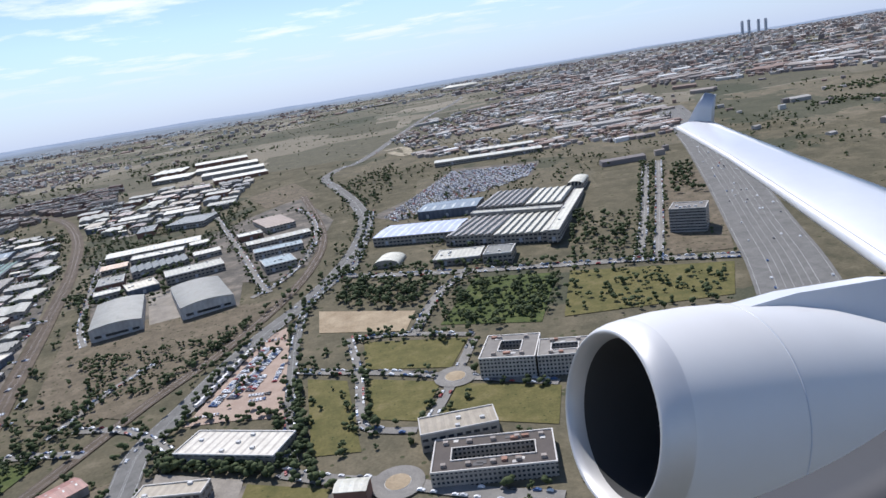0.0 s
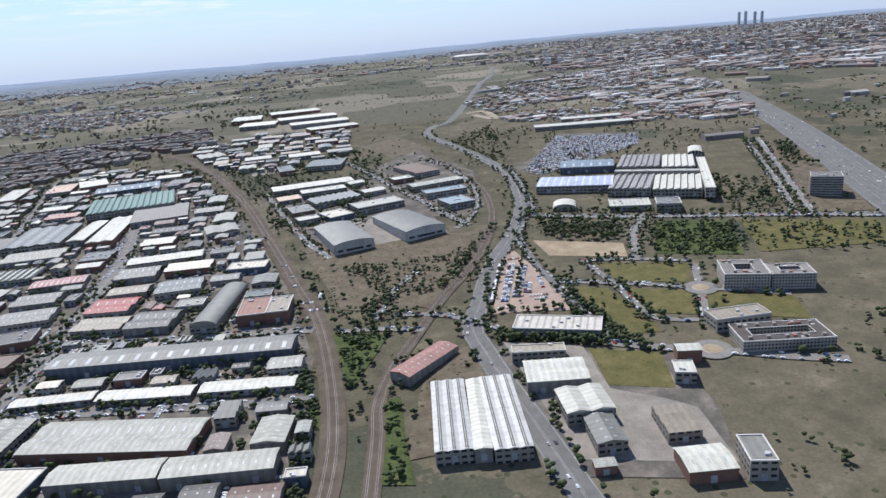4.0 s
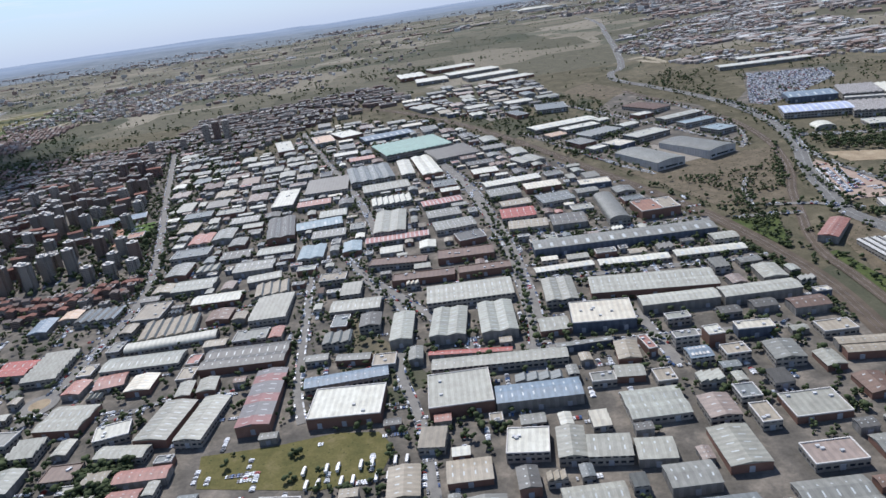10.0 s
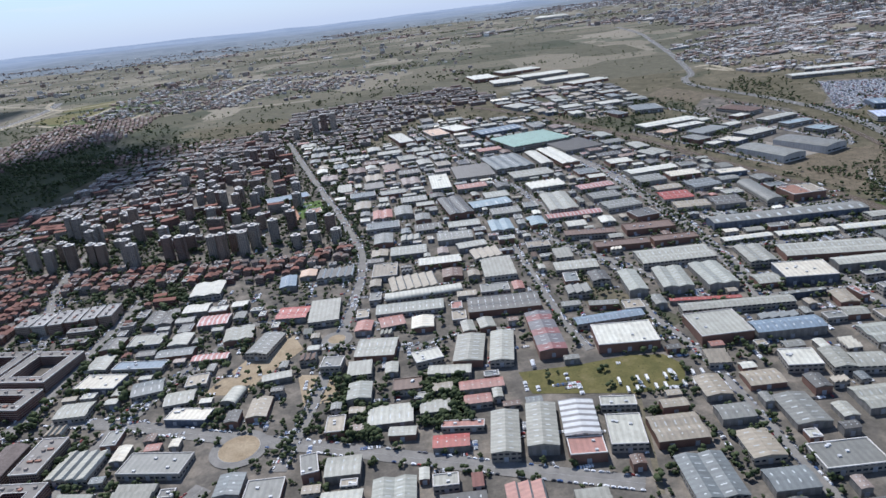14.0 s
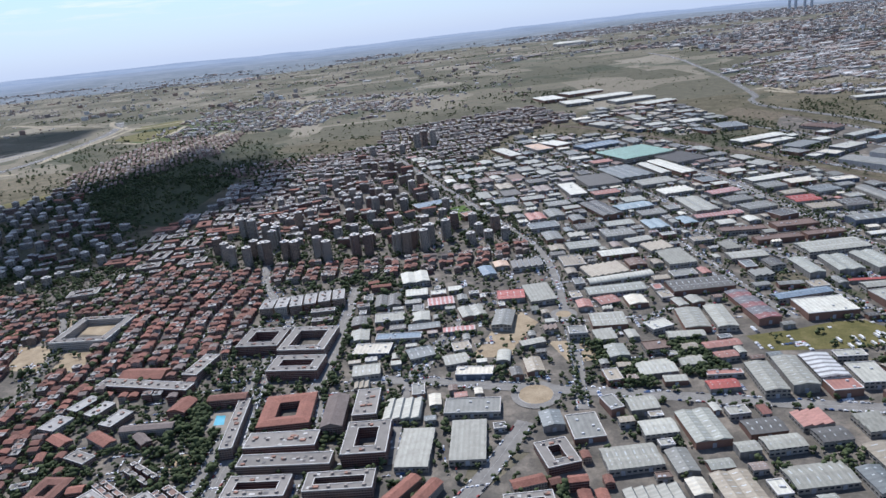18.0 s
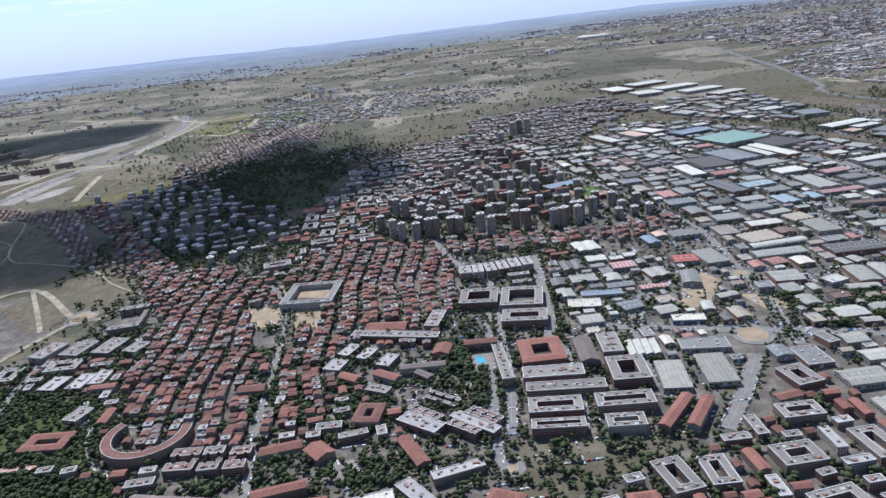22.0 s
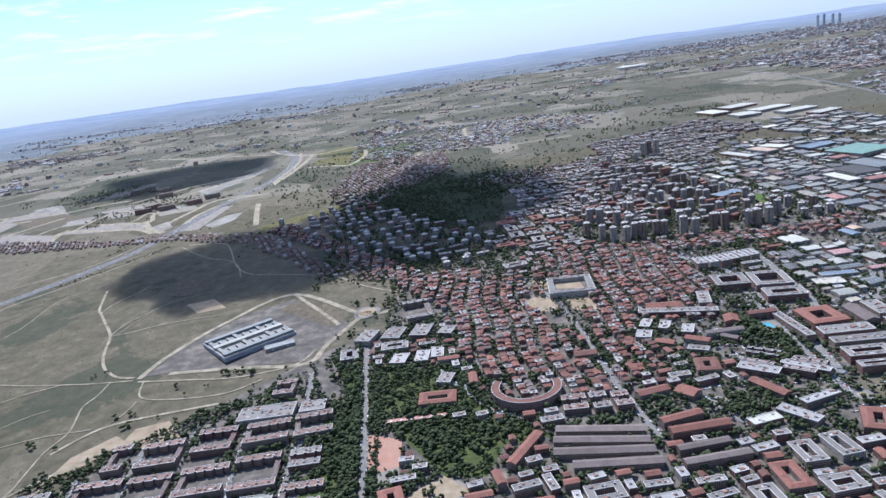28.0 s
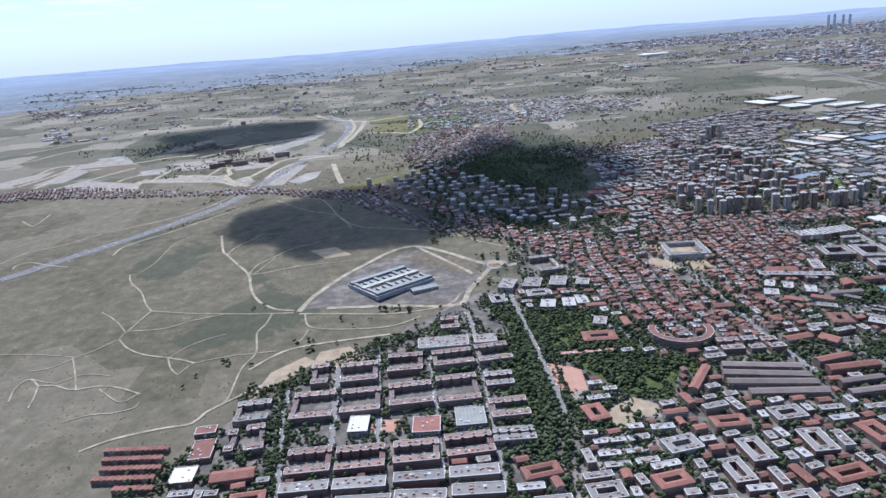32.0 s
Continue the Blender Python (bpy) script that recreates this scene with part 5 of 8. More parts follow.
ribbon("road", "motorway", 44, [(-3933, 669), (-3870, 735), (-3794, 822), (-3708, 911), (-3618, 1014), (-3523, 1141), (-3436, 1274), (-3372, 1468), (-3302, 1725), (-3216, 2006), (-3129, 2219), (-3088, 2484), (-3094, 2791), (-3169, 3151), (-3292, 3464)])
ribbon("path", "dirt_path", 7, [(-3662, 795), (-3662, 860), (-3634, 905), (-3551, 982), (-3481, 1063), (-3406, 1150), (-3346, 1243)])
ribbon("path", "dirt_path", 6, [(-4016, 821), (-3976, 909), (-3889, 953), (-3797, 1039), (-3670, 1110), (-3556, 1186), (-3482, 1290), (-3414, 1458)])
ribbon("path", "dirt_path", 5, [(-3943, 754), (-3950, 793), (-3915, 807), (-3843, 764), (-3769, 730)])
ribbon("path", "dirt_path", 4, [(-3530, -35), (-3544, 12), (-3542, 39), (-3529, 48), (-3499, 16)])
ribbon("path", "dirt_path", 4, [(-3499, 16), (-3467, 12), (-3424, -11), (-3396, -12), (-3370, -9), (-3333, -20), (-3299, -39), (-3273, -56)])
ribbon("path", "dirt_path", 3, [(-3529, 48), (-3465, 20), (-3440, 39), (-3409, 44), (-3363, 28)])
ribbon("path", "dirt_path", 3, [(-3364, -22), (-3321, -64), (-3299, -80), (-3284, -64), (-3277, -55)])
ribbon("path", "dirt_path", 3, [(-3499, 16), (-3485, -30), (-3478, -64)])
ribbon("path", "dirt_path", 3, [(-3266, -84), (-3267, -103), (-3301, -114), (-3342, -112), (-3386, -127)])
ribbon("path", "dirt_path", 3, [(-3484, 131), (-3446, 58), (-3410, -18)])
ribbon("path", "dirt_path", 3, [(-3553, 84), (-3509, 89), (-3478, 122), (-3448, 148), (-3419, 184), (-3408, 192)])
ribbon("path", "dirt_path", 2, [(-3663, 178), (-3581, 161), (-3484, 131)])
ribbon("path", "dirt_path", 4, [(-3408, 192), (-3375, 148), (-3331, 111), (-3275, 85), (-3235, 67), (-3200, 46)])
ribbon("path", "dirt_path", 3, [(-3200, 46), (-3140, 60), (-3083, 62), (-3037, 62)])
ribbon("path", "dirt_path", 4, [(-3408, 192), (-3406, 230), (-3354, 227), (-3310, 231), (-3266, 256), (-3218, 269), (-3199, 274)])
ribbon("path", "dirt_path", 4, [(-3406, 230), (-3398, 280), (-3388, 337)])
ribbon("path", "dirt_path", 4, [(-3541, 609), (-3516, 549), (-3459, 467), (-3419, 387), (-3388, 337)])
ribbon("path", "dirt_path", 4, [(-3388, 337), (-3293, 302), (-3193, 275), (-3110, 256), (-3030, 243)])
ribbon("path", "dirt_path", 3, [(-3517, 361), (-3459, 300), (-3410, 231)])
ribbon("path", "dirt_path", 3, [(-3264, 78), (-3245, 35), (-3222, 6), (-3212, 28), (-3200, 46)])
ribbon("path", "dirt_path", 2, [(-3264, 78), (-3239, 122), (-3200, 152), (-3166, 166)])
ribbon("path", "dirt_path", 4, [(-3080, 252), (-3085, 195), (-3096, 156), (-3080, 64), (-3095, 9), (-3097, -54), (-3099, -112), (-3130, -148)])
ribbon("path", "dirt_path", 6, [(-3313, -224), (-3268, -198), (-3197, -181), (-3142, -174), (-3126, -143), (-3080, -102), (-3036, -66), (-2968, -17)])
ribbon("path", "dirt_path", 7, [(-3356, 888), (-3313, 735), (-3292, 696), (-3243, 610), (-3192, 517), (-3159, 402), (-3124, 326), (-3074, 272), (-3031, 256)])
ribbon("path", "dirt_path", 4, [(-3292, 696), (-3284, 751), (-3247, 817), (-3215, 878)])
ribbon("path", "dirt_path", 4, [(-3192, 517), (-3182, 585), (-3152, 629), (-3098, 698), (-3036, 729), (-2971, 761)])
ribbon("path", "dirt_path", 4, [(-3192, 517), (-3147, 521), (-3075, 543), (-3014, 547), (-2922, 547)])
ribbon("path", "dirt_path", 3, [(-3177, 521), (-3158, 578), (-3137, 638)])
ribbon("path", "dirt_path", 3, [(-3515, 623), (-3499, 693), (-3492, 853), (-3449, 916)])
ribbon("path", "dirt_path", 5, [(-3228, 1277), (-3096, 1230), (-3045, 1139), (-2978, 944), (-2908, 839), (-2801, 789), (-2650, 705), (-2546, 584), (-2456, 508)])
ribbon("path", "dirt_path", 4, [(-3246, 1260), (-3119, 1094), (-3012, 1006), (-2968, 929), (-2939, 832)])
ribbon("path", "dirt_path", 4, [(-3002, 234), (-2983, 163), (-2916, 134), (-2806, 123), (-2738, 158)])
ribbon("path", "dirt_path", 3, [(-2984, 144), (-2991, 106), (-3005, 79)])
ribbon("path", "dirt_path", 7, [(-3080, -5), (-3034, 47), (-2992, 69), (-2911, 79), (-2805, 86)])
ribbon("path", "dirt_path", 5, [(-3015, 234), (-2897, 206), (-2794, 185), (-2680, 200), (-2643, 257)])
ribbon("path", "dirt_path", 5, [(-4204, 1314), (-4122, 1234), (-4129, 1375)])
ribbon("path", "far_road", 22, [(-4656, 2081), (-4592, 2168), (-4563, 2338), (-4463, 2308), (-4470, 2142), (-4554, 1938)])
ribbon("path", "far_road", 20, [(-4502, 1793), (-4362, 1808), (-4237, 1920), (-4156, 2038), (-4081, 2123)])
ribbon("path", "far_road", 20, [(-4440, 1866), (-4404, 2115), (-4348, 2174), (-4266, 2176)])
ribbon("path", "far_road", 22, [(-4224, 1805), (-3930, 1648), (-3939, 1804), (-3687, 1707), (-3550, 1645), (-3456, 1544)])
ribbon("path", "far_road", 18, [(-4074, 1711), (-4029, 1911), (-3862, 1953)])
ribbon("path", "far_road", 18, [(-3930, 1648), (-3927, 1840)])
ribbon("path", "far_road", 20, [(-3890, 1805), (-3853, 2005), (-3770, 2088), (-3635, 2091)])
ribbon("path", "far_road", 20, [(-3806, 1855), (-3553, 1754), (-3573, 1890), (-3545, 1992)])
ribbon("path", "far_road", 18, [(-3660, 1696), (-3629, 1858), (-3618, 1965)])
ribbon("path", "far_road", 28, [(-3572, 1782), (-3500, 1635), (-3406, 1525)])
ribbon("path", "far_road", 22, [(-3449, 1615), (-3424, 1723), (-3376, 1863), (-3342, 1964), (-3242, 2006), (-3105, 1969)])
ribbon("path", "far_road", 18, [(-3793, 2074), (-3537, 1897), (-3416, 1937)])
ribbon("path", "far_road", 22, [(-4563, 2338), (-4421, 2342), (-4157, 2253), (-3975, 2305), (-3832, 2309)])
ribbon("path", "far_road", 20, [(-3355, 1616), (-3332, 1758), (-3276, 1878)])
ribbon("path", "far_road", 30, [(-3811, 2232), (-3689, 2312), (-3570, 2436), (-3431, 2496), (-3258, 2580), (-3220, 2656)])
ribbon("path", "far_road", 22, [(-3530, 2239), (-3407, 2353), (-3246, 2482)])
ribbon("path", "far_road", 26, [(-3095, 2146), (-3050, 2377), (-3017, 2719), (-3016, 2983)])
ribbon("path", "far_road", 22, [(-3089, 1798), (-3060, 1627), (-3019, 1422)])
ribbon("path", "far_road", 24, [(-3261, 1953), (-3158, 1968), (-3079, 1970)])
ribbon("path", "far_road", 24, [(-4806, 4123), (-4601, 4214), (-4330, 4182), (-3877, 3703)])
ribbon("path", "far_road", 28, [(-3382, 3572), (-3230, 3226), (-2998, 2970), (-2758, 3065), (-2473, 3108)])
ribbon("path", "far_road", 22, [(-2973, 2491), (-2850, 2439), (-2744, 2380), (-2680, 2590), (-2692, 2826)])
ribbon("path", "far_road", 20, [(-5133, 3228), (-4875, 3209), (-4699, 3387), (-4506, 3470)])
ribbon("path", "far_road", 20, [(-4937, 2606), (-4827, 2631), (-4740, 2844), (-4569, 2903)])
ribbon("path", "far_road", 20, [(-3100, 2205), (-3069, 2473), (-3060, 2769), (-3114, 3138)])

# ---- buildings, one by one ----
def disc(x, y, r, z, seg=40):
    return [P(x + r * math.cos(2 * math.pi * i / seg), y + r * math.sin(2 * math.pi * i / seg), z) for i in range(seg)]


def roundabout(x, y, r):
    """A ring of asphalt round a raised sandy island with a kerb."""
    seg = 40
    o = tagged(new("roundabout", mesh("roundabout", disc(x, y, r + 9, 0.85), [tuple(range(seg))], M_STREET)), "asphalt roundabout with a sandy island", "roundabout", kind="structure")
    low, top = disc(x, y, r, 0.8), disc(x, y, r - 0.4, 1.2)
    kerb = new("kerb", mesh("kerb", low + top, [(i, (i + 1) % seg, seg + (i + 1) % seg, seg + i) for i in range(seg)], M_PARAPET))
    isle = new("island", mesh("island", disc(x, y, r - 0.4, 1.2), [tuple(range(seg))], M_SAND))
    kerb.parent = isle.parent = o
    claim(x, y, (r + 9) * 1.6, (r + 9) * 1.6, 0)


def crescent(tint, x, y, r, a0, a1, wide, h):
    """An apartment house bent along an arc."""
    t = base("crescent_block", x, y, 0, "curved brick apartment block with a pale parapet", "building", "perimeter blocks")
    n = 18
    inn, out = [], []
    for i in range(n + 1):
        q = radians(a0 + (a1 - a0) * i / n)
        inn.append((r * math.cos(q), r * math.sin(q)))
        out.append(((r + wide) * math.cos(q), (r + wide) * math.sin(q)))
        claim(x + (r + wide / 2) * math.cos(q), y + (r + wide / 2) * math.sin(q), wide, wide, 0)
    s = Shape()
    run = 0.0
    for i in range(n):
        s.wall(out[i], out[i + 1], -SINK, h, run)
        s.wall(inn[i + 1], inn[i], -SINK, h, run)
        run += math.dist(out[i], out[i + 1])
    s.wall(inn[0], out[0], -SINK, h)
    s.wall(out[-1], inn[-1], -SINK, h)
    s.obj("wall", FACADES[0], t)
    s = Shape()
    for i in range(n):
        s.face([(*inn[i], h), (*out[i], h), (*out[i + 1], h), (*inn[i + 1], h)])
    s.obj("roof", ROOFS[tint] if tint in ROOFS else M_GRAVEL, t)
    for nm, ln, sgn in (("parapet", out, 1), ("inner_parapet", inn, -1)):
        s = Shape()
        for i in range(n):
            e = [(p[0] * (1 - sgn * 0.8 / math.hypot(*p)), p[1] * (1 - sgn * 0.8 / math.hypot(*p))) for p in (ln[i], ln[i + 1])]
            s.wall(ln[i], ln[i + 1], h - 0.2, h + 0.8)
            s.wall(e[1], e[0], h, h + 0.8)
            s.face([(*ln[i], h + 0.8), (*ln[i + 1], h + 0.8), (*e[1], h + 0.8), (*e[0], h + 0.8)])
        s.obj(nm, M_PARAPET, t)


saw("darkstripe", 22, 946, 67, 110, -22, 11, "x")
saw("white", 88, 918, 74, 114, -20, 11, "x")
saw("darkstripe", 76, 1084, 74, 119, -20, 11, "x")
saw("white", 138, 1057, 56, 118, -19, 11, "x")
flat("white", 148, 959, 15, 265, -18, 13)
barrel("white", 196, 1130, 26, 64, -20, 13)
flat("white", 77, 994, 138, 16, -22, 13)
arched("grey", -448, 816, 59, 123, 22, 12)
arched("grey", -352, 846, 64, 123, 27, 12)
flat("offwhite", -407, 977, 83, 46, 25, 10)
flat("cream", -473, 940, 42, 50, 32, 8)
flat("grey", -539, 986, 38, 57, 22, 9)
flat("white", -518, 929, 36, 28, 26, 8)
saw("slate", -488, 1046, 86, 52, 28, 8)
flat("white", -517, 1112, 84, 37, 17, 9)
strip("white", -546, 1169, 157, 49, 18, 8)
shed("peach", -577, 1079, 41, 37, 21, 7)
shed("white", -421, 1075, 42, 30, 26, 8)
shed("white", -461, 1154, 32, 28, 27, 7)
saw("brown", -342, 1212, 53, 103, 28, 9)
flat("cream", -408, 1254, 42, 42, 27, 8)
flat("white", -369, 1148, 41, 31, 23, 8)
strip("offwhite", -305, 1087, 103, 32, 24, 9)
flat("lightblue", -290, 1023, 75, 31, 18, 9)
flat("lightblue", -273, 947, 45, 52, 23, 9)
flat("slate", -543, 1361, 77, 91, -3, 9)
shed("white", -614, 1491, 74, 51, 13, 8)
flat("slate", -632, 1342, 32, 80, 17, 8)
shed("offwhite", -728, 1501, 62, 52, 14, 8)
flat("lightblue", -500, 1413, 30, 69, 18, 8)
slab("white", -2465, -347, 48, 12, 1, 6)
slab("white", -2420, -347, 33, 13, 5, 6)
slab("white", -2473, -377, 33, 12, 0, 6)
slab("white", -2435, -377, 27, 10, 2, 6)
slab("white", -2468, -403, 37, 12, -1, 6)
slab("white", -2425, -401, 34, 13, 3, 6)
court("pale", -1752, 261, 67, 65, -9, 14)
court("pale", -1678, 240, 73, 81, -10, 14)
court("pale", -1685, 166, 75, 47, -10, 14)
slab("pale", -1740, 33, 16, 114, 2, 13)
slab("redroof_dark", -1766, 97, 52, 16, -2, 13)
slab("pale", -1673, -15, 86, 31, -5, 14)
slab("pale", -1663, -53, 108, 23, -6, 13)
court("pale", -1571, -31, 52, 66, -4, 15)
slab("redroof_grey", -1615, 34, 27, 74, -2, 13)
slab("pale", -1576, 46, 30, 62, -3, 13)
court("pale", -1686, -95, 70, 36, -6, 14)
court("pale", -1690, -136, 68, 21, -6, 14)
court("pale", -1596, -101, 75, 32, -4, 14)
court("pale", -1608, -146, 48, 28, -5, 14)
slab("redroof", -1541, -134, 15, 83, -40, 11)
slab("redroof", -1513, -142, 15, 72, -36, 11)
saw("offwhite", -1530, 31, 47, 47, -6, 7)
saw("light", -1515, -49, 38, 74, -8, 7)
saw("light", -1454, -46, 41, 78, -6, 7)
flat("grey", -1444, 20, 69, 34, -8, 7)
slab("white", -1976, 130, 20, 38, -30, 9)
slab("white", -1946, 111, 20, 36, -28, 9)
slab("white", -1912, 83, 22, 38, -26, 9)
slab("white", -1994, 87, 28, 33, -23, 9)
slab("redroof", -1969, 46, 35, 17, -37, 9)
slab("redroof", -1912, 38, 44, 17, -39, 9)
slab("pale", -1924, 4, 36, 18, -30, 9)
slab("redroof_grey", -1857, 28, 31, 13, -48, 9)
bars("pale", -1857, -69, 56, 15, -42, 10)
bars("pale", -1808, -114, 48, 16, -42, 10)
bars("pale", -1780, -92, 51, 21, -43, 10)
bars("pale", -1832, -43, 52, 16, -40, 10)
court("redroof_dark", -1934, -56, 39, 48, -12, 11)
slab("pale", -1902, 161, 150, 21, -17, 11)
slab("pale", -1915, 124, 92, 19, -22, 11)
slab("redroof", -1917, 200, 70, 32, -11, 7)
slab("pale", -1833, 201, 24, 64, -16, 11)
slab("redroof_grey", -1858, 50, 69, 14, -2, 11)
slab("redroof", -1826, 92, 26, 34, -15, 11)
flat("cream", -1578, 195, 55, 34, -9, 7)
flat("blue", -1540, 226, 70, 21, -7, 7)
flat("cream", -1435, 101, 50, 23, -10, 7)
barrel("offwhite", -1392, 130, 20, 32, -11, 9)
crescent("redroof_dark", -2240, -45, 46, 145, 372, 14, 15)
bars("pale", -2422, 364, 57, 106, 7, 14)
slab("pale", -2531, 264, 35, 58, -21, 11)
slab("pale", -2473, 259, 40, 57, -17, 11)
slab("pale", -2414, 253, 38, 58, -17, 11)
slab("pale", -2361, 235, 30, 39, -21, 11)
slab("white", -2460, 141, 32, 44, -14, 9)
slab("white", -2415, 138, 27, 48, -8, 9)
slab("white", -2385, 145, 25, 48, -3, 9)
slab("pale", -2374, 37, 26, 37, -20, 9)
slab("redroof_dark", -2116, 47, 41, 20, -3, 10)
court("redroof_dark", -1940, -77, 68, 43, -49, 10)
roundabout(-1363, 37, 22)
roundabout(-2545, 408, 17)
roundabout(-1757, -193, 7)
roundabout(-1285, 246, 12)
roundabout(-68, 393, 9)
roundabout(-27, 526, 9)
roundabout(-2541, 419, 22)
patch("paving", [(-1785, 40), (-1752, 38), (-1756, 84), (-1788, 86)])
patch("pool", [(-1776, 52), (-1762, 51), (-1765, 72), (-1778, 74)])
claim(-1770, 62, 34, 46, 0)
slab("redroof_grey", -2154, -188, 128, 17, -14, 9)
slab("redroof_grey", -2158, -215, 138, 17, -14, 9)
slab("redroof_grey", -2161, -241, 142, 18, -11, 9)
slab("redroof_grey", -2150, -272, 122, 18, -8, 9)
slab("redroof", -2269, -207, 90, 15, 54, 10)
slab("redroof", -2032, -195, 65, 16, 11, 14)
slab("redroof", -2016, -226, 88, 18, 2, 14)
slab("redroof_grey", -2027, -266, 75, 13, 4, 13)
slab("redroof_grey", -2021, -297, 92, 14, 3, 13)
court("redroof", -2392, -22, 66, 44, -4, 7)
strip("redtan", -2430, -75, 102, 9, -2, 5)
strip("grey", -582, 473, 244, 35, 0, 12)
strip("white", -673, 410, 75, 16, 3, 6)
strip("white", -585, 405, 88, 19, -2, 6)
strip("white", -490, 403, 87, 20, -1, 6)
shed("offwhite", -583, 334, 143, 48, -6, 9)
shed("offwhite", -568, 283, 84, 25, -1, 11)
shed("offwhite", -481, 280, 83, 26, 1, 11)
flat("cream", -655, 274, 67, 52, -5, 11)
shed("light", -709, 267, 32, 31, 0, 7)
shed("light", -690, 344, 37, 66, -2, 9)
shed("light", -797, 371, 106, 52, 1, 10)
shed("pale", -878, 302, 25, 71, -1, 10)
shed("pale", -824, 298, 40, 71, -4, 10)
shed("pale", -769, 296, 40, 78, 1, 10)
flat("brown", -893, 498, 83, 27, -6, 8)
flat("brown", -797, 496, 79, 35, -0, 8)
flat("brown", -856, 438, 84, 25, -1, 8)
flat("brown", -774, 437, 70, 24, 1, 8)
shed("red", -709, 626, 53, 48, -0, 8)
shed("tan", -699, 572, 58, 37, -3, 8)
shed("dark", -639, 571, 51, 50, -2, 8)
barrel("grey", -569, 595, 30, 128, -1, 12)
shed("white", -702, 792, 103, 34, 11, 9)
flat("cream", -567, 725, 52, 31, 0, 8)
saw("green", -898, 1161, 155, 145, 19, 10)
strip("blue", -965, 1305, 128, 66, 20, 9)
shed("white", -903, 980, 27, 138, 8, 9)
shed("white", -860, 978, 40, 178, 10, 9)
shed("slate", -977, 975, 88, 138, 11, 9)
shed("light", -937, 872, 89, 56, 9, 7)
flat("white", -1134, 880, 41, 125, 4, 9)
flat("white", -1234, 1341, 40, 151, 16, 9)
flat("peach", -1135, 1359, 51, 109, 16, 9)
flat("white", -1078, 1386, 58, 101, 27, 9)
saw("white", -920, 779, 72, 50, 8, 8)
shed("light", -915, 666, 51, 116, 2, 9)
shed("grey", -874, 668, 31, 121, 6, 9)
shed("redwhite", -900, 594, 98, 25, 4, 7)
shed("redwhite", -830, 737, 70, 33, 11, 7)
shed("lightblue", -1032, 580, 39, 60, 3, 7)
shed("palegreen", -998, 581, 30, 64, 9, 7)
shed("lightblue", -969, 580, 28, 47, 5, 7)
strip("lightblue", -1040, 702, 77, 43, 11, 9)
shed("dark", -1108, 711, 46, 122, 11, 9)
saw("dark", -1059, 931, 85, 111, 5, 9)
shed("dark", -998, 839, 49, 73, 5, 8)
shed("slate", -643, 674, 56, 49, 10, 8)
shed("tan", -708, 674, 49, 30, 6, 8)
shed("grey", -827, 673, 55, 41, 7, 8)
shed("grey", -811, 616, 64, 45, 10, 8)
shed("slate", -834, 580, 22, 35, 9, 8)
flat("dark", -788, 554, 41, 37, 13, 9)
shed("grey", -722, 739, 54, 47, 7, 8)
saw("dark", -807, 1060, 96, 111, 17, 8)
shed("light", -657, 917, 50, 54, 22, 8)
saw("grey", -626, 855, 56, 108, 27, 8)
flat("terracotta", -522, 569, 33, 54, 5, 12)
flat("tan", -493, 569, 25, 50, 3, 12)
shed("light", -451, 322, 27, 39, -2, 8)
shed("light", -774, 208, 138, 21, -2, 9)
shed("light", -730, 206, 29, 38, -2, 8)
saw("tan", -682, 210, 58, 19, 2, 8)
strip("grey", -685, 220, 58, 7, 3, 8)
flat("redtan", -625, 203, 9, 29, 8, 9)
shed("tan", -641, 202, 28, 28, 1, 9)
flat("grey", -588, 200, 24, 14, 1, 14)
flat("white", -560, 201, 16, 19, 3, 14)
shed("blue", -584, 174, 22, 21, 2, 9)
flat("tan", -551, 170, 23, 19, 2, 10)
flat("cream", -517, 208, 36, 17, -3, 10)
shed("grey", -509, 161, 28, 34, -3, 9)
shed("tan", -435, 162, 48, 13, -6, 8)
shed("tan", -434, 147, 50, 13, -6, 8)
shed("redtan", -328, 415, 23, 72, -39, 8)
shed("whitestripe", -308, 320, 28, 108, 1, 9)
shed("white", -286, 318, 13, 107, -0, 9)
shed("whitestripe", -266, 318, 28, 112, 2, 9)
shed("white", -215, 367, 52, 40, -2, 11)
shed("white", -201, 318, 38, 39, 4, 11)
shed("grey", -195, 280, 22, 43, 3, 10)
flat("tan", -223, 409, 49, 16, -4, 10)
flat("creamstripe", -195, 461, 86, 34, -16, 8)
flat("white", -109, 352, 17, 22, -11, 10)
flat("grey", -103, 233, 18, 31, -7, 14)
flat("tan", -604, 1119, 50, 52, 17, 7)
shed("white", -934, 2250, 98, 159, 10, 9)
shed("white", -856, 2088, 112, 110, 5, 9)
shed("white", -784, 2323, 170, 97, 18, 9)
shed("white", -711, 2150, 188, 85, 16, 9)
shed("white", -652, 2014, 178, 74, 15, 9)
shed("white", -595, 1886, 145, 65, 22, 9)
shed("light", -870, 1597, 63, 85, 26, 8)
shed("grey", -589, 1473, 78, 88, 11, 8)
strip("bluewhite", -65, 984, 125, 76, -16, 11)
strip("blue", -18, 1103, 97, 70, -13, 11)
barrel("cream", -59, 1112, 22, 124, -17, 10)
flat("white", -13, 843, 60, 46, -11, 7)
flat("grey", 37, 817, 35, 40, -14, 12)
flat("blue", 90, 829, 57, 27, -9, 4)
tent("white", -106, 873, 36, 38, -11, 8)
flat("tan", 157, 1169, 129, 60, -15, 10)
strip("white", 216, 1151, 22, 90, -21, 10)
strip("white", 74, 1546, 241, 48, -4, 8)
strip("white", 111, 1630, 153, 45, -3, 8)
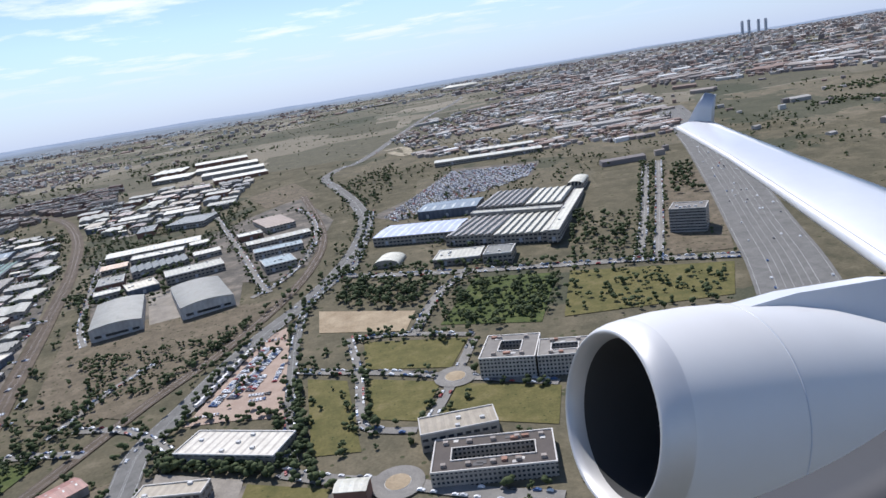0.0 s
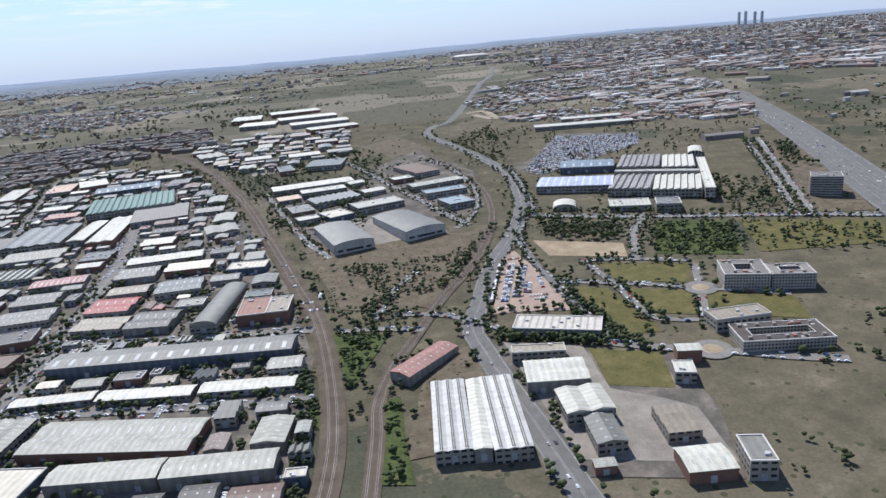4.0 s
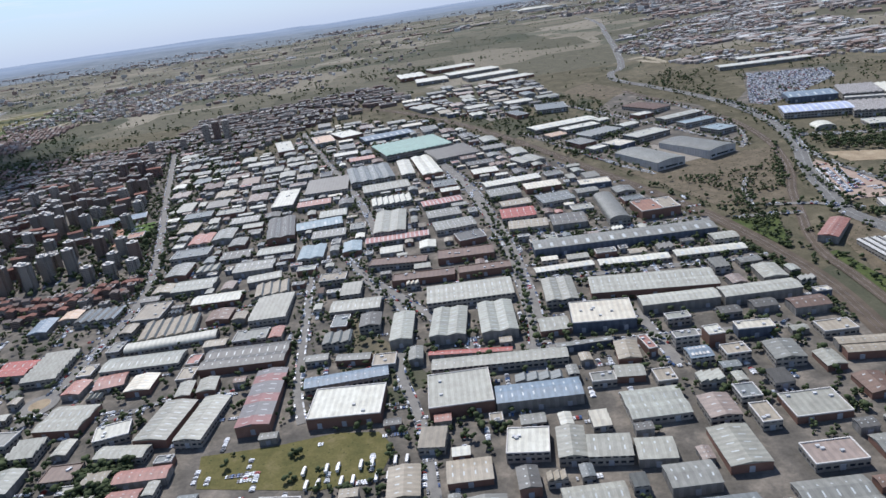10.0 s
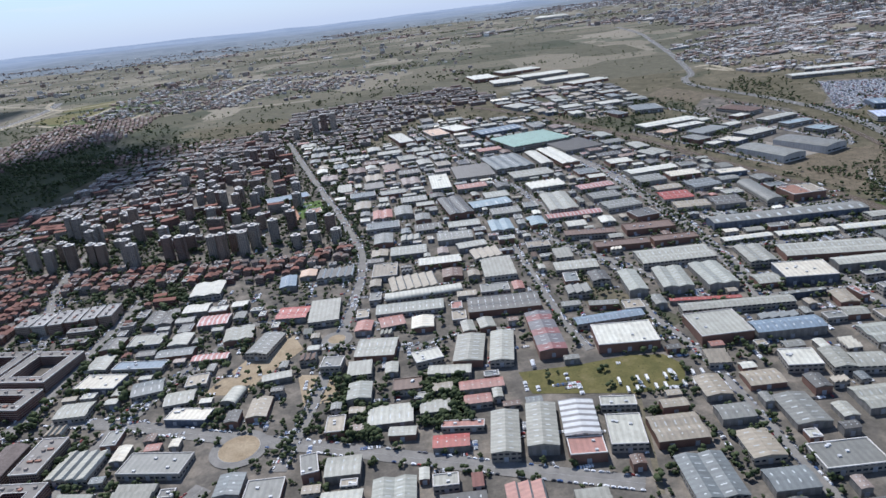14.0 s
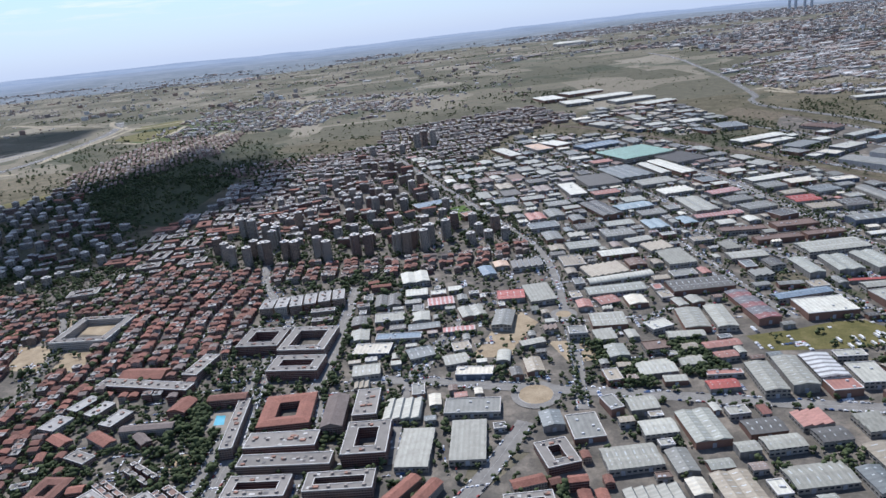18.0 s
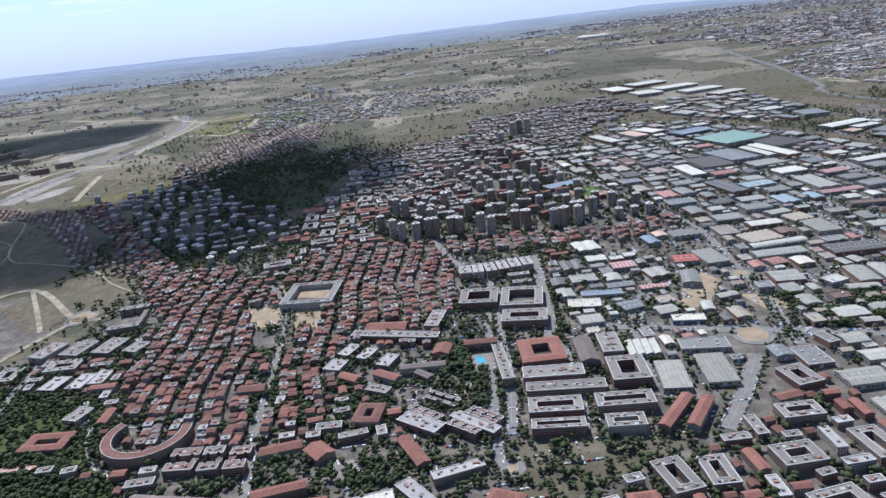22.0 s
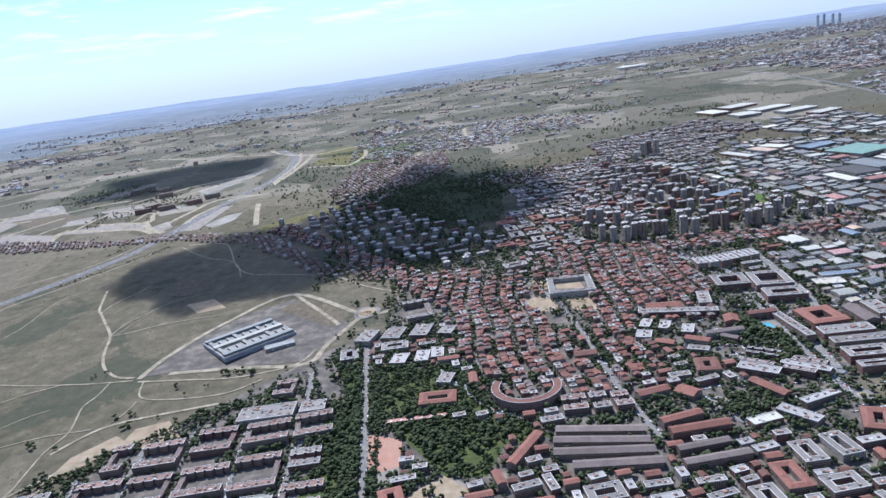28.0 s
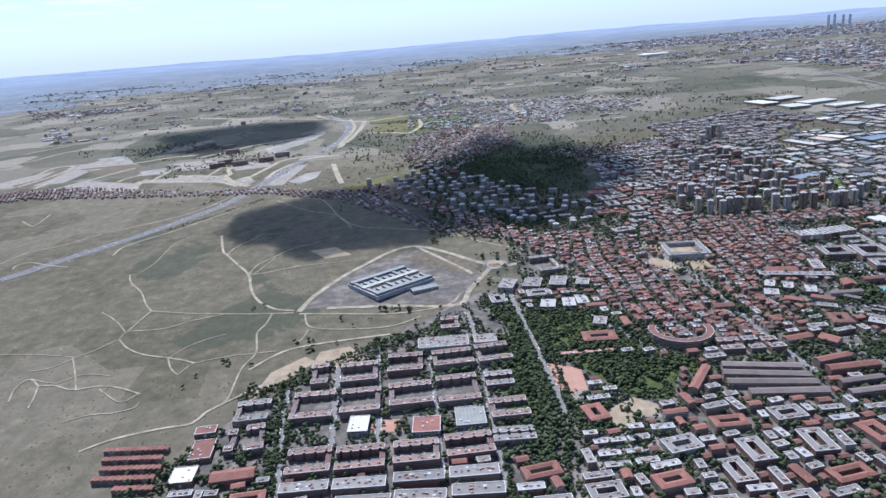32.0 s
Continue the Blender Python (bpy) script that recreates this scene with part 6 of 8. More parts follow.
office("grey", 271, 816, 42, 35, -26, 28)
court("hotel", 22, 534, 46, 48, -13, 16)
court("hotel", 65, 518, 43, 34, -11, 16)
court("hotel", 90, 527, 24, 24, -10, 16)
court("institute", -4, 399, 80, 40, -4, 9)
flat("tan", -26, 438, 55, 25, 6, 12)
shed("white", -95, 381, 21, 14, -6, 12)
shed("light", -199, 460, 78, 27, -10, 7)
shed("pale", -902, 302, 36, 78, -7, 9)
shed("blue", -933, 212, 87, 20, 6, 8)
flat("white", -926, 165, 71, 53, -2, 10)
shed("redgrey", -1017, 195, 33, 107, 2, 9)
shed("redgrey", -982, 191, 33, 107, 3, 9)
shed("dark", -1059, 285, 97, 47, -0, 8)
barrel("white", -1169, 347, 111, 23, 6, 9)
shed("green", -1040, 185, 26, 24, 6, 7)
shed("light", -1112, 176, 35, 68, -7, 8)
shed("light", -1073, 172, 28, 75, -6, 8)
flat("white", -1164, 168, 34, 27, 16, 8)
shed("light", -1111, 229, 16, 30, 6, 8)
shed("light", -1087, 232, 20, 28, 7, 8)
shed("pale", -806, 217, 87, 25, -4, 8)
flat("offwhite", -816, 162, 61, 60, 2, 11)
shed("blue", -743, 142, 79, 29, -0, 11)
saw("slate", -739, 170, 46, 14, -3, 7)
flat("white", -761, 76, 36, 35, -7, 9)
shed("light", -726, 68, 23, 41, -5, 9)
shed("light", -697, 58, 35, 29, -7, 9)
shed("light", -662, 49, 30, 27, -6, 8)
saw("tan", -842, 97, 24, 29, -6, 8)
shed("light", -941, 377, 63, 33, -1, 8)
saw("dark", -689, 195, 61, 20, -7, 8)
shed("tan", -647, 195, 22, 35, -5, 8)
flat("grey", -680, 156, 23, 16, -1, 7)
shed("light", -654, 161, 27, 21, -5, 7)
saw("light", -1055, 404, 48, 75, 2, 8)
saw("tan", -1068, 462, 46, 45, 10, 8)
shed("white", -1143, 454, 67, 31, 2, 8)
shed("light", -1089, 505, 48, 27, 11, 8)
shed("pale", -1188, 305, 94, 32, 1, 7)
shed("dark", -1063, 332, 67, 55, 8, 8)
saw("tan", -1185, 384, 70, 55, 9, 8)
shed("dark", -1138, 406, 85, 45, 2, 8)
flat("slate", -956, 339, 20, 32, -3, 7)
shed("grey", -930, 252, 38, 14, -6, 7)
flat("tan", -895, 238, 25, 25, -1, 7)
shed("redtan", -1212, 270, 33, 31, 12, 6)
shed("pale", -738, 213, 34, 37, -4, 8)
shed("red", -803, 234, 89, 8, -7, 6)
shed("light", -1228, 202, 50, 46, -5, 8)
flat("white", -1173, 164, 57, 41, 7, 8)
shed("light", -1138, 132, 50, 19, -6, 8)
shed("light", -1125, 186, 34, 89, -8, 8)
shed("light", -1098, 173, 28, 119, 0, 8)
shed("redtan", -1104, 95, 49, 18, 2, 8)
shed("redtan", -1110, 68, 29, 17, 2, 8)
shed("red", -1141, 4, 36, 20, -2, 7)
shed("light", -1087, 6, 28, 70, -5, 10)
shed("light", -1050, 11, 30, 72, -6, 10)
strip("whitegrey", -1012, 15, 34, 61, -4, 10)
flat("redtan", -1014, -29, 34, 26, -2, 10)
flat("offwhite", -972, -10, 34, 49, -6, 9)
flat("offwhite", -968, 35, 36, 17, -7, 9)
flat("cream", -1413, 110, 49, 31, -10, 8)
barrel("white", -1373, 133, 27, 35, -23, 9)
shed("grey", -1378, 243, 30, 58, -14, 9)
flat("grey", -1280, 171, 26, 24, -6, 12)
shed("red", -1356, 326, 44, 37, -4, 8)
saw("light", -1310, 322, 43, 72, 4, 8)
shed("redtan", -1249, 263, 22, 30, -3, 7)
shed("redtan", -1226, 262, 22, 29, 1, 7)
strip("tan", -1204, 297, 98, 40, -5, 9)
shed("dark", -1142, 277, 30, 49, -7, 8)
shed("white", -1515, 444, 48, 56, 5, 9)
shed("blue", -1384, 438, 25, 47, 8, 8)
shed("peach", -1356, 464, 26, 30, 3, 7)
saw("dark", -1310, 451, 57, 41, -0, 8)
shed("redwhite", -1472, 332, 43, 32, 2, 8)
shed("light", -1424, 283, 39, 41, 9, 7)
shed("light", -1494, 310, 43, 24, -4, 7)
shed("red", -1442, 255, 39, 24, 1, 6)
shed("slate", -1501, 250, 49, 22, 2, 7)
shed("light", -1538, 203, 38, 29, 15, 8)
shed("slate", -1508, 169, 37, 33, 15, 7)
shed("light", -1458, 138, 34, 29, 9, 7)
flat("tan", -1448, 173, 26, 27, 8, 7)
shed("light", -1347, 162, 35, 16, 11, 7)
flat("tan", -1262, 51, 20, 30, 1, 8)
shed("light", -1190, 28, 28, 15, -5, 7)
flat("redtan", -1128, 30, 44, 12, -6, 6)
saw("grey", -1435, 45, 31, 27, 8, 8)
shed("dark", -1402, 39, 26, 23, 10, 8)
flat("grey", -1280, -11, 17, 31, 12, 10)
bars("pale", -1685, 154, 74, 60, -2, 14)
bars("pale", -1677, 231, 72, 68, 4, 14)
bars("pale", -1751, 249, 66, 96, 1, 14)
bars("pale", -1678, 296, 60, 54, 5, 14)
bars("pale", -1746, 318, 64, 57, 3, 14)
court("redroof", -1678, 52, 66, 75, 0, 12)
slab("pale", -1663, -10, 99, 24, -2, 12)
slab("pale", -1659, -54, 113, 26, -2, 12)
bars("pale", -1686, -96, 63, 37, -1, 12)
bars("pale", -1687, -141, 66, 26, -4, 12)
bars("pale", -1596, -109, 71, 38, -0, 12)
bars("pale", -1605, -156, 50, 27, -2, 12)
bars("pale", -1570, -36, 52, 58, -0, 14)
bars("pale", -1580, 42, 25, 58, -0, 12)
slab("redroof", -1617, 27, 26, 73, 3, 11)
slab("white", -1768, 380, 22, 42, -1, 17)
slab("white", -1743, 379, 20, 45, -0, 17)
slab("white", -1719, 379, 20, 48, 5, 17)
slab("white", -1695, 382, 20, 48, 4, 17)
slab("white", -1671, 385, 20, 48, 4, 17)
slab("white", -1647, 387, 20, 46, 4, 17)
slab("white", -1576, 295, 22, 126, -6, 13)
court("school", -2069, 375, 101, 106, -6, 12)
slab("white", -1968, 118, 28, 35, -32, 10)
slab("white", -1934, 106, 27, 30, -29, 10)
slab("white", -1909, 73, 34, 32, -31, 10)
slab("white", -1987, 76, 35, 34, -28, 9)
slab("redroof", -1960, 32, 41, 26, -27, 9)
slab("redroof", -1903, 27, 54, 30, -24, 9)
slab("white", -1918, -3, 44, 18, -35, 9)
slab("pale", -1853, 11, 28, 31, -22, 9)
slab("pale", -1855, 40, 71, 22, 2, 10)
slab("white", -1849, -79, 56, 23, -32, 11)
slab("white", -1806, -126, 63, 26, -30, 11)
slab("white", -1781, -93, 58, 21, -34, 11)
slab("white", -1830, -52, 58, 20, -36, 11)
saw("light", -1533, 41, 45, 50, 2, 8)
shed("grey", -1528, -49, 28, 77, -8, 8)
shed("light", -1499, -51, 26, 80, -8, 8)
shed("light", -1467, -40, 48, 84, 12, 8)
shed("cream", -1578, 190, 53, 32, -4, 8)
shed("slate", -1559, 164, 64, 27, -2, 7)
shed("light", -1583, 135, 38, 31, 2, 8)
shed("blue", -1541, 224, 71, 22, -1, 7)
shed("light", -1533, 249, 68, 22, -2, 7)
flat("grey", -1512, 307, 65, 38, -2, 7)
shed("redwhite", -1490, 326, 51, 42, 2, 7)
shed("light", -1440, 279, 46, 46, -8, 8)
shed("redwhite", -1448, 229, 48, 16, -1, 6)
flat("cream", -1434, 103, 51, 34, -9, 8)
court("redroof", -2019, -178, 68, 25, 16, 10)
court("redroof", -2010, -214, 88, 22, 5, 10)
court("redroof", -1953, -83, 57, 45, -41, 9)
slab("redroof", -2045, -108, 54, 19, 10, 9)
slab("redroof", -1994, -124, 34, 27, -51, 9)
bars("pale", -2172, -108, 39, 46, -4, 11)
bars("pale", -2133, -115, 27, 49, -0, 11)
bars("pale", -2098, -119, 27, 51, -1, 11)
slab("redroof_grey", -2141, -173, 112, 17, 1, 10)
slab("redroof_grey", -2140, -204, 120, 16, -4, 10)
slab("white", -1863, -91, 64, 25, -40, 10)
slab("white", -1813, -134, 65, 27, -42, 10)
slab("white", -1793, -105, 74, 17, -44, 10)
slab("white", -1842, -57, 55, 25, -37, 10)
slab("redroof", -1874, -146, 66, 18, -66, 9)
slab("redroof", -1841, -158, 34, 26, 1, 9)
slab("white", -1870, -226, 60, 21, -55, 10)
slab("white", -1821, -193, 64, 16, 15, 10)
court("redroof", -1780, -265, 42, 60, -27, 10)
flat("white", -1920, -224, 47, 20, 10, 8)
bars("pale", -2469, 244, 61, 57, 5, 12)
bars("pale", -2398, 236, 61, 57, 5, 12)
prison("white", -2806, 359, 168, 132, 36, 13)
shed("slate", -2727, 300, 64, 24, 19, 7)
bars("redroof", -2932, -68, 31, 79, 3, 12)
bars("redroof", -2858, -75, 68, 71, 2, 12)
bars("pale", -2772, -54, 66, 69, -1, 12)
bars("pale", -2682, -55, 75, 67, 3, 12)
bars("pale", -2604, -50, 64, 66, 5, 12)
bars("pale", -2933, -170, 72, 86, 0, 12)
bars("pale", -2850, -171, 68, 79, 1, 12)
bars("redroof", -2763, -166, 75, 76, 2, 12)
bars("pale", -2680, -164, 72, 86, 2, 12)
flat("white", -2849, -240, 33, 48, -3, 9)
flat("redroof", -2738, -261, 45, 46, -3, 9)
flat("grey", -2666, -249, 49, 57, -0, 9)
bars("pale", -2920, -325, 68, 63, 1, 12)
bars("pale", -2841, -331, 75, 58, 0, 12)
bars("pale", -2756, -329, 70, 60, -0, 12)
bars("redroof", -2674, -325, 73, 58, 3, 12)
slab("pale", -2919, -387, 71, 22, -0, 12)
slab("pale", -2839, -391, 77, 24, -2, 12)
slab("pale", -2753, -390, 74, 22, -2, 12)
slab("pale", -2673, -391, 72, 25, -1, 12)
slab("pale", -2832, -427, 78, 18, -3, 12)
slab("pale", -2752, -429, 73, 21, -5, 12)
slab("pale", -2671, -430, 74, 25, -3, 12)
bars("pale", -3037, -168, 58, 67, 3, 12)
bars("redroof", -3055, -251, 15, 62, 3, 11)
bars("redroof", -3017, -248, 30, 76, 8, 11)
slab("redroof", -3031, -341, 65, 27, 4, 11)
flat("white", -3110, -325, 37, 40, 1, 8)
flat("redroof", -3107, -209, 35, 23, 4, 7)
flat("redroof", -3098, -263, 35, 54, 3, 7)
slab("pale", -2696, 10, 100, 47, -1, 11)
slab("pale", -2613, 6, 45, 36, 0, 11)
bars("redroof", -2678, 95, 38, 62, -1, 11)
bars("pale", -2573, 247, 51, 102, -2, 12)
bars("pale", -2512, 250, 59, 98, 4, 12)
bars("pale", -2440, 247, 60, 82, -2, 12)
slab("pale", -2495, 137, 67, 36, -6, 11)
slab("pale", -2433, 112, 61, 65, -3, 11)
bars("pale", -2605, -146, 49, 44, 1, 11)
bars("pale", -2600, -236, 63, 62, 1, 11)
bars("pale", -2603, -309, 66, 40, -2, 10)
flat("blue", -1471, 896, 92, 44, 20, 8)
flat("terracotta", -1393, 775, 29, 35, 15, 10)
tower(-1893, 633, 17, 43)
tower(-1915, 663, 17, 43)
tower(-1853, 664, 18, 41)
tower(-1832, 646, 18, 41)
tower(-1781, 630, 18, 43)
tower(-1761, 623, 18, 43)
tower(-1712, 618, 19, 48)
tower(-1692, 601, 19, 48)
tower(-1635, 613, 19, 46)
tower(-1616, 610, 18, 43)
tower(-1910, 811, 19, 48)
tower(-1886, 794, 19, 48)
tower(-1822, 741, 18, 43)
tower(-1786, 833, 18, 43)
tower(-1608, 887, 17, 41)
tower(-1573, 859, 17, 41)
tower(-1843, 637, 18, 48)
tower(-1818, 625, 18, 48)
tower(-1797, 623, 18, 46)
tower(-1847, 752, 18, 46)
tower(-1831, 761, 18, 46)
tower(-1803, 746, 18, 46)
tower(-1825, 717, 18, 41)
tower(-1751, 610, 18, 43)
tower(-1691, 593, 18, 46)
tower(-1673, 592, 18, 46)
tower(-1734, 730, 18, 43)
tower(-1633, 624, 18, 46)
tower(-1608, 606, 18, 46)
tower(-1593, 616, 18, 43)
tower(-1549, 598, 18, 43)
tower(-1529, 592, 18, 46)
tower(-1511, 591, 18, 46)
tower(-1494, 601, 18, 43)
tower(-1481, 632, 18, 43)
tower(-1466, 643, 18, 43)
tower(-1448, 648, 18, 43)
tower(-1433, 659, 18, 43)
tower(-1505, 1560, 20, 55)
tower(-1480, 1576, 20, 58)
tower(-1451, 1575, 20, 58)
tower(-1555, 1501, 18, 36)
tower(-1763, 1097, 18, 38)
tower(-1732, 1130, 18, 38)
tower(-1701, 1164, 18, 38)
tower(-2907, 1351, 18, 24)
tower(-2789, 1182, 18, 22)
tower(-2749, 1097, 18, 22)
tower(-2655, 1323, 18, 22)
tower(-2641, 1419, 18, 22)
tower(-2552, 1242, 18, 24)
tower(-2529, 1243, 18, 24)
tower(-2487, 1176, 18, 22)
tower(-2448, 795, 18, 19)
tower(-2429, 722, 18, 19)
tower(-2388, 726, 18, 19)
tower(-2372, 710, 18, 19)
tower(-2339, 634, 18, 19)
tower(-2328, 616, 18, 19)
tower(-2263, 847, 18, 19)
tower(-2241, 819, 18, 19)
tower(-2200, 815, 18, 19)
tower(-2363, 870, 18, 19)
tower(-2502, 970, 18, 19)
tower(-2577, 1039, 18, 19)
tower(-2673, 1089, 18, 19)
tower(-2729, 1254, 18, 19)
tower(-2411, 1079, 18, 19)
tower(-1945, 710, 18, 41)
tower(-1927, 659, 18, 41)
tower(-1902, 637, 18, 41)
tower(-1860, 626, 18, 41)


# ---- the rest of each quarter ----
def cells(poly, ang, cw, cd):
    """Points of a turned grid inside a polygon."""
    ca, sa = math.cos(radians(ang)), math.sin(radians(ang))
    us = [p[0] * ca + p[1] * sa for p in poly]
    vs = [-p[0] * sa + p[1] * ca for p in poly]
    v = min(vs) + cd / 2
    while v < max(vs):
        u = min(us) + cw / 2
        while u < max(us):
            x, y = u * ca - v * sa, u * sa + v * ca
            if inside(x, y, poly):
                yield x, y
            u += cw
        v += cd


def lay(y):
    """The streets turn a little as they run away from the flight."""
    return 1.0 + 9.0 * max(0.0, min(1.0, (y - 450) / 600))


def fill_ind(poly):
    rng = random.Random(int(poly[0][0]) + 7)
    tints = ["light", "light", "offwhite", "white", "grey", "grey", "grey", "pale", "dark", "tan", "tan", "brown", "redtan", "brownpale", "dark", "slate", "cream"]
    for cw, cd in ((66, 46), (44, 32), (30, 20), (19, 13)):
        for x, y in cells(poly, 4, cw * 0.62, cd * 0.75):
            w, d = cw * rng.uniform(0.7, 0.95), cd * rng.uniform(0.7, 0.95)
            if rng.random() < 0.45:
                w, d = d, w
            a = lay(y)
            if not clash(x, y, w, d, a, 4.0 if cw > 20 else 2.5) and not in_open(x, y, w, d) and (cw > 40 or rng.random() < (0.62 if cw > 20 else 0.22)):
                k = rng.random()
                JOIN[0] = None if cw > 30 and y < 420 and x > -1300 else "warehouses"
                (saw if k < 0.12 else flat if k < 0.32 else shed)(rng.choice(tints), round(x), round(y), round(w), round(d), round(a), rng.choice([6, 7, 8, 9]))
    JOIN[0] = None


def fill_farind(poly):
    """Far works and terraces in street blocks, with yards and trees between."""
    rng = random.Random(3)
    ca, sa = math.cos(radians(12)), math.sin(radians(12))
    for x, y in cells(poly, 12, 17, 15):
        u, v = x * ca + y * sa, -x * sa + y * ca
        if u % 118 < 16 or v % 74 < 13:
            if rng.random() < 0.5:
                FAR_TREES.append((x + rng.uniform(-5, 5), y + rng.uniform(-5, 5), rng.uniform(4, 8)))
            continue
        k = noise.noise((u // 118 * 3.7, v // 74 * 5.1, 2.5))
        if k < -0.32 or rng.random() < 0.36:
            if rng.random() < 0.3:
                FAR_TREES.append((x, y, rng.uniform(4, 8)))
            continue
        if k > 0.12 and rng.random() < 0.5:
            FAR.append((x, y, rng.uniform(26, 46), rng.uniform(14, 24), rng.uniform(5, 8), 12))
        else:
            FAR.append((x + rng.uniform(-2, 2), y + rng.uniform(-2, 2), rng.uniform(9, 17), rng.uniform(8, 13), rng.uniform(4, 8), 12 + rng.choice([0, 0, 90])))


FAR_TREES = []
FAR = []


def car_rows(poly, n, ang, seed, gap=2.7):
    """Cars parked side by side in short rows wherever a yard or kerb is free."""
    rng = random.Random(seed)
    xs, ys = [p[0] for p in poly], [p[1] for p in poly]
    for _ in range(n):
        x, y = rng.uniform(min(xs), max(xs)), rng.uniform(min(ys), max(ys))
        if not inside(x, y, poly):
            continue
        a = radians(ang + lay(y) - 1) + rng.choice([0, math.pi / 2])
        for i in range(rng.randrange(3, 11)):
            px, py = x + math.cos(a) * gap * i, y + math.sin(a) * gap * i
            if rng.random() < 0.85 and not clash(px, py, 4.4, 4.4, 0, 0.0, False):
                CAR_SPOTS.append((px, py, 0.4, a + math.pi / 2 if gap < 4 else a))


def fill_cars(poly):
    ca, sa = math.cos(radians(12)), math.sin(radians(12))
    for i, (x, y) in enumerate(cells(poly, 12, 2.9, 5.2)):
        if i % 9 and int((y * ca - x * sa) // 5.2) % 3 and int((x * ca + y * sa) // 2.9) % 17 and not clash(x, y, 4, 4, 0, 0.5):
            CAR_SPOTS.append((x, y, 0.5, radians(100)))


def fill_old(poly):
    """Terraces back to back along narrow streets, each house with its own height and roof."""
    rng = random.Random(int(poly[0][1]) + 3)
    for x, y in cells(poly, 3, 5.0, 11.2):
        bend = 9 * math.sin(y / 130) + 4 * math.sin(y / 47)
        row = (x + bend + 14 * noise.noise((x / 160, y / 160, 5.5))) % 37.0
        if abs(row - 7.5) > 2.5 and abs(row - 20.5) > 2.5:
            continue
        if (y + 10 * math.sin(x / 90)) % 97 < 9:
            continue
        if rng.random() < 0.94:
            w, d, a = rng.uniform(11.0, 13.2), 11.1 if rng.random() < 0.7 else 9.5, 3 + math.degrees(math.atan2(9 / 130 * math.cos(y / 130), 1)) * -1
            x1 = x + (7.5 if abs(row - 7.5) < 3 else 20.5) - row
            if not clash(x1, y, w * 0.9, d * 0.9, a, -0.6) and not in_open(x1, y, 6, 6):
                claim(x1, y, w, d, a)
                JOIN[0] = None if y < 10 and rng.random() < 0.8 else "town_houses"
                house(round(x1, 1), round(y, 1), w, d, a, rng.choice([6.5, 8, 9.6, 10, 12.5]) + rng.uniform(-0.6, 0.6), rng.choice(["redroof", "redroof", "redroof_dark", "redroof_dark", "redroof_dark", "redroof_grey", "terrace", "terrace"]), "y" if rng.random() < 0.7 else "x")
    JOIN[0] = None


def fill_row(poly):
    for x, y in cells(poly, -6, 9, 24):
        if not clash(x, y, 8.6, 10, -6, 0):
            claim(x, y, 8.6, 10, -6)
            house(x, y, 8.6, 10, -6, 7, "redroof")


def fill_blocks(poly):
    rng = random.Random(int(poly[0][0]) + 1)
    for cw, cd in ((62, 40), (44, 16), (24, 14), (14, 12)):
        for x, y in cells(poly, 4, cw * 0.75, cd * 0.9):
            JOIN[0] = None if cw > 40 and y < 300 else "apartment_blocks"
            w, d, a = cw * rng.uniform(0.75, 0.95), cd * rng.uniform(0.75, 0.95), rng.choice([0, 4, 10])
            if rng.random() < 0.3:
                w, d = d, w
            if not clash(x, y, w, d, a, 6.0 if cw > 30 else 3.0) and not in_open(x, y, w, d):
                if cw > 50:
                    court(rng.choice(["pale", "pale", "redroof"]) if y < 1000 else "pale", round(x), round(y), round(w), round(d), a, rng.choice([9, 10, 12]))
                elif cw > 20:
                    slab(rng.choice(["pale", "white", "redroof"]) if y < 1000 else "redroof_grey" if rng.random() < 0.4 else "pale", round(x), round(y), round(w), round(d), a, rng.choice([9, 10, 12]))
                elif rng.random() < 0.6:
                    claim(x, y, w, d, a)
                    house(x, y, w, d, a, 7, "redroof_dark" if y < 1000 else "redroof_grey")
    JOIN[0] = None


def fill_towers(poly):
    rng = random.Random(int(poly[0][0]) + 5)
    for x, y in cells(poly, 15, 46, 50):
        x1, y1 = x + rng.uniform(-12, 12), y + rng.uniform(-12, 12)
        k = rng.random()
        if clash(x1, y1, 24, 24, 0, 3.0):
            continue
        JOIN[0] = None if y1 < 700 else "apartment_blocks"
        if k < 0.45:
            tower(round(x1), round(y1), 18, rng.choice([24, 30, 36]) if x1 > -1700 else rng.choice([15, 18, 21]))
        elif k < 0.85:
            slab(rng.choice(["pale", "redroof", "white"]), round(x1), round(y1), rng.choice([26, 34]), 13, rng.choice([5, 15, 30, -20]), rng.choice([14, 18, 24]) if x1 > -1700 else rng.choice([12, 15]))
    JOIN[0] = None


def fill_suburb(poly):
    rng = random.Random(8)
    for x, y in cells(poly, 20, 17, 20):
        if rng.random() < 0.85:
            SUBURB.append((x + rng.uniform(-2, 2), y + rng.uniform(-2, 2), rng.uniform(8, 13), rng.uniform(8, 11), rng.uniform(5, 8), 20))


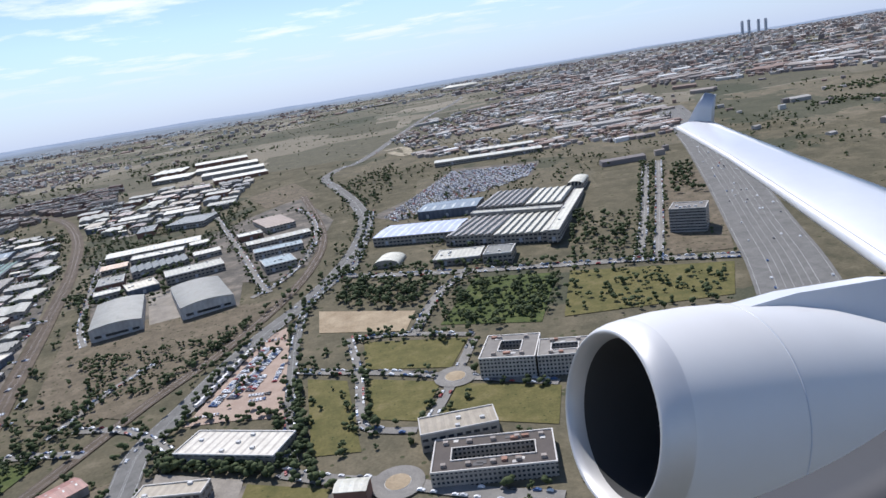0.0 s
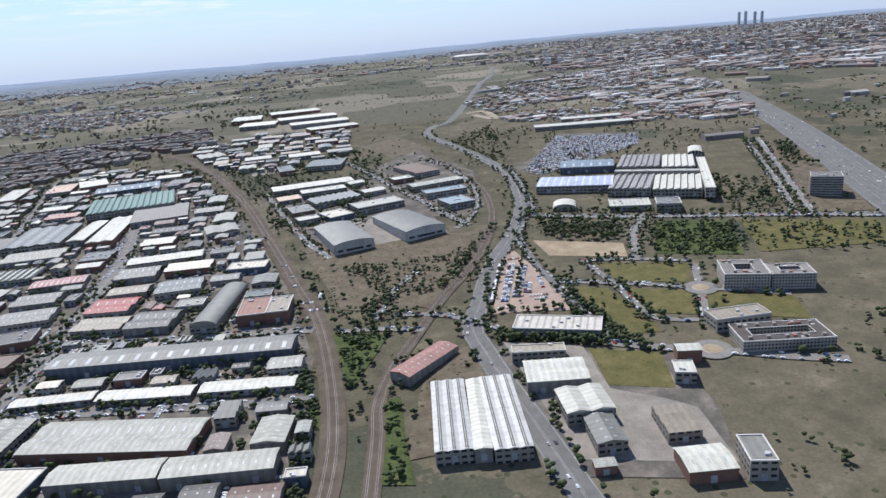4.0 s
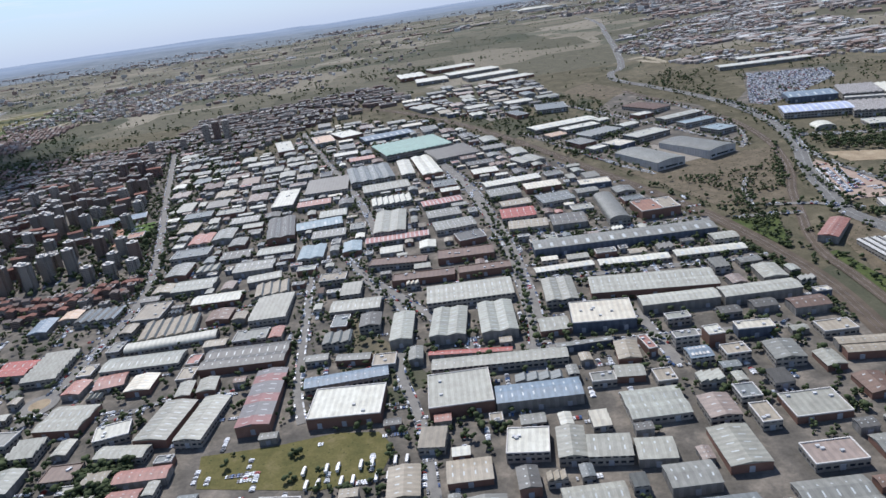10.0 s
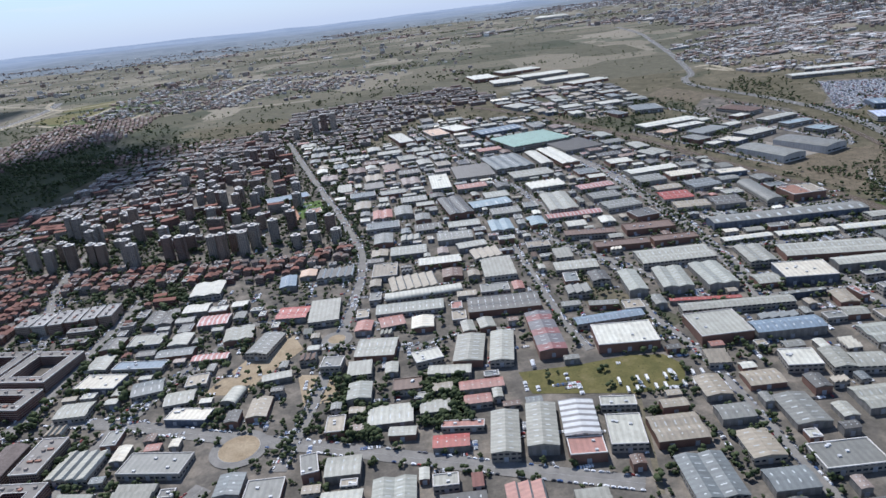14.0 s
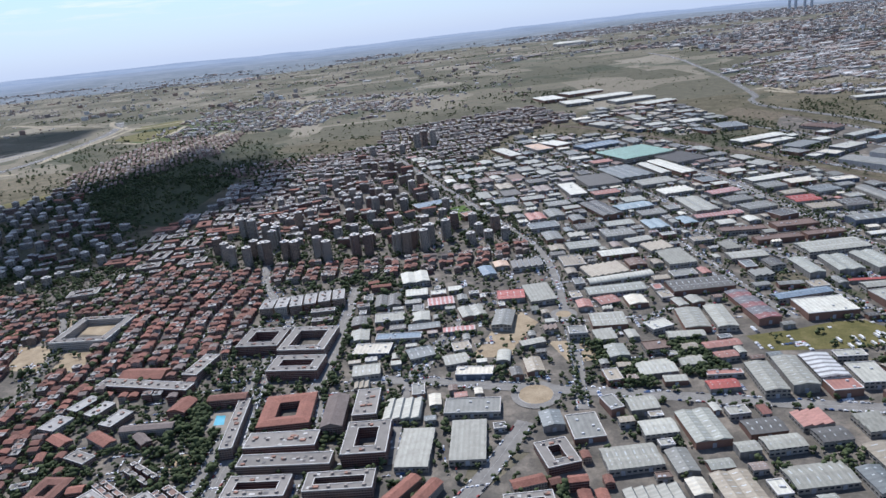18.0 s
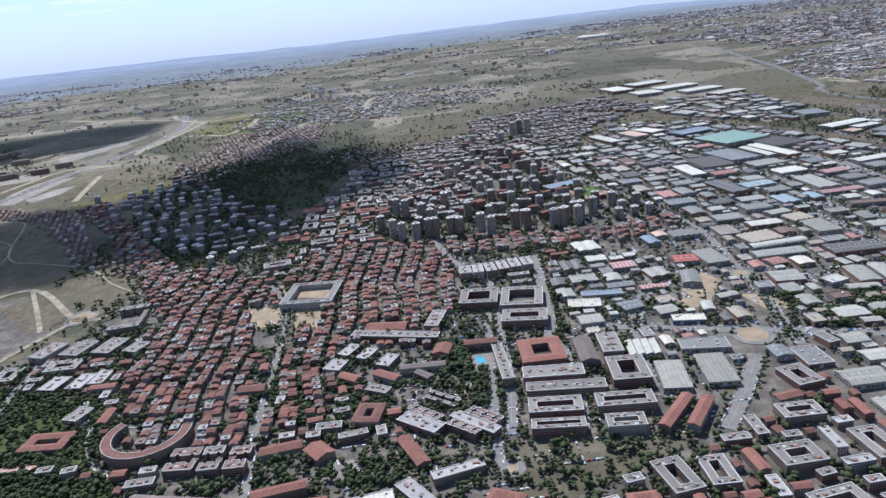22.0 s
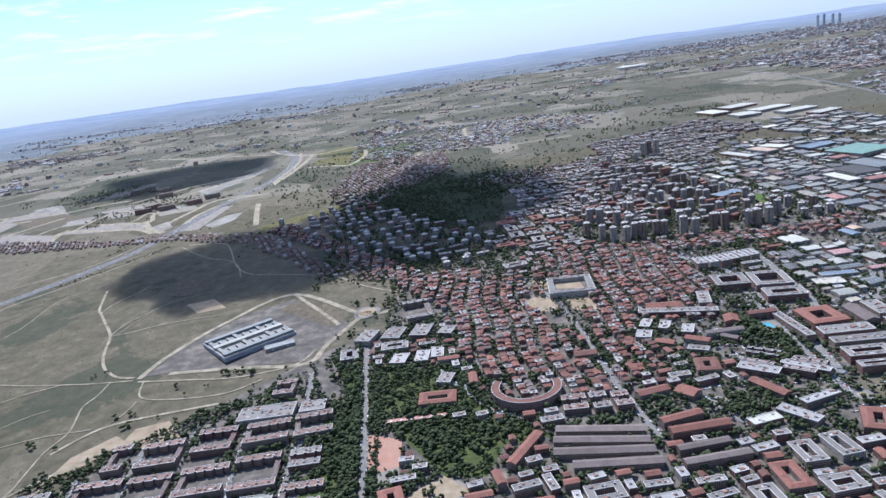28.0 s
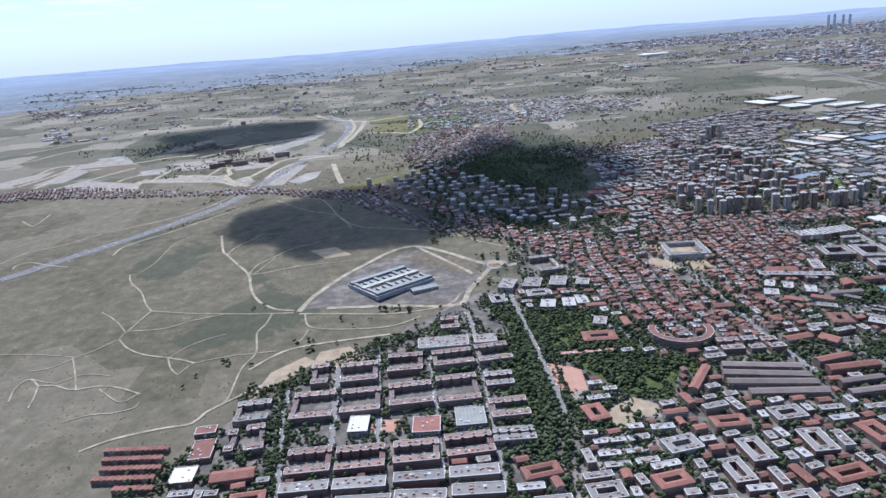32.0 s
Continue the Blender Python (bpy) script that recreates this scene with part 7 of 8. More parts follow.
SUBURB = []
fill_ind([(-407, 160), (-439, 451), (-488, 614), (-580, 851), (-705, 1134), (-873, 1428), (-1172, 1556), (-1239, 1356), (-1330, 1241), (-1396, 1097), (-840, 196)])
fill_ind([(-1571, 1496), (-1413, 953), (-1284, 559), (-1276, 467), (-1274, 336), (-1285, 235), (-1313, -6), (-1273, 24), (-1116, -29), (-964, -78), (-932, 143), (-967, 396), (-1082, 981)])
fill_ind([(-1295, 251), (-1359, 295), (-1535, 403), (-1511, 315), (-1576, 209), (-1618, 140), (-1419, 76), (-1354, 65)])
fill_ind([(-1597, 107), (-1414, 65), (-1272, 19), (-1116, -34), (-974, -79), (-979, -108), (-1508, -32)])
fill_ind([(-1607, 146), (-1612, 391), (-1438, 391), (-1351, 271), (-1413, 15), (-1445, -95), (-1550, -76), (-1603, 98)])
fill_ind([(-875, 1507), (-935, 1723), (-810, 1884), (-546, 1835), (-495, 1469), (-681, 1347)])
fill_farind([(-192, 2136), (-72, 2529), (248, 2829), (625, 2977), (611, 1962), (462, 1428), (241, 1505), (-62, 1663)])
fill_cars([(-134, 1137), (-11, 1444), (161, 1381), (130, 1275), (-17, 1157), (-111, 1085)])
fill_old([(-2062, 167), (-2183, 358), (-2094, 615), (-1977, 626), (-1812, 575), (-1799, 444), (-1786, 280), (-1830, 197), (-1839, 119)])
fill_old([(-1510, 502), (-1480, 526), (-1280, 583), (-1270, 520), (-1453, 456)])
fill_old([(-1802, 498), (-1815, 592), (-1579, 564), (-1309, 524), (-1318, 480), (-1580, 474)])
fill_old([(-2370, 267), (-2334, 457), (-2174, 526), (-2150, 204), (-2096, -113), (-2222, -98), (-2320, 65)])
fill_old([(-2087, 23), (-2109, 152), (-1993, 159), (-1991, -1), (-2038, -62), (-2077, -80)])
fill_old([(-2004, 250), (-2009, 500), (-1972, 590), (-1801, 474), (-1852, 204)])
fill_old([(-2492, 595), (-2737, 1000), (-2961, 1308), (-2861, 1326), (-2584, 871), (-2389, 592), (-2271, 582), (-2225, 481), (-2346, 322)])
fill_row([(-3249, -330), (-3263, -232), (-3161, -235), (-3146, -359)])
fill_blocks([(-2315, 309), (-2242, 464), (-2106, 650), (-2009, 758), (-1916, 623), (-2148, 371)])
fill_blocks([(-1721, 381), (-1582, 452), (-1513, 331), (-1576, 209), (-1609, 193)])
fill_blocks([(-2134, -74), (-2285, 167), (-2055, 150), (-1880, -78), (-1881, -115)])
fill_blocks([(-2194, 732), (-2117, 1048), (-1926, 1078), (-2031, 604)])
fill_towers([(-1970, 823), (-1821, 1433), (-1529, 1365), (-1314, 750), (-1292, 551), (-1578, 614)])
fill_towers([(-2855, 1286), (-2680, 1639), (-2373, 1091), (-2170, 915), (-2179, 725), (-2299, 603), (-2480, 731)])
fill_towers([(-1932, 736), (-2130, 1071), (-1908, 1204), (-1675, 1565), (-1558, 1434), (-1461, 1059), (-1435, 688), (-1561, 647)])
fill_blocks([(-2076, 1338), (-1676, 1678), (-1553, 1350), (-1766, 724), (-1979, 841)])
fill_suburb([(-2786, 1757), (-2679, 2329), (-2251, 2312), (-2261, 1893), (-2619, 1405)])
fill_suburb([(-2256, 1522), (-2099, 1643), (-1603, 1638), (-1555, 1501), (-1821, 1378)])
fill_blocks([(-1651, 1510), (-1633, 1930), (-1038, 2120), (-926, 1761), (-1193, 1613), (-1360, 1298)])
fill_blocks([(-3116, -376), (-3067, -347), (-2880, -364), (-2617, -342), (-2556, -416), (-2581, -530), (-3090, -456)])
fill_blocks([(-2586, 186), (-2447, 270), (-2353, 209), (-2255, 77), (-2201, -164), (-2410, -107)])
fill_ind([(-246, 427), (-171, 399), (-159, 316), (-101, 298), (-114, 225), (-224, 244)])
fill_suburb([(-4807, 1797), (-4436, 1825), (-4171, 1780), (-3599, 1502), (-3370, 1473), (-2995, 1293), (-2883, 1195), (-2701, 829), (-2389, 590), (-2399, 525), (-2701, 732), (-2980, 1161), (-3302, 1365), (-3818, 1493), (-4342, 1650), (-4694, 1626)])
fill_ind([(-1310, -60), (-960, -120), (-930, 100), (-840, 190), (-410, 150), (-380, -120), (-600, -350), (-1250, -400)])
fill_blocks([(-1480, -190), (-1330, -60), (-1250, -400), (-1700, -600), (-2600, -700), (-2560, -540), (-2400, -30), (-2260, -200), (-1750, -290)])


def boxes(name, spots, mat, label, category, pitched=0.0):
    """Many far buildings in one mesh, each a body under a low roof."""
    v, f = [], []
    for x, y, w, d, h, ang in spots:
        ca, sa = math.cos(radians(ang)), math.sin(radians(ang))
        k = len(v)
        for z in (-2.0, h):
            for i, j in ((-1, -1), (1, -1), (1, 1), (-1, 1)):
                v.append(P(x + ca * i * w / 2 - sa * j * d / 2, y + sa * i * w / 2 + ca * j * d / 2, z))
        for i in (-1, 1):
            v.append(P(x + ca * i * w / 2, y + sa * i * w / 2, h + pitched * d))
        f += [(k, k + 1, k + 5, k + 4), (k + 2, k + 3, k + 7, k + 6), (k + 1, k + 2, k + 6, k + 9, k + 5), (k + 3, k, k + 4, k + 8, k + 7),
              (k + 4, k + 5, k + 9, k + 8), (k + 6, k + 7, k + 8, k + 9)]
    tagged(new(name, mesh(name, v, f, mat)), label, category, kind="stuff")


JOIN[0] = "apartment_blocks"
for i, (x, y) in enumerate([(-3640, 1951), (-3616, 2010), (-3536, 1954), (-3502, 1974), (-3643, 2263), (-3700, 2407), (-3360, 2070), (-3322, 2092), (-3420, 1986), (-3869, 2491), (-3830, 2537), (-3383, 2018), (-3464, 1981)]):
    slab("redroof_grey" if i % 3 else "pale", x, y, 70, 16, 20 + 25 * (i % 2), 20)
JOIN[0] = None

flush("warehouses", "low industrial sheds and works of many roof colours", "warehouses")
flush("town_houses", "old town of small red-tiled houses along narrow streets", "houses")
flush("apartment_blocks", "apartment blocks and slabs of brick and pale render", "buildings")
M_SUBURB = island_paint("suburb_brick", [(0.0, (0.225, 0.155, 0.125)), (0.4, (0.18, 0.125, 0.105)), (0.65, (0.28, 0.215, 0.175)), (0.85, (0.4, 0.36, 0.32))], 0.9)
boxes("suburb_houses", SUBURB, M_SUBURB, "rows of small brown-red suburban houses", "houses", 0.25)
boxes("far_works", FAR, M_TOWN, "distant low industrial sheds in rows", "warehouses", 0.06)


def far_towns():
    """Towns of the plain: loose quarters of small houses, a few long sheds and blocks of flats."""
    rng = random.Random(12)
    spots = []
    while len(spots) < 30000:
        u = rng.random() ** 1.25
        y = 1200 + 11500 * u
        x = -1000 + rng.uniform(-1, 1) * (2900 + 6400 * u)
        near = math.hypot(x + 1200, y)
        if near < 1700 or (y < 2300 and x < 300 and x > -2900) or (-900 < x < 150 and y < 4600) or (x < -2750 and y < 3300 and x > -5200):
            continue
        thick = noise.noise((x / 1500, y / 1100, 9.0)) + 0.55 * noise.noise((x / 360, y / 260, 3.0)) + max(-0.25, min(0.4, (x - 400) / 3000))
        if thick < 0.16 and rng.random() > 0.035 or clash(x, y, 30, 30, 0, 0):
            continue
        big = rng.random()
        if big < 0.07 and (near > 4600 or x > 300):
            w, d, h = rng.uniform(36, 95), rng.uniform(22, 45), rng.uniform(7, 11)
        elif big < 0.16 and near > 3800:
            w, d, h = rng.uniform(14, 44), rng.uniform(12, 15), rng.choice([15, 18, 24])
        else:
            w, d, h = rng.uniform(9, 19), rng.uniform(8, 13), rng.choice([4, 6, 7, 9])
        spots.append((x, y, w, d, h, 20 * round(3 * noise.noise((x / 800, y / 800, 1.0)))))
    boxes("distant_town", spots, M_TOWN, "distant towns and sheds scattered over the plain", "town", 0.08)


far_towns()


# ---- trees ----
def blob(rng, r, cx, cy, cz):
    """A ragged clump of leaves: a small twisted solid."""
    g = (1 + 5 ** 0.5) / 2
    raw = [(-1, g, 0), (1, g, 0), (-1, -g, 0), (1, -g, 0), (0, -1, g), (0, 1, g), (0, -1, -g), (0, 1, -g), (g, 0, -1), (g, 0, 1), (-g, 0, -1), (-g, 0, 1)]
    tri = [(0, 11, 5), (0, 5, 1), (0, 1, 7), (0, 7, 10), (0, 10, 11), (1, 5, 9), (5, 11, 4), (11, 10, 2), (10, 7, 6), (7, 1, 8),
           (3, 9, 4), (3, 4, 2), (3, 2, 6), (3, 6, 8), (3, 8, 9), (4, 9, 5), (2, 4, 11), (6, 2, 10), (8, 6, 7), (9, 8, 1)]
    q = Euler((rng.uniform(0, 6), rng.uniform(0, 6), rng.uniform(0, 6))).to_matrix()
    v = []
    for p in raw:
        w = q @ Vector(p).normalized() * r * rng.uniform(0.6, 1.25)
        v.append((cx + w.x, cy + w.y, cz + w.z * 0.8))
    return v, tri


def crown(rng, size, count, fat=1.0):
    v, f = [], []
    for _ in range(count):
        a, rr, z = rng.uniform(0, 6.283), size * 0.42 * math.sqrt(rng.random()), size * rng.uniform(0.32, 0.95)
        rr *= 1.1 - abs(z / size - 0.6)
        bv, bf = blob(rng, size * rng.uniform(0.13, 0.24) * fat, rr * math.cos(a), rr * math.sin(a), z)
        k = len(v)
        v += bv
        f += [tuple(i + k for i in t) for t in bf]
    return np.array(v), np.array(f)


tree_rng = random.Random(21)
CROWNS = [crown(tree_rng, 1.0, 13) for _ in range(5)]
SMALL = [crown(tree_rng, 1.0, 5, 1.45) for _ in range(6)]
LEAN_CROWNS = [crown(tree_rng, 1.0, 3, 1.6) for _ in range(6)]
TREE_THINGS = []
MASS_V, MASS_F = [], []
MASS_N = [0]


def trunk_mesh():
    v, f = [], []

    def limb(a, b, r0, r1):
        a, b = Vector(a), Vector(b)
        t = (b - a).normalized()
        s = t.orthogonal().normalized()
        u = t.cross(s)
        k = len(v)
        for c, r in ((a, r0), (b, r1)):
            for i in range(6):
                w = c + (s * math.cos(i * math.pi / 3) + u * math.sin(i * math.pi / 3)) * r
                v.append(tuple(w))
        for i in range(6):
            j = (i + 1) % 6
            f.append((k + i, k + j, k + 6 + j, k + 6 + i))
    limb((0, 0, -0.08), (0, 0, 0.42), 0.045, 0.028)
    for q in ((0.2, 0.08, 0.68), (-0.18, 0.12, 0.7), (0.02, -0.2, 0.72), (0.0, 0.03, 0.85)):
        limb((0, 0, 0.38), q, 0.022, 0.008)
    return mesh("trunk", v, f, M_BARK)


TRUNK = trunk_mesh()
CROWN_MESHES = [mesh("crown", [tuple(p) for p in c[0]], [tuple(int(i) for i in t) for t in c[1]], M_LEAF) for c in CROWNS]


def tree(x, y, size, rng, street=False):
    """One tree: nearest ones are things of their own, the rest join the mass."""
    if clash(x, y, 2, 2, 0, 0.3, not street):
        return
    if len(TREE_THINGS) < 300 and rng.random() < 0.55:
        e = new("tree")
        e.matrix_world = Matrix.Translation(P(x, y)) @ Matrix.Rotation(rng.uniform(0, 6), 4, "Z") @ Matrix.Scale(size * S, 4)
        tagged(e, "broad-leaved street tree with a ragged dark-green crown", "tree", "trees")
        for nm, me in (("trunk", TRUNK), ("crown", rng.choice(CROWN_MESHES))):
            o = new(nm, me)
            o.parent = e
        TREE_THINGS.append(e)
        return
    cv, cf = rng.choice(SMALL if y < 120 or 300 < y < 520 and x > -700 else LEAN_CROWNS)
    a = rng.uniform(0, 6.28)
    rot = np.array([[math.cos(a), -math.sin(a), 0], [math.sin(a), math.cos(a), 0], [0, 0, 1]])
    b = np.array(P(x, y, -0.12 * size))
    MASS_V.append((cv @ rot.T) * size * S * 1.1 + b)
    MASS_F.append(cf + MASS_N[0])
    MASS_N[0] += len(cv)


def grove(n, size, poly):
    rng = random.Random(int(poly[0][0]) + int(poly[0][1]))
    xs, ys = [p[0] for p in poly], [p[1] for p in poly]
    area = (max(xs) - min(xs)) * (max(ys) - min(ys))
    made = tries = 0
    while made < n * 1.9 and tries < n * 12:
        tries += 1
        x, y = rng.uniform(min(xs), max(xs)), rng.uniform(min(ys), max(ys))
        if inside(x, y, poly):
            tree(x, y, size * rng.uniform(0.6, 1.35), rng)
            made += 1


def tree_row(gap, size, pts):
    rng = random.Random(int(pts[0][0]))
    for p in smooth_line(pts, gap):
        tree(p.x + rng.uniform(-2, 2), p.y + rng.uniform(-2, 2), size * rng.uniform(0.7, 1.3), rng, True)


grove(90, 7, [(-15, 754), (101, 727), (60, 601), (-36, 639)])
grove(60, 9, [(-160, 823), (-38, 765), (-69, 699), (-155, 735)])
grove(55, 6, [(-284, 685), (-245, 783), (-217, 719), (-260, 578), (-323, 587)])
grove(6, 6, [(-156, 545), (-115, 532), (-96, 429), (-134, 435)])
grove(60, 6, [(-421, 551), (-360, 613), (-355, 502), (-404, 424), (-436, 278), (-416, 212)])
grove(40, 5, [(-434, 430), (-424, 294), (-404, 204), (-429, 207)])
grove(50, 8, [(-1183, 108), (-1128, 118), (-1118, 31), (-1170, 41)])
grove(36, 7, [(-1279, 149), (-1241, 152), (-1216, 16), (-1239, 20)])
grove(60, 8, [(-1668, 1199), (-1488, 1118), (-1362, 753), (-1464, 758)])
grove(90, 8, [(-1893, 672), (-1657, 626), (-1483, 505), (-1583, 415), (-1744, 420)])
grove(300, 10, [(-2707, 1433), (-2398, 1973), (-2258, 1747), (-2086, 1418), (-2152, 988), (-2373, 1098)])
grove(60, 8, [(-1666, 82), (-1645, 155), (-1638, 398), (-1612, 391), (-1624, 150), (-1642, 77)])
grove(40, 8, [(-1788, -10), (-1808, 175), (-1722, 173), (-1714, 92), (-1761, 88), (-1743, -72)])
grove(50, 8, [(-2167, -59), (-2050, 136), (-2010, 88), (-1990, -59), (-2071, -54)])
grove(60, 8, [(-1974, -151), (-1869, -127), (-1890, -192), (-1934, -234), (-1961, -208)])
grove(90, 8, [(-2492, -52), (-2314, -52), (-2204, -169), (-2342, -183), (-2453, -130)])
grove(60, 8, [(-2384, 81), (-2382, 187), (-2325, 66), (-2305, -80), (-2331, -49)])
grove(80, 8, [(-2598, 190), (-2447, 242), (-2427, -33), (-2513, -79), (-2536, -245), (-2553, -241)])
grove(50, 8, [(-2780, 3), (-2710, 110), (-2634, 201), (-2471, 251), (-2626, 140), (-2741, -34)])
grove(60, 8, [(-3017, -213), (-2989, -95), (-2954, -255), (-2965, -399), (-2989, -395)])
grove(90, 8, [(-2585, 43), (-2481, 98), (-2563, -450), (-2616, -442), (-2595, -189)])
grove(200, 9, [(-3216, 2118), (-2832, 2831), (-2342, 2736), (-2514, 1865), (-2778, 1507)])
grove(120, 8, [(-2550, 2036), (-1861, 1827), (-1573, 1583), (-1741, 1284), (-2259, 1463)])
tree_row(10, 8, [(-730, 242), (-731, 432), (-736, 518), (-759, 691)])
tree_row(14, 6, [(-118, 628), (-14, 597)])
tree_row(14, 6, [(-161, 574), (-35, 528)])
tree_row(12, 6, [(-105, 547), (-95, 479)])
tree_row(12, 7, [(-175, 874), (163, 749)])
tree_row(12, 6, [(-61, 642), (-4, 785)])
tree_row(12, 6, [(183, 734), (330, 1215)])
tree_row(12, 7, [(-174, 551), (-143, 421)])
tree_row(12, 7, [(-222, 556), (-185, 757)])
tree_row(10, 7, [(-1313, 9), (-1282, 221)])
tree_row(10, 7, [(-3298, 1278), (-3562, 994)])
tree_row(9, 7, [(-2967, -387), (-2996, -112)])
tree_row(9, 7, [(-2832, 23), (-2823, -145)])
tree_row(9, 7, [(-1802, 498), (-1732, 111)])
tree_row(10, 7, [(-2103, 191), (-2117, 334)])
grove(120, 5, [(-442, 699), (-320, 698), (-236, 743), (-297, 590), (-375, 582)])
grove(60, 7, [(152, 963), (231, 926), (178, 758), (119, 790)])
grove(40, 8, [(368, 1178), (411, 1136), (352, 959), (303, 979)])
grove(50, 6, [(103, 736), (265, 672), (227, 579), (80, 613)])
grove(70, 7, [(-263, 1503), (-147, 1682), (-134, 1291), (-167, 1179)])
grove(260, 9, [(-2592, 836), (-2117, 687), (-2063, 417), (-2273, 338)])
grove(160, 9, [(-2603, 134), (-2392, 190), (-2325, 35), (-2297, -151), (-2436, -165)])
grove(120, 9, [(-2516, 106), (-2481, 98), (-2556, -451), (-2609, -443)])
grove(120, 9, [(-2586, 186), (-2546, 277), (-2503, -252), (-2544, -243)])
grove(90, 9, [(-1839, 136), (-1730, 104), (-1759, -73), (-1826, -42)])
grove(80, 9, [(-1810, 98), (-1744, 84), (-1731, -104), (-1771, -97)])
grove(90, 9, [(-1186, 130), (-1123, 128), (-1118, 23), (-1174, 33)])
grove(60, 9, [(-1296, 163), (-1234, 151), (-1213, 0), (-1241, 4)])
grove(120, 8, [(-1398, 766), (-1325, 878), (-1249, 502), (-1304, 496)])
grove(90, 9, [(-2489, -74), (-2262, -128), (-2293, -172), (-2330, -248), (-2391, -235), (-2456, -116)])
grove(70, 8, [(-2585, 148), (-2370, 89), (-2338, 1), (-2289, -102), (-2500, -37), (-2545, 21)])
grove(60, 8, [(-2404, 296), (-2368, 284), (-2319, -4), (-2256, -103), (-2289, -102), (-2355, 22)])
grove(60, 8, [(-2017, 75), (-1905, -32), (-1919, -94), (-1991, -8), (-2079, 35)])
grove(40, 9, [(-2153, 192), (-2040, 145), (-2076, 72), (-2134, 109)])
tree_row(8, 8, [(-2604, -25), (-2629, -451)])
tree_row(8, 8, [(-2505, 1), (-2497, -189), (-2548, -452)])
tree_row(8, 8, [(-2538, 8), (-2534, -200), (-2571, -449)])
tree_row(6, 8, [(-3073, -113), (-3021, -89), (-2958, -51), (-2882, 10), (-2793, 63)])
tree_row(7, 7, [(-3000, -93), (-2901, -30), (-2770, 58), (-2696, 120)])
tree_row(8, 7, [(-2867, -15), (-2851, -140)])
tree_row(8, 7, [(-2721, 48), (-2720, -146)])
tree_row(4, 8, [(-249, 452), (-205, 439), (-160, 424)])
tree_row(4, 7, [(-254, 461), (-207, 446), (-170, 433)])
tree_row(6, 6, [(-247, 518), (-209, 512), (-180, 510)])
tree_row(5, 7, [(-173, 502), (-156, 431)])
tree_row(9, 7, [(-258, 510), (-258, 549), (-252, 621), (-243, 669)])
tree_row(5, 8, [(-165, 548), (-145, 463), (-124, 404)])
tree_row(14, 8, [(-288, 627), (-266, 707), (-223, 811)])
grove(14, 6, [(-425, 500), (-365, 488), (-392, 387), (-399, 389)])
grove(16, 6, [(-367, 358), (-351, 363), (-337, 250), (-364, 252)])
grove(10, 6, [(-447, 444), (-411, 330), (-421, 332), (-454, 433)])
tree_row(8, 6, [(-356, 427), (-332, 435), (-322, 460)])
tree_row(7, 7, [(-353, 397), (-331, 417)])


BARE = [(-3355, -288), (-3194, -190), (-3080, -102), (-2962, -22), (-2805, 73), (-2720, 153), (-2872, 224), (-3039, 305), (-3207, 591), (-3497, 813), (-3980, 755), (-3935, 312)]
PRECINCT = [(-3040, 240), (-2960, 225), (-2640, 190), (-2540, 380), (-2730, 620), (-2860, 560), (-2990, 410)]


def kerb_trees():
    rng = random.Random(91)
    for line, width in KERBS:
        for i in range(len(line) - 1):
            t = (line[i + 1] - line[i]).normalized()
            nrm = Vector((-t.y, t.x))
            for side in (-1, 1):
                if line[i].y < 1700 and rng.random() < (0.62 if width < 20 else 0.5):
                    q = line[i] + t * rng.uniform(-3, 3) + nrm * side * (width / 2 + rng.uniform(0.5, 3.0))
                    tree(q.x, q.y, rng.uniform(5, 9), rng, True)


def scatter(n, box, size, rule, seed, lanes=True):
    rng = random.Random(seed)
    for _ in range(n):
        x, y = rng.uniform(box[0], box[2]), rng.uniform(box[1], box[3])
        if noise.noise((x / 160, y / 160, seed)) + 0.4 * noise.noise((x / 40, y / 40, seed)) > rule:
            k = size * rng.uniform(0.5, 1.4)
            if (inside(x, y, BARE) or inside(x, y, PRECINCT)) and rng.random() < 0.94:
                continue
            if not clash(x, y, 3, 3, 0, 0.8, lanes) and (rng.random() < 0.12 or not in_open(x, y, 1, 1)):
                tree(x, y, k, rng)


TINY = [crown(tree_rng, 1.0, 2, 1.6) for _ in range(6)]


def far_clump(x, y, k, rng):
    cv, cf = rng.choice(TINY)
    MASS_V.append(cv * k * S + np.array(P(x, y, -0.3 * k)))
    MASS_F.append(cf + MASS_N[0])
    MASS_N[0] += len(cv)


def far_woods(n):
    """Hedges along field edges, woods and garden trees of the plain, as low clumps."""
    rng = random.Random(31)
    made = 0
    while made < n:
        u = rng.random() ** 1.3
        y = 1300 + 8000 * u
        x = -1000 + rng.uniform(-1, 1) * (2700 + 5200 * u)
        hedge = abs(noise.noise((x / 520, y / 300, 6.1))) < 0.022 and noise.noise((x / 900, y / 900, 1.1)) > -0.1
        wood = noise.noise((x / 900, y / 600, 3.3)) + 0.4 * noise.noise((x / 150, y / 110, 2.1)) > 0.47
        lone = rng.random() < (0.03 if x < -2500 else 0.05)
        if not (hedge or wood or lone) or clash(x, y, 4, 4, 0, 1):
            continue
        made += 1
        far_clump(x, y, rng.uniform(8, 13) if wood else rng.uniform(5, 9), rng)


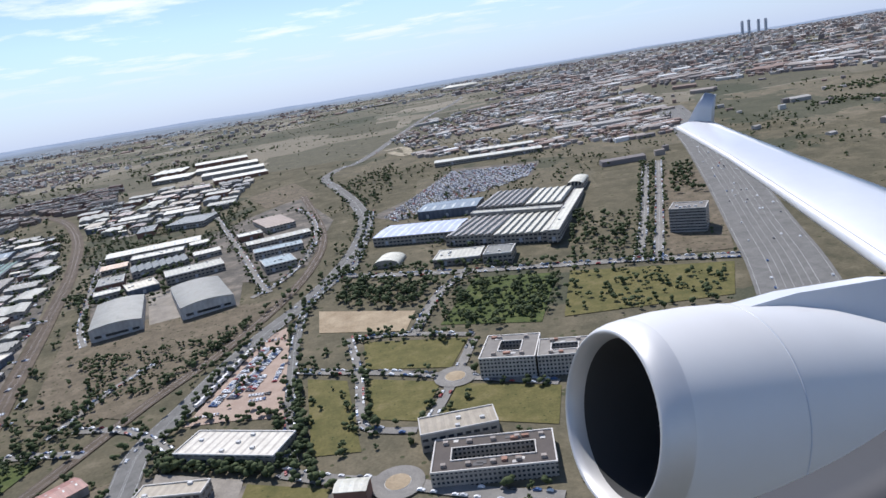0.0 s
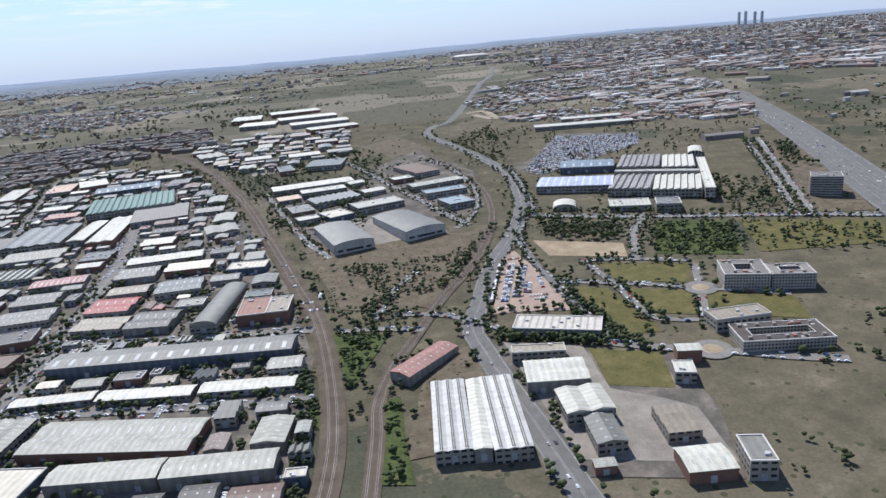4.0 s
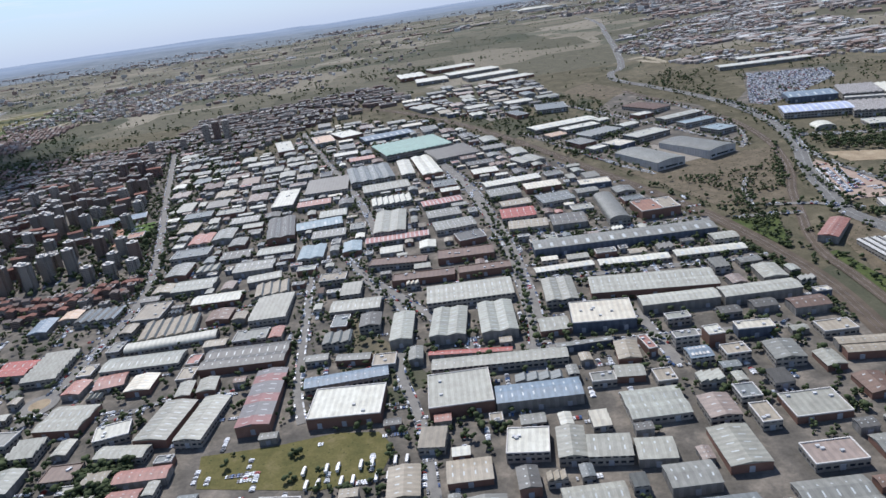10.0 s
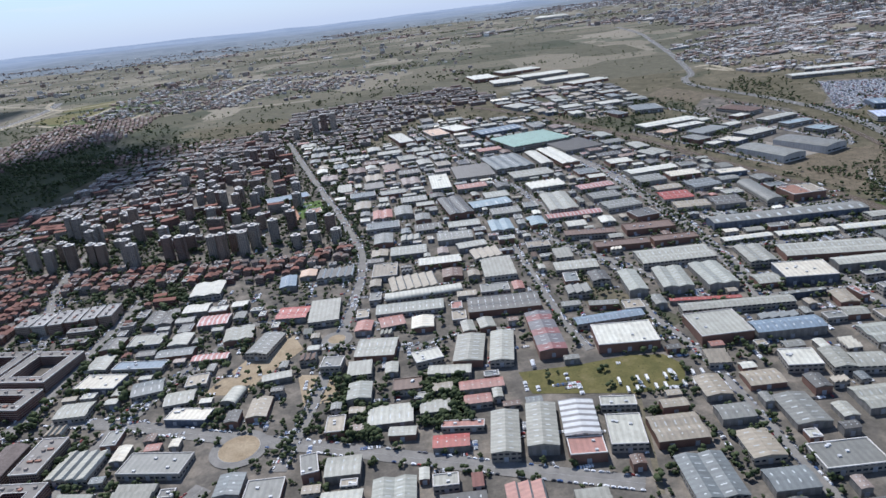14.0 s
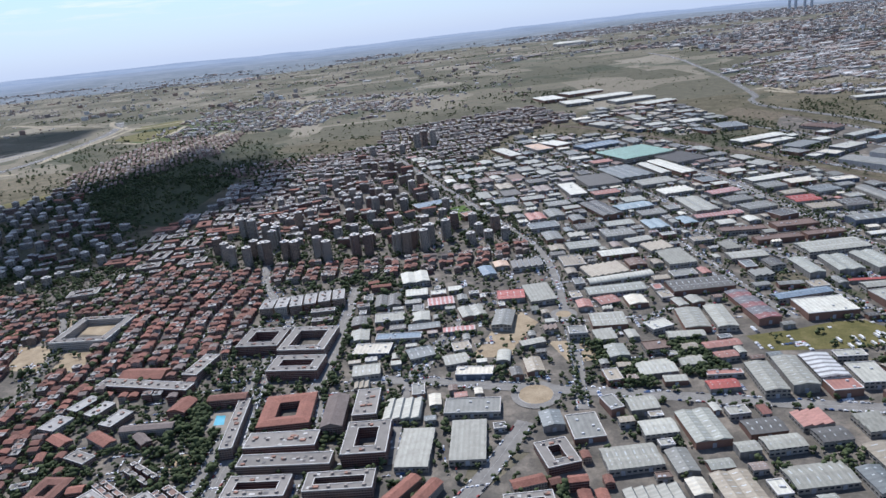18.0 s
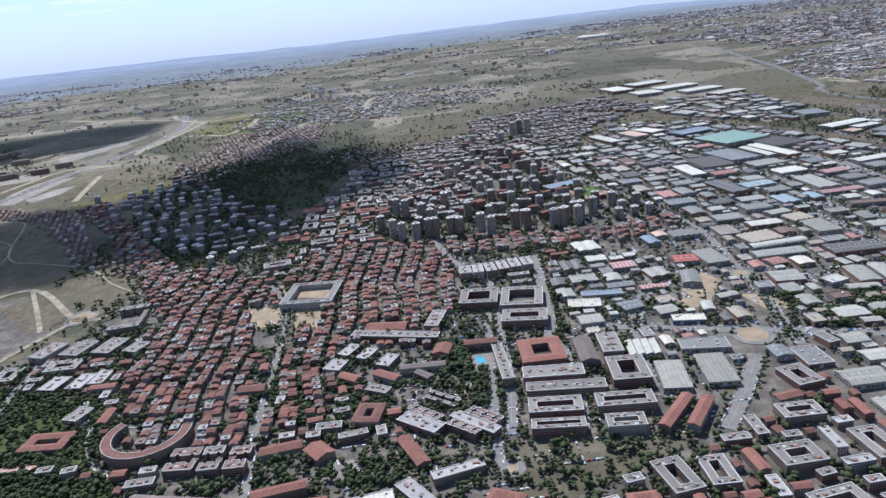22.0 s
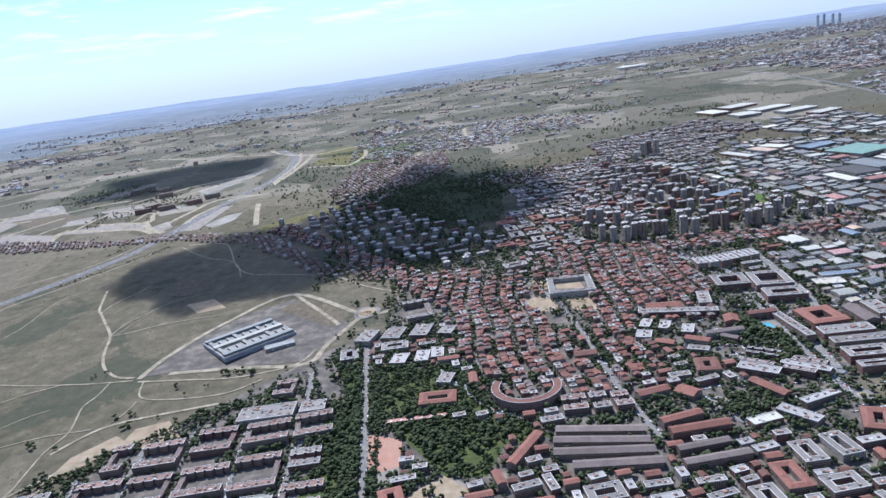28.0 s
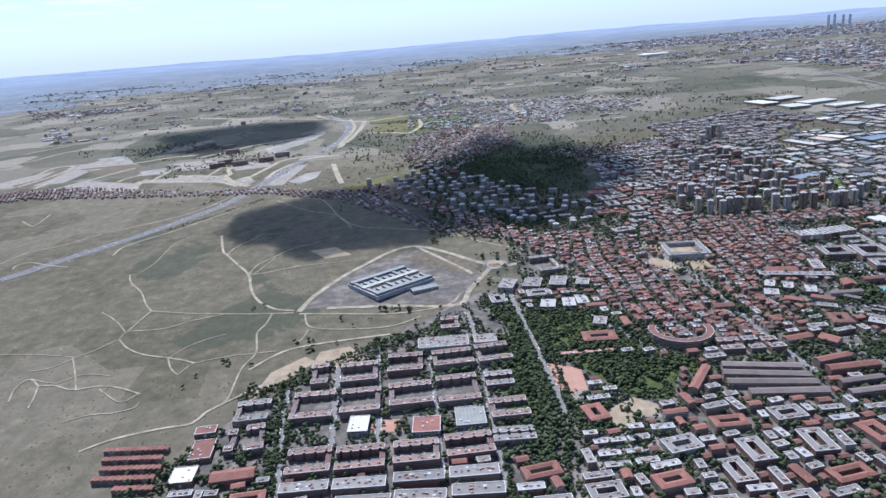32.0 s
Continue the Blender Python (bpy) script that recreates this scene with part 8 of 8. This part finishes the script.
scatter(2600, (-900, 300, -200, 1300), 5, 0.05, 1.3)       # scrub by the railway and highway
scatter(3000, (-200, 150, 700, 1600), 6, 0.05, 2.3)
kerb_trees()
scatter(9500, (-1600, -180, -420, 1500), 7, -0.14, 3.3)     # trees between the works
scatter(12000, (-2700, -550, -1350, 1700), 10, -0.12, 4.3)   # town trees
scatter(9000, (-2500, -450, -1500, 900), 7.5, -0.5, 8.3, False)
scatter(900, (-3900, -300, -2900, 1400), 3, 0.25, 5.3)     # scrub on the hillside
scatter(2600, (-3000, 1000, -900, 2600), 10, 0.14, 6.3)
scatter(5000, (-3200, -600, -2400, 300), 9, -0.05, 7.3)
far_woods(13000)
tree_rng.seed(77)
for fx, fy, fk in FAR_TREES:
    far_clump(fx, fy, fk, tree_rng)

mass = mesh("tree_mass", [], [], M_LEAF)
if MASS_V:
    allv, allf = np.concatenate(MASS_V), np.concatenate(MASS_F)
    mass.vertices.add(len(allv))
    mass.vertices.foreach_set("co", allv.astype(np.float32).ravel())
    mass.loops.add(len(allf) * 3)
    mass.loops.foreach_set("vertex_index", allf.astype(np.int32).ravel())
    mass.polygons.add(len(allf))
    mass.polygons.foreach_set("loop_start", np.arange(0, len(allf) * 3, 3, dtype=np.int32))
    mass.update(calc_edges=True)
    mass.validate()
tagged(new("tree_mass", mass), "dark-green trees and shrubs in groves and along streets", "trees", kind="stuff")


# ---- cars ----
def car_template():
    """Body and cabin as one closed shell, true metres."""
    sec = [(-2.1, 0.45, 0.8), (-2.0, 0.45, 0.95), (-1.35, 0.45, 1.0), (-0.9, 0.45, 1.48), (0.6, 0.45, 1.48), (1.15, 0.45, 0.98), (2.05, 0.45, 0.8), (2.1, 0.45, 0.7)]
    v, f = [], []
    for x, lo, hi in sec:
        tw = 0.88 if hi < 1.3 else 0.68
        v += [(x, -0.88, 0.25), (x, -0.88, min(hi, 0.9)), (x, -tw, hi), (x, tw, hi), (x, 0.88, min(hi, 0.9)), (x, 0.88, 0.25)]
    for i in range(len(sec) - 1):
        for j in range(5):
            a = i * 6 + j
            f.append((a, a + 6, a + 7, a + 1))
    f.append((0, 1, 2, 3, 4, 5))
    k = (len(sec) - 1) * 6
    f.append((k + 5, k + 4, k + 3, k + 2, k + 1, k))
    return v, f


def car_thing(x, y, z, a, tone):
    e = new("car")
    e.matrix_world = Matrix.Translation(P(x, y, z)) @ Matrix.Rotation(a, 4, "Z")
    tagged(e, CAR_WORDS[tone] + " car parked at the kerb", "car", "parked cars")
    for nm, me in CAR_PARTS[tone]:
        o = new(nm, me)
        o.parent = e


def solid(name, sections, mat):
    """A closed shell through cross-sections (x, half width low, low z, half width high, high z), true metres."""
    v, f = [], []
    for x, w0, z0, w1, z1 in sections:
        v += [(x * S, -w0 * S, z0 * S), (x * S, -w1 * S, z1 * S), (x * S, w1 * S, z1 * S), (x * S, w0 * S, z0 * S)]
    for i in range(len(sections) - 1):
        for j in range(4):
            k = (j + 1) % 4
            f.append((i * 4 + j, i * 4 + k, i * 4 + 4 + k, i * 4 + 4 + j)[::-1])
    n = (len(sections) - 1) * 4
    f += [(0, 1, 2, 3)[::-1], (n, n + 1, n + 2, n + 3)]
    return mesh(name, v, f, mat)


CAR_WORDS = ["white", "silver-grey", "black", "dark red", "dark blue"]
CAR_TONES = [(0.74, 0.74, 0.73), (0.42, 0.43, 0.44), (0.035, 0.036, 0.04), (0.26, 0.03, 0.025), (0.04, 0.08, 0.2)]
CAR_PARTS = []
CABIN = solid("cabin", [(-1.5, 0.8, 0.75, 0.74, 0.8), (-1.0, 0.8, 0.75, 0.62, 1.32), (0.5, 0.8, 0.75, 0.62, 1.32), (1.2, 0.8, 0.75, 0.74, 0.8)], M_GLASS)
for word, tone in zip(CAR_WORDS, CAR_TONES):
    paint = plaster("paint_" + word.replace(" ", "_").replace("-", "_"), tone, 0.3)
    CAR_PARTS.append((("body", solid("body", [(-2.1, 0.8, 0.1, 0.78, 0.7), (-1.9, 0.88, 0.02, 0.86, 0.8), (1.2, 0.88, 0.02, 0.86, 0.8), (2.0, 0.84, 0.02, 0.8, 0.62), (2.12, 0.75, 0.12, 0.7, 0.5)], paint)),
                      ("cabin", CABIN), ("roof_panel", solid("roof_panel", [(-1.05, 0.6, 1.30, 0.58, 1.36), (0.55, 0.6, 1.30, 0.58, 1.36)], paint))))
M_TRAILER = plaster("trailer_white", (0.66, 0.65, 0.62), 0.5)
M_CABPAINT = plaster("cab_paint", (0.55, 0.5, 0.45), 0.4)
M_TYRE = plaster("tyre_rubber", (0.03, 0.03, 0.03), 0.9)
TRUCK_PARTS = (("trailer", solid("trailer", [(-6.5, 1.25, 1.0, 1.25, 3.8), (3.0, 1.25, 1.0, 1.25, 3.8)], M_TRAILER)),
               ("cab", solid("cab", [(3.4, 1.2, 0.4, 1.15, 3.1), (5.0, 1.2, 0.4, 1.15, 3.2), (5.6, 1.2, 0.4, 1.1, 1.9)], M_CABPAINT)),
               ("chassis", solid("chassis", [(-6.3, 0.9, 0.0, 0.9, 1.05), (5.0, 0.9, 0.0, 0.9, 0.8)], M_TYRE)))


def truck(x, y, a):
    e = new("lorry")
    e.matrix_world = Matrix.Translation(P(x, y, 0.35)) @ Matrix.Rotation(radians(a), 4, "Z")
    tagged(e, "white box lorry parked in a pale concrete yard", "lorry", "parked lorries")
    for nm, me in TRUCK_PARTS:
        o = new(nm, me)
        o.parent = e


def parked_row(x0, y0, x1, y1, gap, step=0.0):
    """Vehicles side by side along a line, turned across it."""
    n = int(math.hypot(x1 - x0, y1 - y0) / gap)
    a = math.atan2(y1 - y0, x1 - x0) + math.pi / 2
    for i in range(n):
        k = (i + 0.5) / n
        if i % 13 != 7:
            CAR_SPOTS.append((x0 + (x1 - x0) * k, y0 + (y1 - y0) * k, 0.5, a))


for ends in [(-241.5, 540.0, -220.0, 651.4), (-237.1, 538.7, -214.8, 649.6), (-227.8, 549.4, -205.8, 646.3), (-223.3, 548.1, -200.7, 644.4), (-213.9, 558.2, -208.2, 588.5), (-209.4, 556.8, -204.1, 587.1), (-191.7, 568.9, -191.0, 605.8), (-249.4, 523.8, -225.3, 525.0), (-224.1, 668.0, -205.0, 669.3), (-210.1, 550.0, -189.5, 548.5), (-207.2, 539.3, -191.5, 540.3)]:
    parked_row(*ends, 2.9)
for i in range(11):
    k = (i + 0.5) / 11
    truck(round(-253.1 + (-232.4 - -253.1) * k, 1), round(541.5 + (649.3 - 541.5) * k, 1), 74)
for x in range(-960, -860, 5):
    if x % 3:
        truck(x, 62 + (x % 2) * 18, 88)


def parked_cars():
    cv, cf = car_template()
    v, f = [], []
    rng = random.Random(5)
    kept = [c for c in CAR_SPOTS if not clash(c[0], c[1], 3.5, 3.5, 0, 0.3, False)]
    things = [c for c in kept if c[1] < 330][::6][:170]
    for i, (x, y, z, a) in enumerate(things):
        car_thing(x, y, z, a, (0, 1, 0, 2, 0, 1, 3, 0, 4)[i % 9])
    for x, y, z, a in [c for c in kept if c not in set(things)][:9500]:
        ca, sa = math.cos(a), math.sin(a)
        b = P(x, y, z)
        k = len(v)
        s = S * rng.choice([1.0, 1.0, 1.08, 1.25])
        v += [(b[0] + (px * ca - py * sa) * s, b[1] + (px * sa + py * ca) * s, b[2] + (pz - 0.25) * s) for px, py, pz in cv]
        f += [tuple(i + k for i in q) for q in cf]
    tagged(new("parked_cars", mesh("parked_cars", v, f, M_CARS)), "rows of small parked cars, mostly white and grey", "cars", kind="stuff")


car_rows([(-1330, 0), (-960, -90), (-420, 160), (-450, 600), (-880, 1400), (-1400, 1000), (-1640, 150)], 1500, 1, 41)
car_rows([(-1640, 150), (-1400, -90), (-1760, -280), (-2380, -30), (-2420, 480), (-2000, 620), (-1640, 430)], 1100, 2, 42, 5.4)
car_rows([(-3080, -390), (-2960, -90), (-2620, 240), (-2390, 300), (-2420, -20), (-2530, -450)], 900, 2, 43, 5.4)
car_rows([(-640, 1130), (-480, 760), (-280, 800), (-270, 1150), (-420, 1400)], 260, 10, 44)
car_rows([(-2995, 240), (-2850, 245), (-2880, 330), (-2950, 360)], 90, 30, 45)
parked_cars()


# ---- sky: cumulus clouds, and the ones overhead whose shade lies on the land ----
def cloud_matter():
    """White mist, thin towards the rim of the cloud."""
    m, n, l, b = nodes("cloud")
    n.remove(b)
    t, x, mix = n.new("ShaderNodeBsdfTranslucent"), n.new("ShaderNodeBsdfTransparent"), n.new("ShaderNodeMixShader")
    t.inputs[0].default_value = (0.95, 0.95, 0.96, 1)
    thick = n.new("ShaderNodeAttribute")
    thick.attribute_name = "thick"
    l.new(thick.outputs["Fac"], mix.inputs[0])
    l.new(x.outputs[0], mix.inputs[1])
    l.new(t.outputs[0], mix.inputs[2])
    l.new(mix.outputs[0], n["Material Output"].inputs[0])
    return m


M_CLOUD = cloud_matter()


def rim(x, y, poly):
    """Distance to the outline."""
    best = 1e9
    for (ax, ay), (bx, by) in zip(poly, poly[1:] + poly[:1]):
        dx, dy = bx - ax, by - ay
        u = max(0.0, min(1.0, ((x - ax) * dx + (y - ay) * dy) / (dx * dx + dy * dy)))
        best = min(best, math.hypot(x - ax - u * dx, y - ay - u * dy))
    return best


def overhead(poly, high):
    """A flat cumulus over the land, so far towards the sun that its shade falls on poly."""
    xs, ys = [p[0] for p in poly], [p[1] for p in poly]
    k = high / sun_way.z
    index, v, f, thick = {}, [], [], []
    step = 35.0
    nx, ny = int((max(xs) - min(xs) + 400) / step), int((max(ys) - min(ys) + 400) / step)
    for j in range(ny):
        for i in range(nx):
            x, y = min(xs) - 200 + i * step, min(ys) - 200 + j * step
            d = rim(x, y, poly) * (1 if inside(x, y, poly) else -1)
            d += 130 * noise.noise((x / 260, y / 260, 2.2)) + 60 * noise.noise((x / 90, y / 90, 5.2))
            if d > -60:
                body = max(0.0, min(1.0, (d + 60) / 110))
                z = lift(x, y) + high
                index[i, j] = len(v)
                puffy = 90 * body * (1 + noise.noise((x / 110, y / 110, 7.7)))
                for zz in (z - 15 * body, z + puffy):
                    v.append(((x + sun_way.x * k) * S, (y + sun_way.y * k) * S, zz * S))
                    thick.append(0.76 * body)
    for (i, j), a in index.items():
        b, c, d = index.get((i + 1, j)), index.get((i + 1, j + 1)), index.get((i, j + 1))
        if None not in (b, c, d):
            f += [(a, d, c, b), (a + 1, b + 1, c + 1, d + 1)]
    me = mesh("cloud", v, f, M_CLOUD, smooth=True)
    me.attributes.new("thick", "FLOAT", "POINT").data.foreach_set("value", thick)
    tagged(new("cloud", me), "flat white cumulus high over the hillside", "cloud", kind="structure")


overhead([(-3378, 944), (-3089, 680), (-2629, 660), (-2325, 670), (-2016, 1002), (-1876, 1314), (-2024, 1726), (-2400, 2060), (-2640, 1696), (-2865, 1345), (-3239, 1282)], 1300)
overhead([(-4168, 2519), (-4248, 3060), (-3921, 3430), (-3316, 3210), (-3188, 2574), (-3462, 2465), (-3805, 2354)], 1500)


# ---- the airliner itself, as it stands at the start of the flight: x outboard right, y up, -z outward from its window ----
M_WHITE = plaster("aircraft_white_paint", (0.76, 0.745, 0.71), 0.4)
M_WING = plaster("aircraft_grey_paint", (0.60, 0.61, 0.63), 0.3)
M_BARE = plaster("bare_aluminium", (0.56, 0.55, 0.53), 0.5)
for k in (n for n in M_BARE.node_tree.nodes if n.type == "BSDF_PRINCIPLED"):
    k.inputs["Metallic"].default_value = 0.5
M_DARK = plaster("intake_lining", (0.05, 0.05, 0.05), 0.6)
M_FAN = plaster("fan_blades", (0.045, 0.045, 0.048), 0.5)
M_TRIM = plaster("window_trim", (0.045, 0.045, 0.05), 0.7)
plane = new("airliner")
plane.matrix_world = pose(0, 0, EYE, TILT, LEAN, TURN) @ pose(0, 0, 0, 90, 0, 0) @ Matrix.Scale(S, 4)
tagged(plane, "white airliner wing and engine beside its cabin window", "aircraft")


def craft_part(name, v, f, mat, label="", parent=None, smooth=True):
    ob = new(name, mesh(name, [tuple(p) for p in v], f, mat, smooth=smooth))
    ob.parent = parent or plane
    return tagged(ob, label) if label else ob


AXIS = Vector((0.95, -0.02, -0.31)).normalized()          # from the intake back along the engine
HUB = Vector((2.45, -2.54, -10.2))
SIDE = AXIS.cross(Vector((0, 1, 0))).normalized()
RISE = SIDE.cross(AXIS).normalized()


def turned(profile, seg=64):
    """A surface turned about the engine's axis: profile rows are (distance back, radius)."""
    v, f = [], []
    for a, r in profile:
        for i in range(seg):
            q = 2 * math.pi * i / seg
            v.append(HUB + AXIS * a + (SIDE * math.cos(q) + RISE * math.sin(q)) * r * 1.02)
    for j in range(len(profile) - 1):
        for i in range(seg):
            k = (i + 1) % seg
            f.append((j * seg + i, j * seg + k, (j + 1) * seg + k, (j + 1) * seg + i))
    return v, f


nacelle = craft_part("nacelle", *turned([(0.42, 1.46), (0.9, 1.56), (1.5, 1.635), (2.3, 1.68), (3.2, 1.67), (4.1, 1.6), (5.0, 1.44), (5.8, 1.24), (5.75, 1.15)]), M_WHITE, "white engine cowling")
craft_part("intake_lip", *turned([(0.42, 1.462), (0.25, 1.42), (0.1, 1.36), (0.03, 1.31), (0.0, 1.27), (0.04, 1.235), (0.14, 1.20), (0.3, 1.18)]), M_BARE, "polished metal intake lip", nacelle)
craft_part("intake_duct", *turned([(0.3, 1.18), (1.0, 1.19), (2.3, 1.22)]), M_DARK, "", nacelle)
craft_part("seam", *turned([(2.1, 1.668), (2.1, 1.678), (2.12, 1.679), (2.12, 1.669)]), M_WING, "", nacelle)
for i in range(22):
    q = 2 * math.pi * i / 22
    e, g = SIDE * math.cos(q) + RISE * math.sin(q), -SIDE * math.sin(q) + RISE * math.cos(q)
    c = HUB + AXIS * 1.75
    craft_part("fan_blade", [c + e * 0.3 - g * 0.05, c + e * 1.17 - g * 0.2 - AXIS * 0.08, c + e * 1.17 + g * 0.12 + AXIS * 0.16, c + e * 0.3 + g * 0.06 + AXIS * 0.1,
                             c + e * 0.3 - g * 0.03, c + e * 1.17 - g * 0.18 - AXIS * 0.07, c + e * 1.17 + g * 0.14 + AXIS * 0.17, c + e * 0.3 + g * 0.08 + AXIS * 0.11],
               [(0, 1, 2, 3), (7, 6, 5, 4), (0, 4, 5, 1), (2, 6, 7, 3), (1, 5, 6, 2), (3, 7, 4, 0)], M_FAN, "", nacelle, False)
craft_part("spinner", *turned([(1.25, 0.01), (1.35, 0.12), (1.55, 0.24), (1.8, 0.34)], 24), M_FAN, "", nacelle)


def loft(front, rear, thick, drop):
    """A wing between its leading and trailing edge, with a rounded nose and a thin tail."""
    prof = [(0.0, 0.0), (0.03, 0.35), (0.12, 0.75), (0.3, 1.0), (0.55, 0.8), (0.8, 0.4), (1.0, 0.04), (0.8, -0.15), (0.5, -0.4), (0.2, -0.55), (0.05, -0.35)]
    v, f, n = [], [], len(prof)
    for a, b in zip(front, rear):
        a, b = Vector(a), Vector(b)
        ch = (b - a).length
        for u, w in prof:
            v.append(a.lerp(b, u) + Vector((0, w * ch * thick, 0)))
    for j in range(len(front) - 1):
        for i in range(n):
            k = (i + 1) % n
            f.append((j * n + i, j * n + k, (j + 1) * n + k, (j + 1) * n + i))
    f += [tuple(range(n))[::-1], tuple(range((len(front) - 1) * n, len(front) * n))]
    return v, f


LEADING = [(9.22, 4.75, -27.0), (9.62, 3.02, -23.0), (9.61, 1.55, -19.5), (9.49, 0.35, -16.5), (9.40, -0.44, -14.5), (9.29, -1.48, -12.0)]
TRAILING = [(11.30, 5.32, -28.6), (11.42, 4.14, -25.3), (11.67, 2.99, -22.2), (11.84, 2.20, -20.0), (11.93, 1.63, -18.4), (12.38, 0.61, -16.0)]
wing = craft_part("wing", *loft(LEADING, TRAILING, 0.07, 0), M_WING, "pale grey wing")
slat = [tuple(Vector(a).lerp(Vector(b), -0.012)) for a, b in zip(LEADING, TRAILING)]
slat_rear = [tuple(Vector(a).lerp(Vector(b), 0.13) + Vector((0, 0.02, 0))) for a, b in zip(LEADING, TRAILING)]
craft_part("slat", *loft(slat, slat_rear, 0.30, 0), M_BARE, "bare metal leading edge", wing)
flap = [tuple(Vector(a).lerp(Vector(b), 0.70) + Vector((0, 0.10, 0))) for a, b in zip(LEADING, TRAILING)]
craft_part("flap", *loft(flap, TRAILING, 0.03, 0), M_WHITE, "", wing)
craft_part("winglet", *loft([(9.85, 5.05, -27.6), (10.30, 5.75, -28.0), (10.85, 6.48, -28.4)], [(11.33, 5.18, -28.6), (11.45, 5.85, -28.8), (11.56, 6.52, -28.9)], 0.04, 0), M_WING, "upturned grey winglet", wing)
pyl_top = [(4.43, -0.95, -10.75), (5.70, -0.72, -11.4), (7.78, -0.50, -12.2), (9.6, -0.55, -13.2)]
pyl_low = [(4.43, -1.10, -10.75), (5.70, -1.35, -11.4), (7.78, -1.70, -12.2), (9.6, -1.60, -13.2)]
v, f = [], []
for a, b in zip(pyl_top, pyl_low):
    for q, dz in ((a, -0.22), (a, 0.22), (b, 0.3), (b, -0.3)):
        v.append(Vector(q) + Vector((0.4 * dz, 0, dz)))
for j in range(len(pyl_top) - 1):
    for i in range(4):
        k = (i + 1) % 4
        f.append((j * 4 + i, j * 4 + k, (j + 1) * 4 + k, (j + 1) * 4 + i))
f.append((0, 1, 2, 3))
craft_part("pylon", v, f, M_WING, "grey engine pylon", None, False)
v, f = [], []
for i in range(25):
    q = radians(-80 + i * 3.4)
    for k, back in ((1.0, 0.0), (1.03, 0.05), (1.7, 0.06), (1.7, 0.0)):
        v.append((0.022 + 0.348 * k * math.cos(q), 0.080 + 0.254 * k * math.sin(q), -0.40 + back))
for j in range(24):
    for i in range(4):
        k = (i + 1) % 4
        f.append((j * 4 + i, j * 4 + k, (j + 1) * 4 + k, (j + 1) * 4 + i))
craft_part("window_surround", v, f, M_TRIM, "dark cabin window surround")


# ---- small details ----
def roof_bars(x, y, ang, h, rows):
    """Painted roof lettering too worn to read, as plain bars."""
    t = base("roof_sign", x, y, ang, "white painted bars on a blue shed roof", "sign")
    for j, (n, w) in enumerate(rows):
        for i in range(n):
            b = Shape()
            b.box(-n * w * 0.6 + i * w * 1.2, j * 9.0 - 8.0, h, -n * w * 0.6 + i * w * 1.2 + w * 0.8, j * 9.0 - 2.5, h + 0.15)
            b.obj("bar", M_PARAPET, t)


roof_bars(-584, 174, 2, 10.2, [(5, 3.0), (5, 3.0)])


def stadium(x, y, a, b, h):
    """A far oval arena with a white ring roof."""
    t = base("stadium", x, y, 20, "distant oval stadium with a white ring roof", "stadium")
    n = 40
    rim_ = [(math.cos(2 * math.pi * i / n), math.sin(2 * math.pi * i / n)) for i in range(n)]
    s = Shape()
    s.ring([(p[0] * a, p[1] * b) for p in rim_], -8, h * 0.6)
    s.obj("stand_wall", M_PARAPET, t)
    s = Shape()
    for i in range(n):
        p, q = rim_[i], rim_[(i + 1) % n]
        s.face([(p[0] * a * 1.04, p[1] * b * 1.04, h * 0.6), (q[0] * a * 1.04, q[1] * b * 1.04, h * 0.6), (q[0] * a * 0.6, q[1] * b * 0.6, h), (p[0] * a * 0.6, p[1] * b * 0.6, h)])
    s.obj("ring_roof", ROOFS["white"], t)


stadium(160, 7000, 190, 130, 42)


# wall and pane colours lightened and blued to carry the haze at this distance
M_SKY = facade("facade_skyscraper", (0.42, 0.44, 0.47), 2.0, 0.7, 4.0, 0.6, glass=(0.24, 0.28, 0.34))


def skyscraper(x, y, w, h, crown_):
    t = base("skyscraper", x, y, 15, "far-off slender glass office skyscraper", "skyscraper", "four far towers")
    s = Shape()
    c = [(-w / 2, -w / 2), (w / 2, -w / 2), (w / 2, w / 2), (-w / 2, w / 2)]
    s.ring(c, -20, h)
    s.obj("shaft", M_SKY, t)
    s = Shape()
    s.box(-w * 0.4, -w * 0.4, h - 1, w * 0.4, w * 0.4, h + crown_)
    s.obj("crown", M_SKY, t)


for x, y, h in ((4676, 11051, 205), (4763, 11014, 210), (4885, 10960, 195), (4977, 10919, 190)):
    skyscraper(x, y, 30, h, 10)
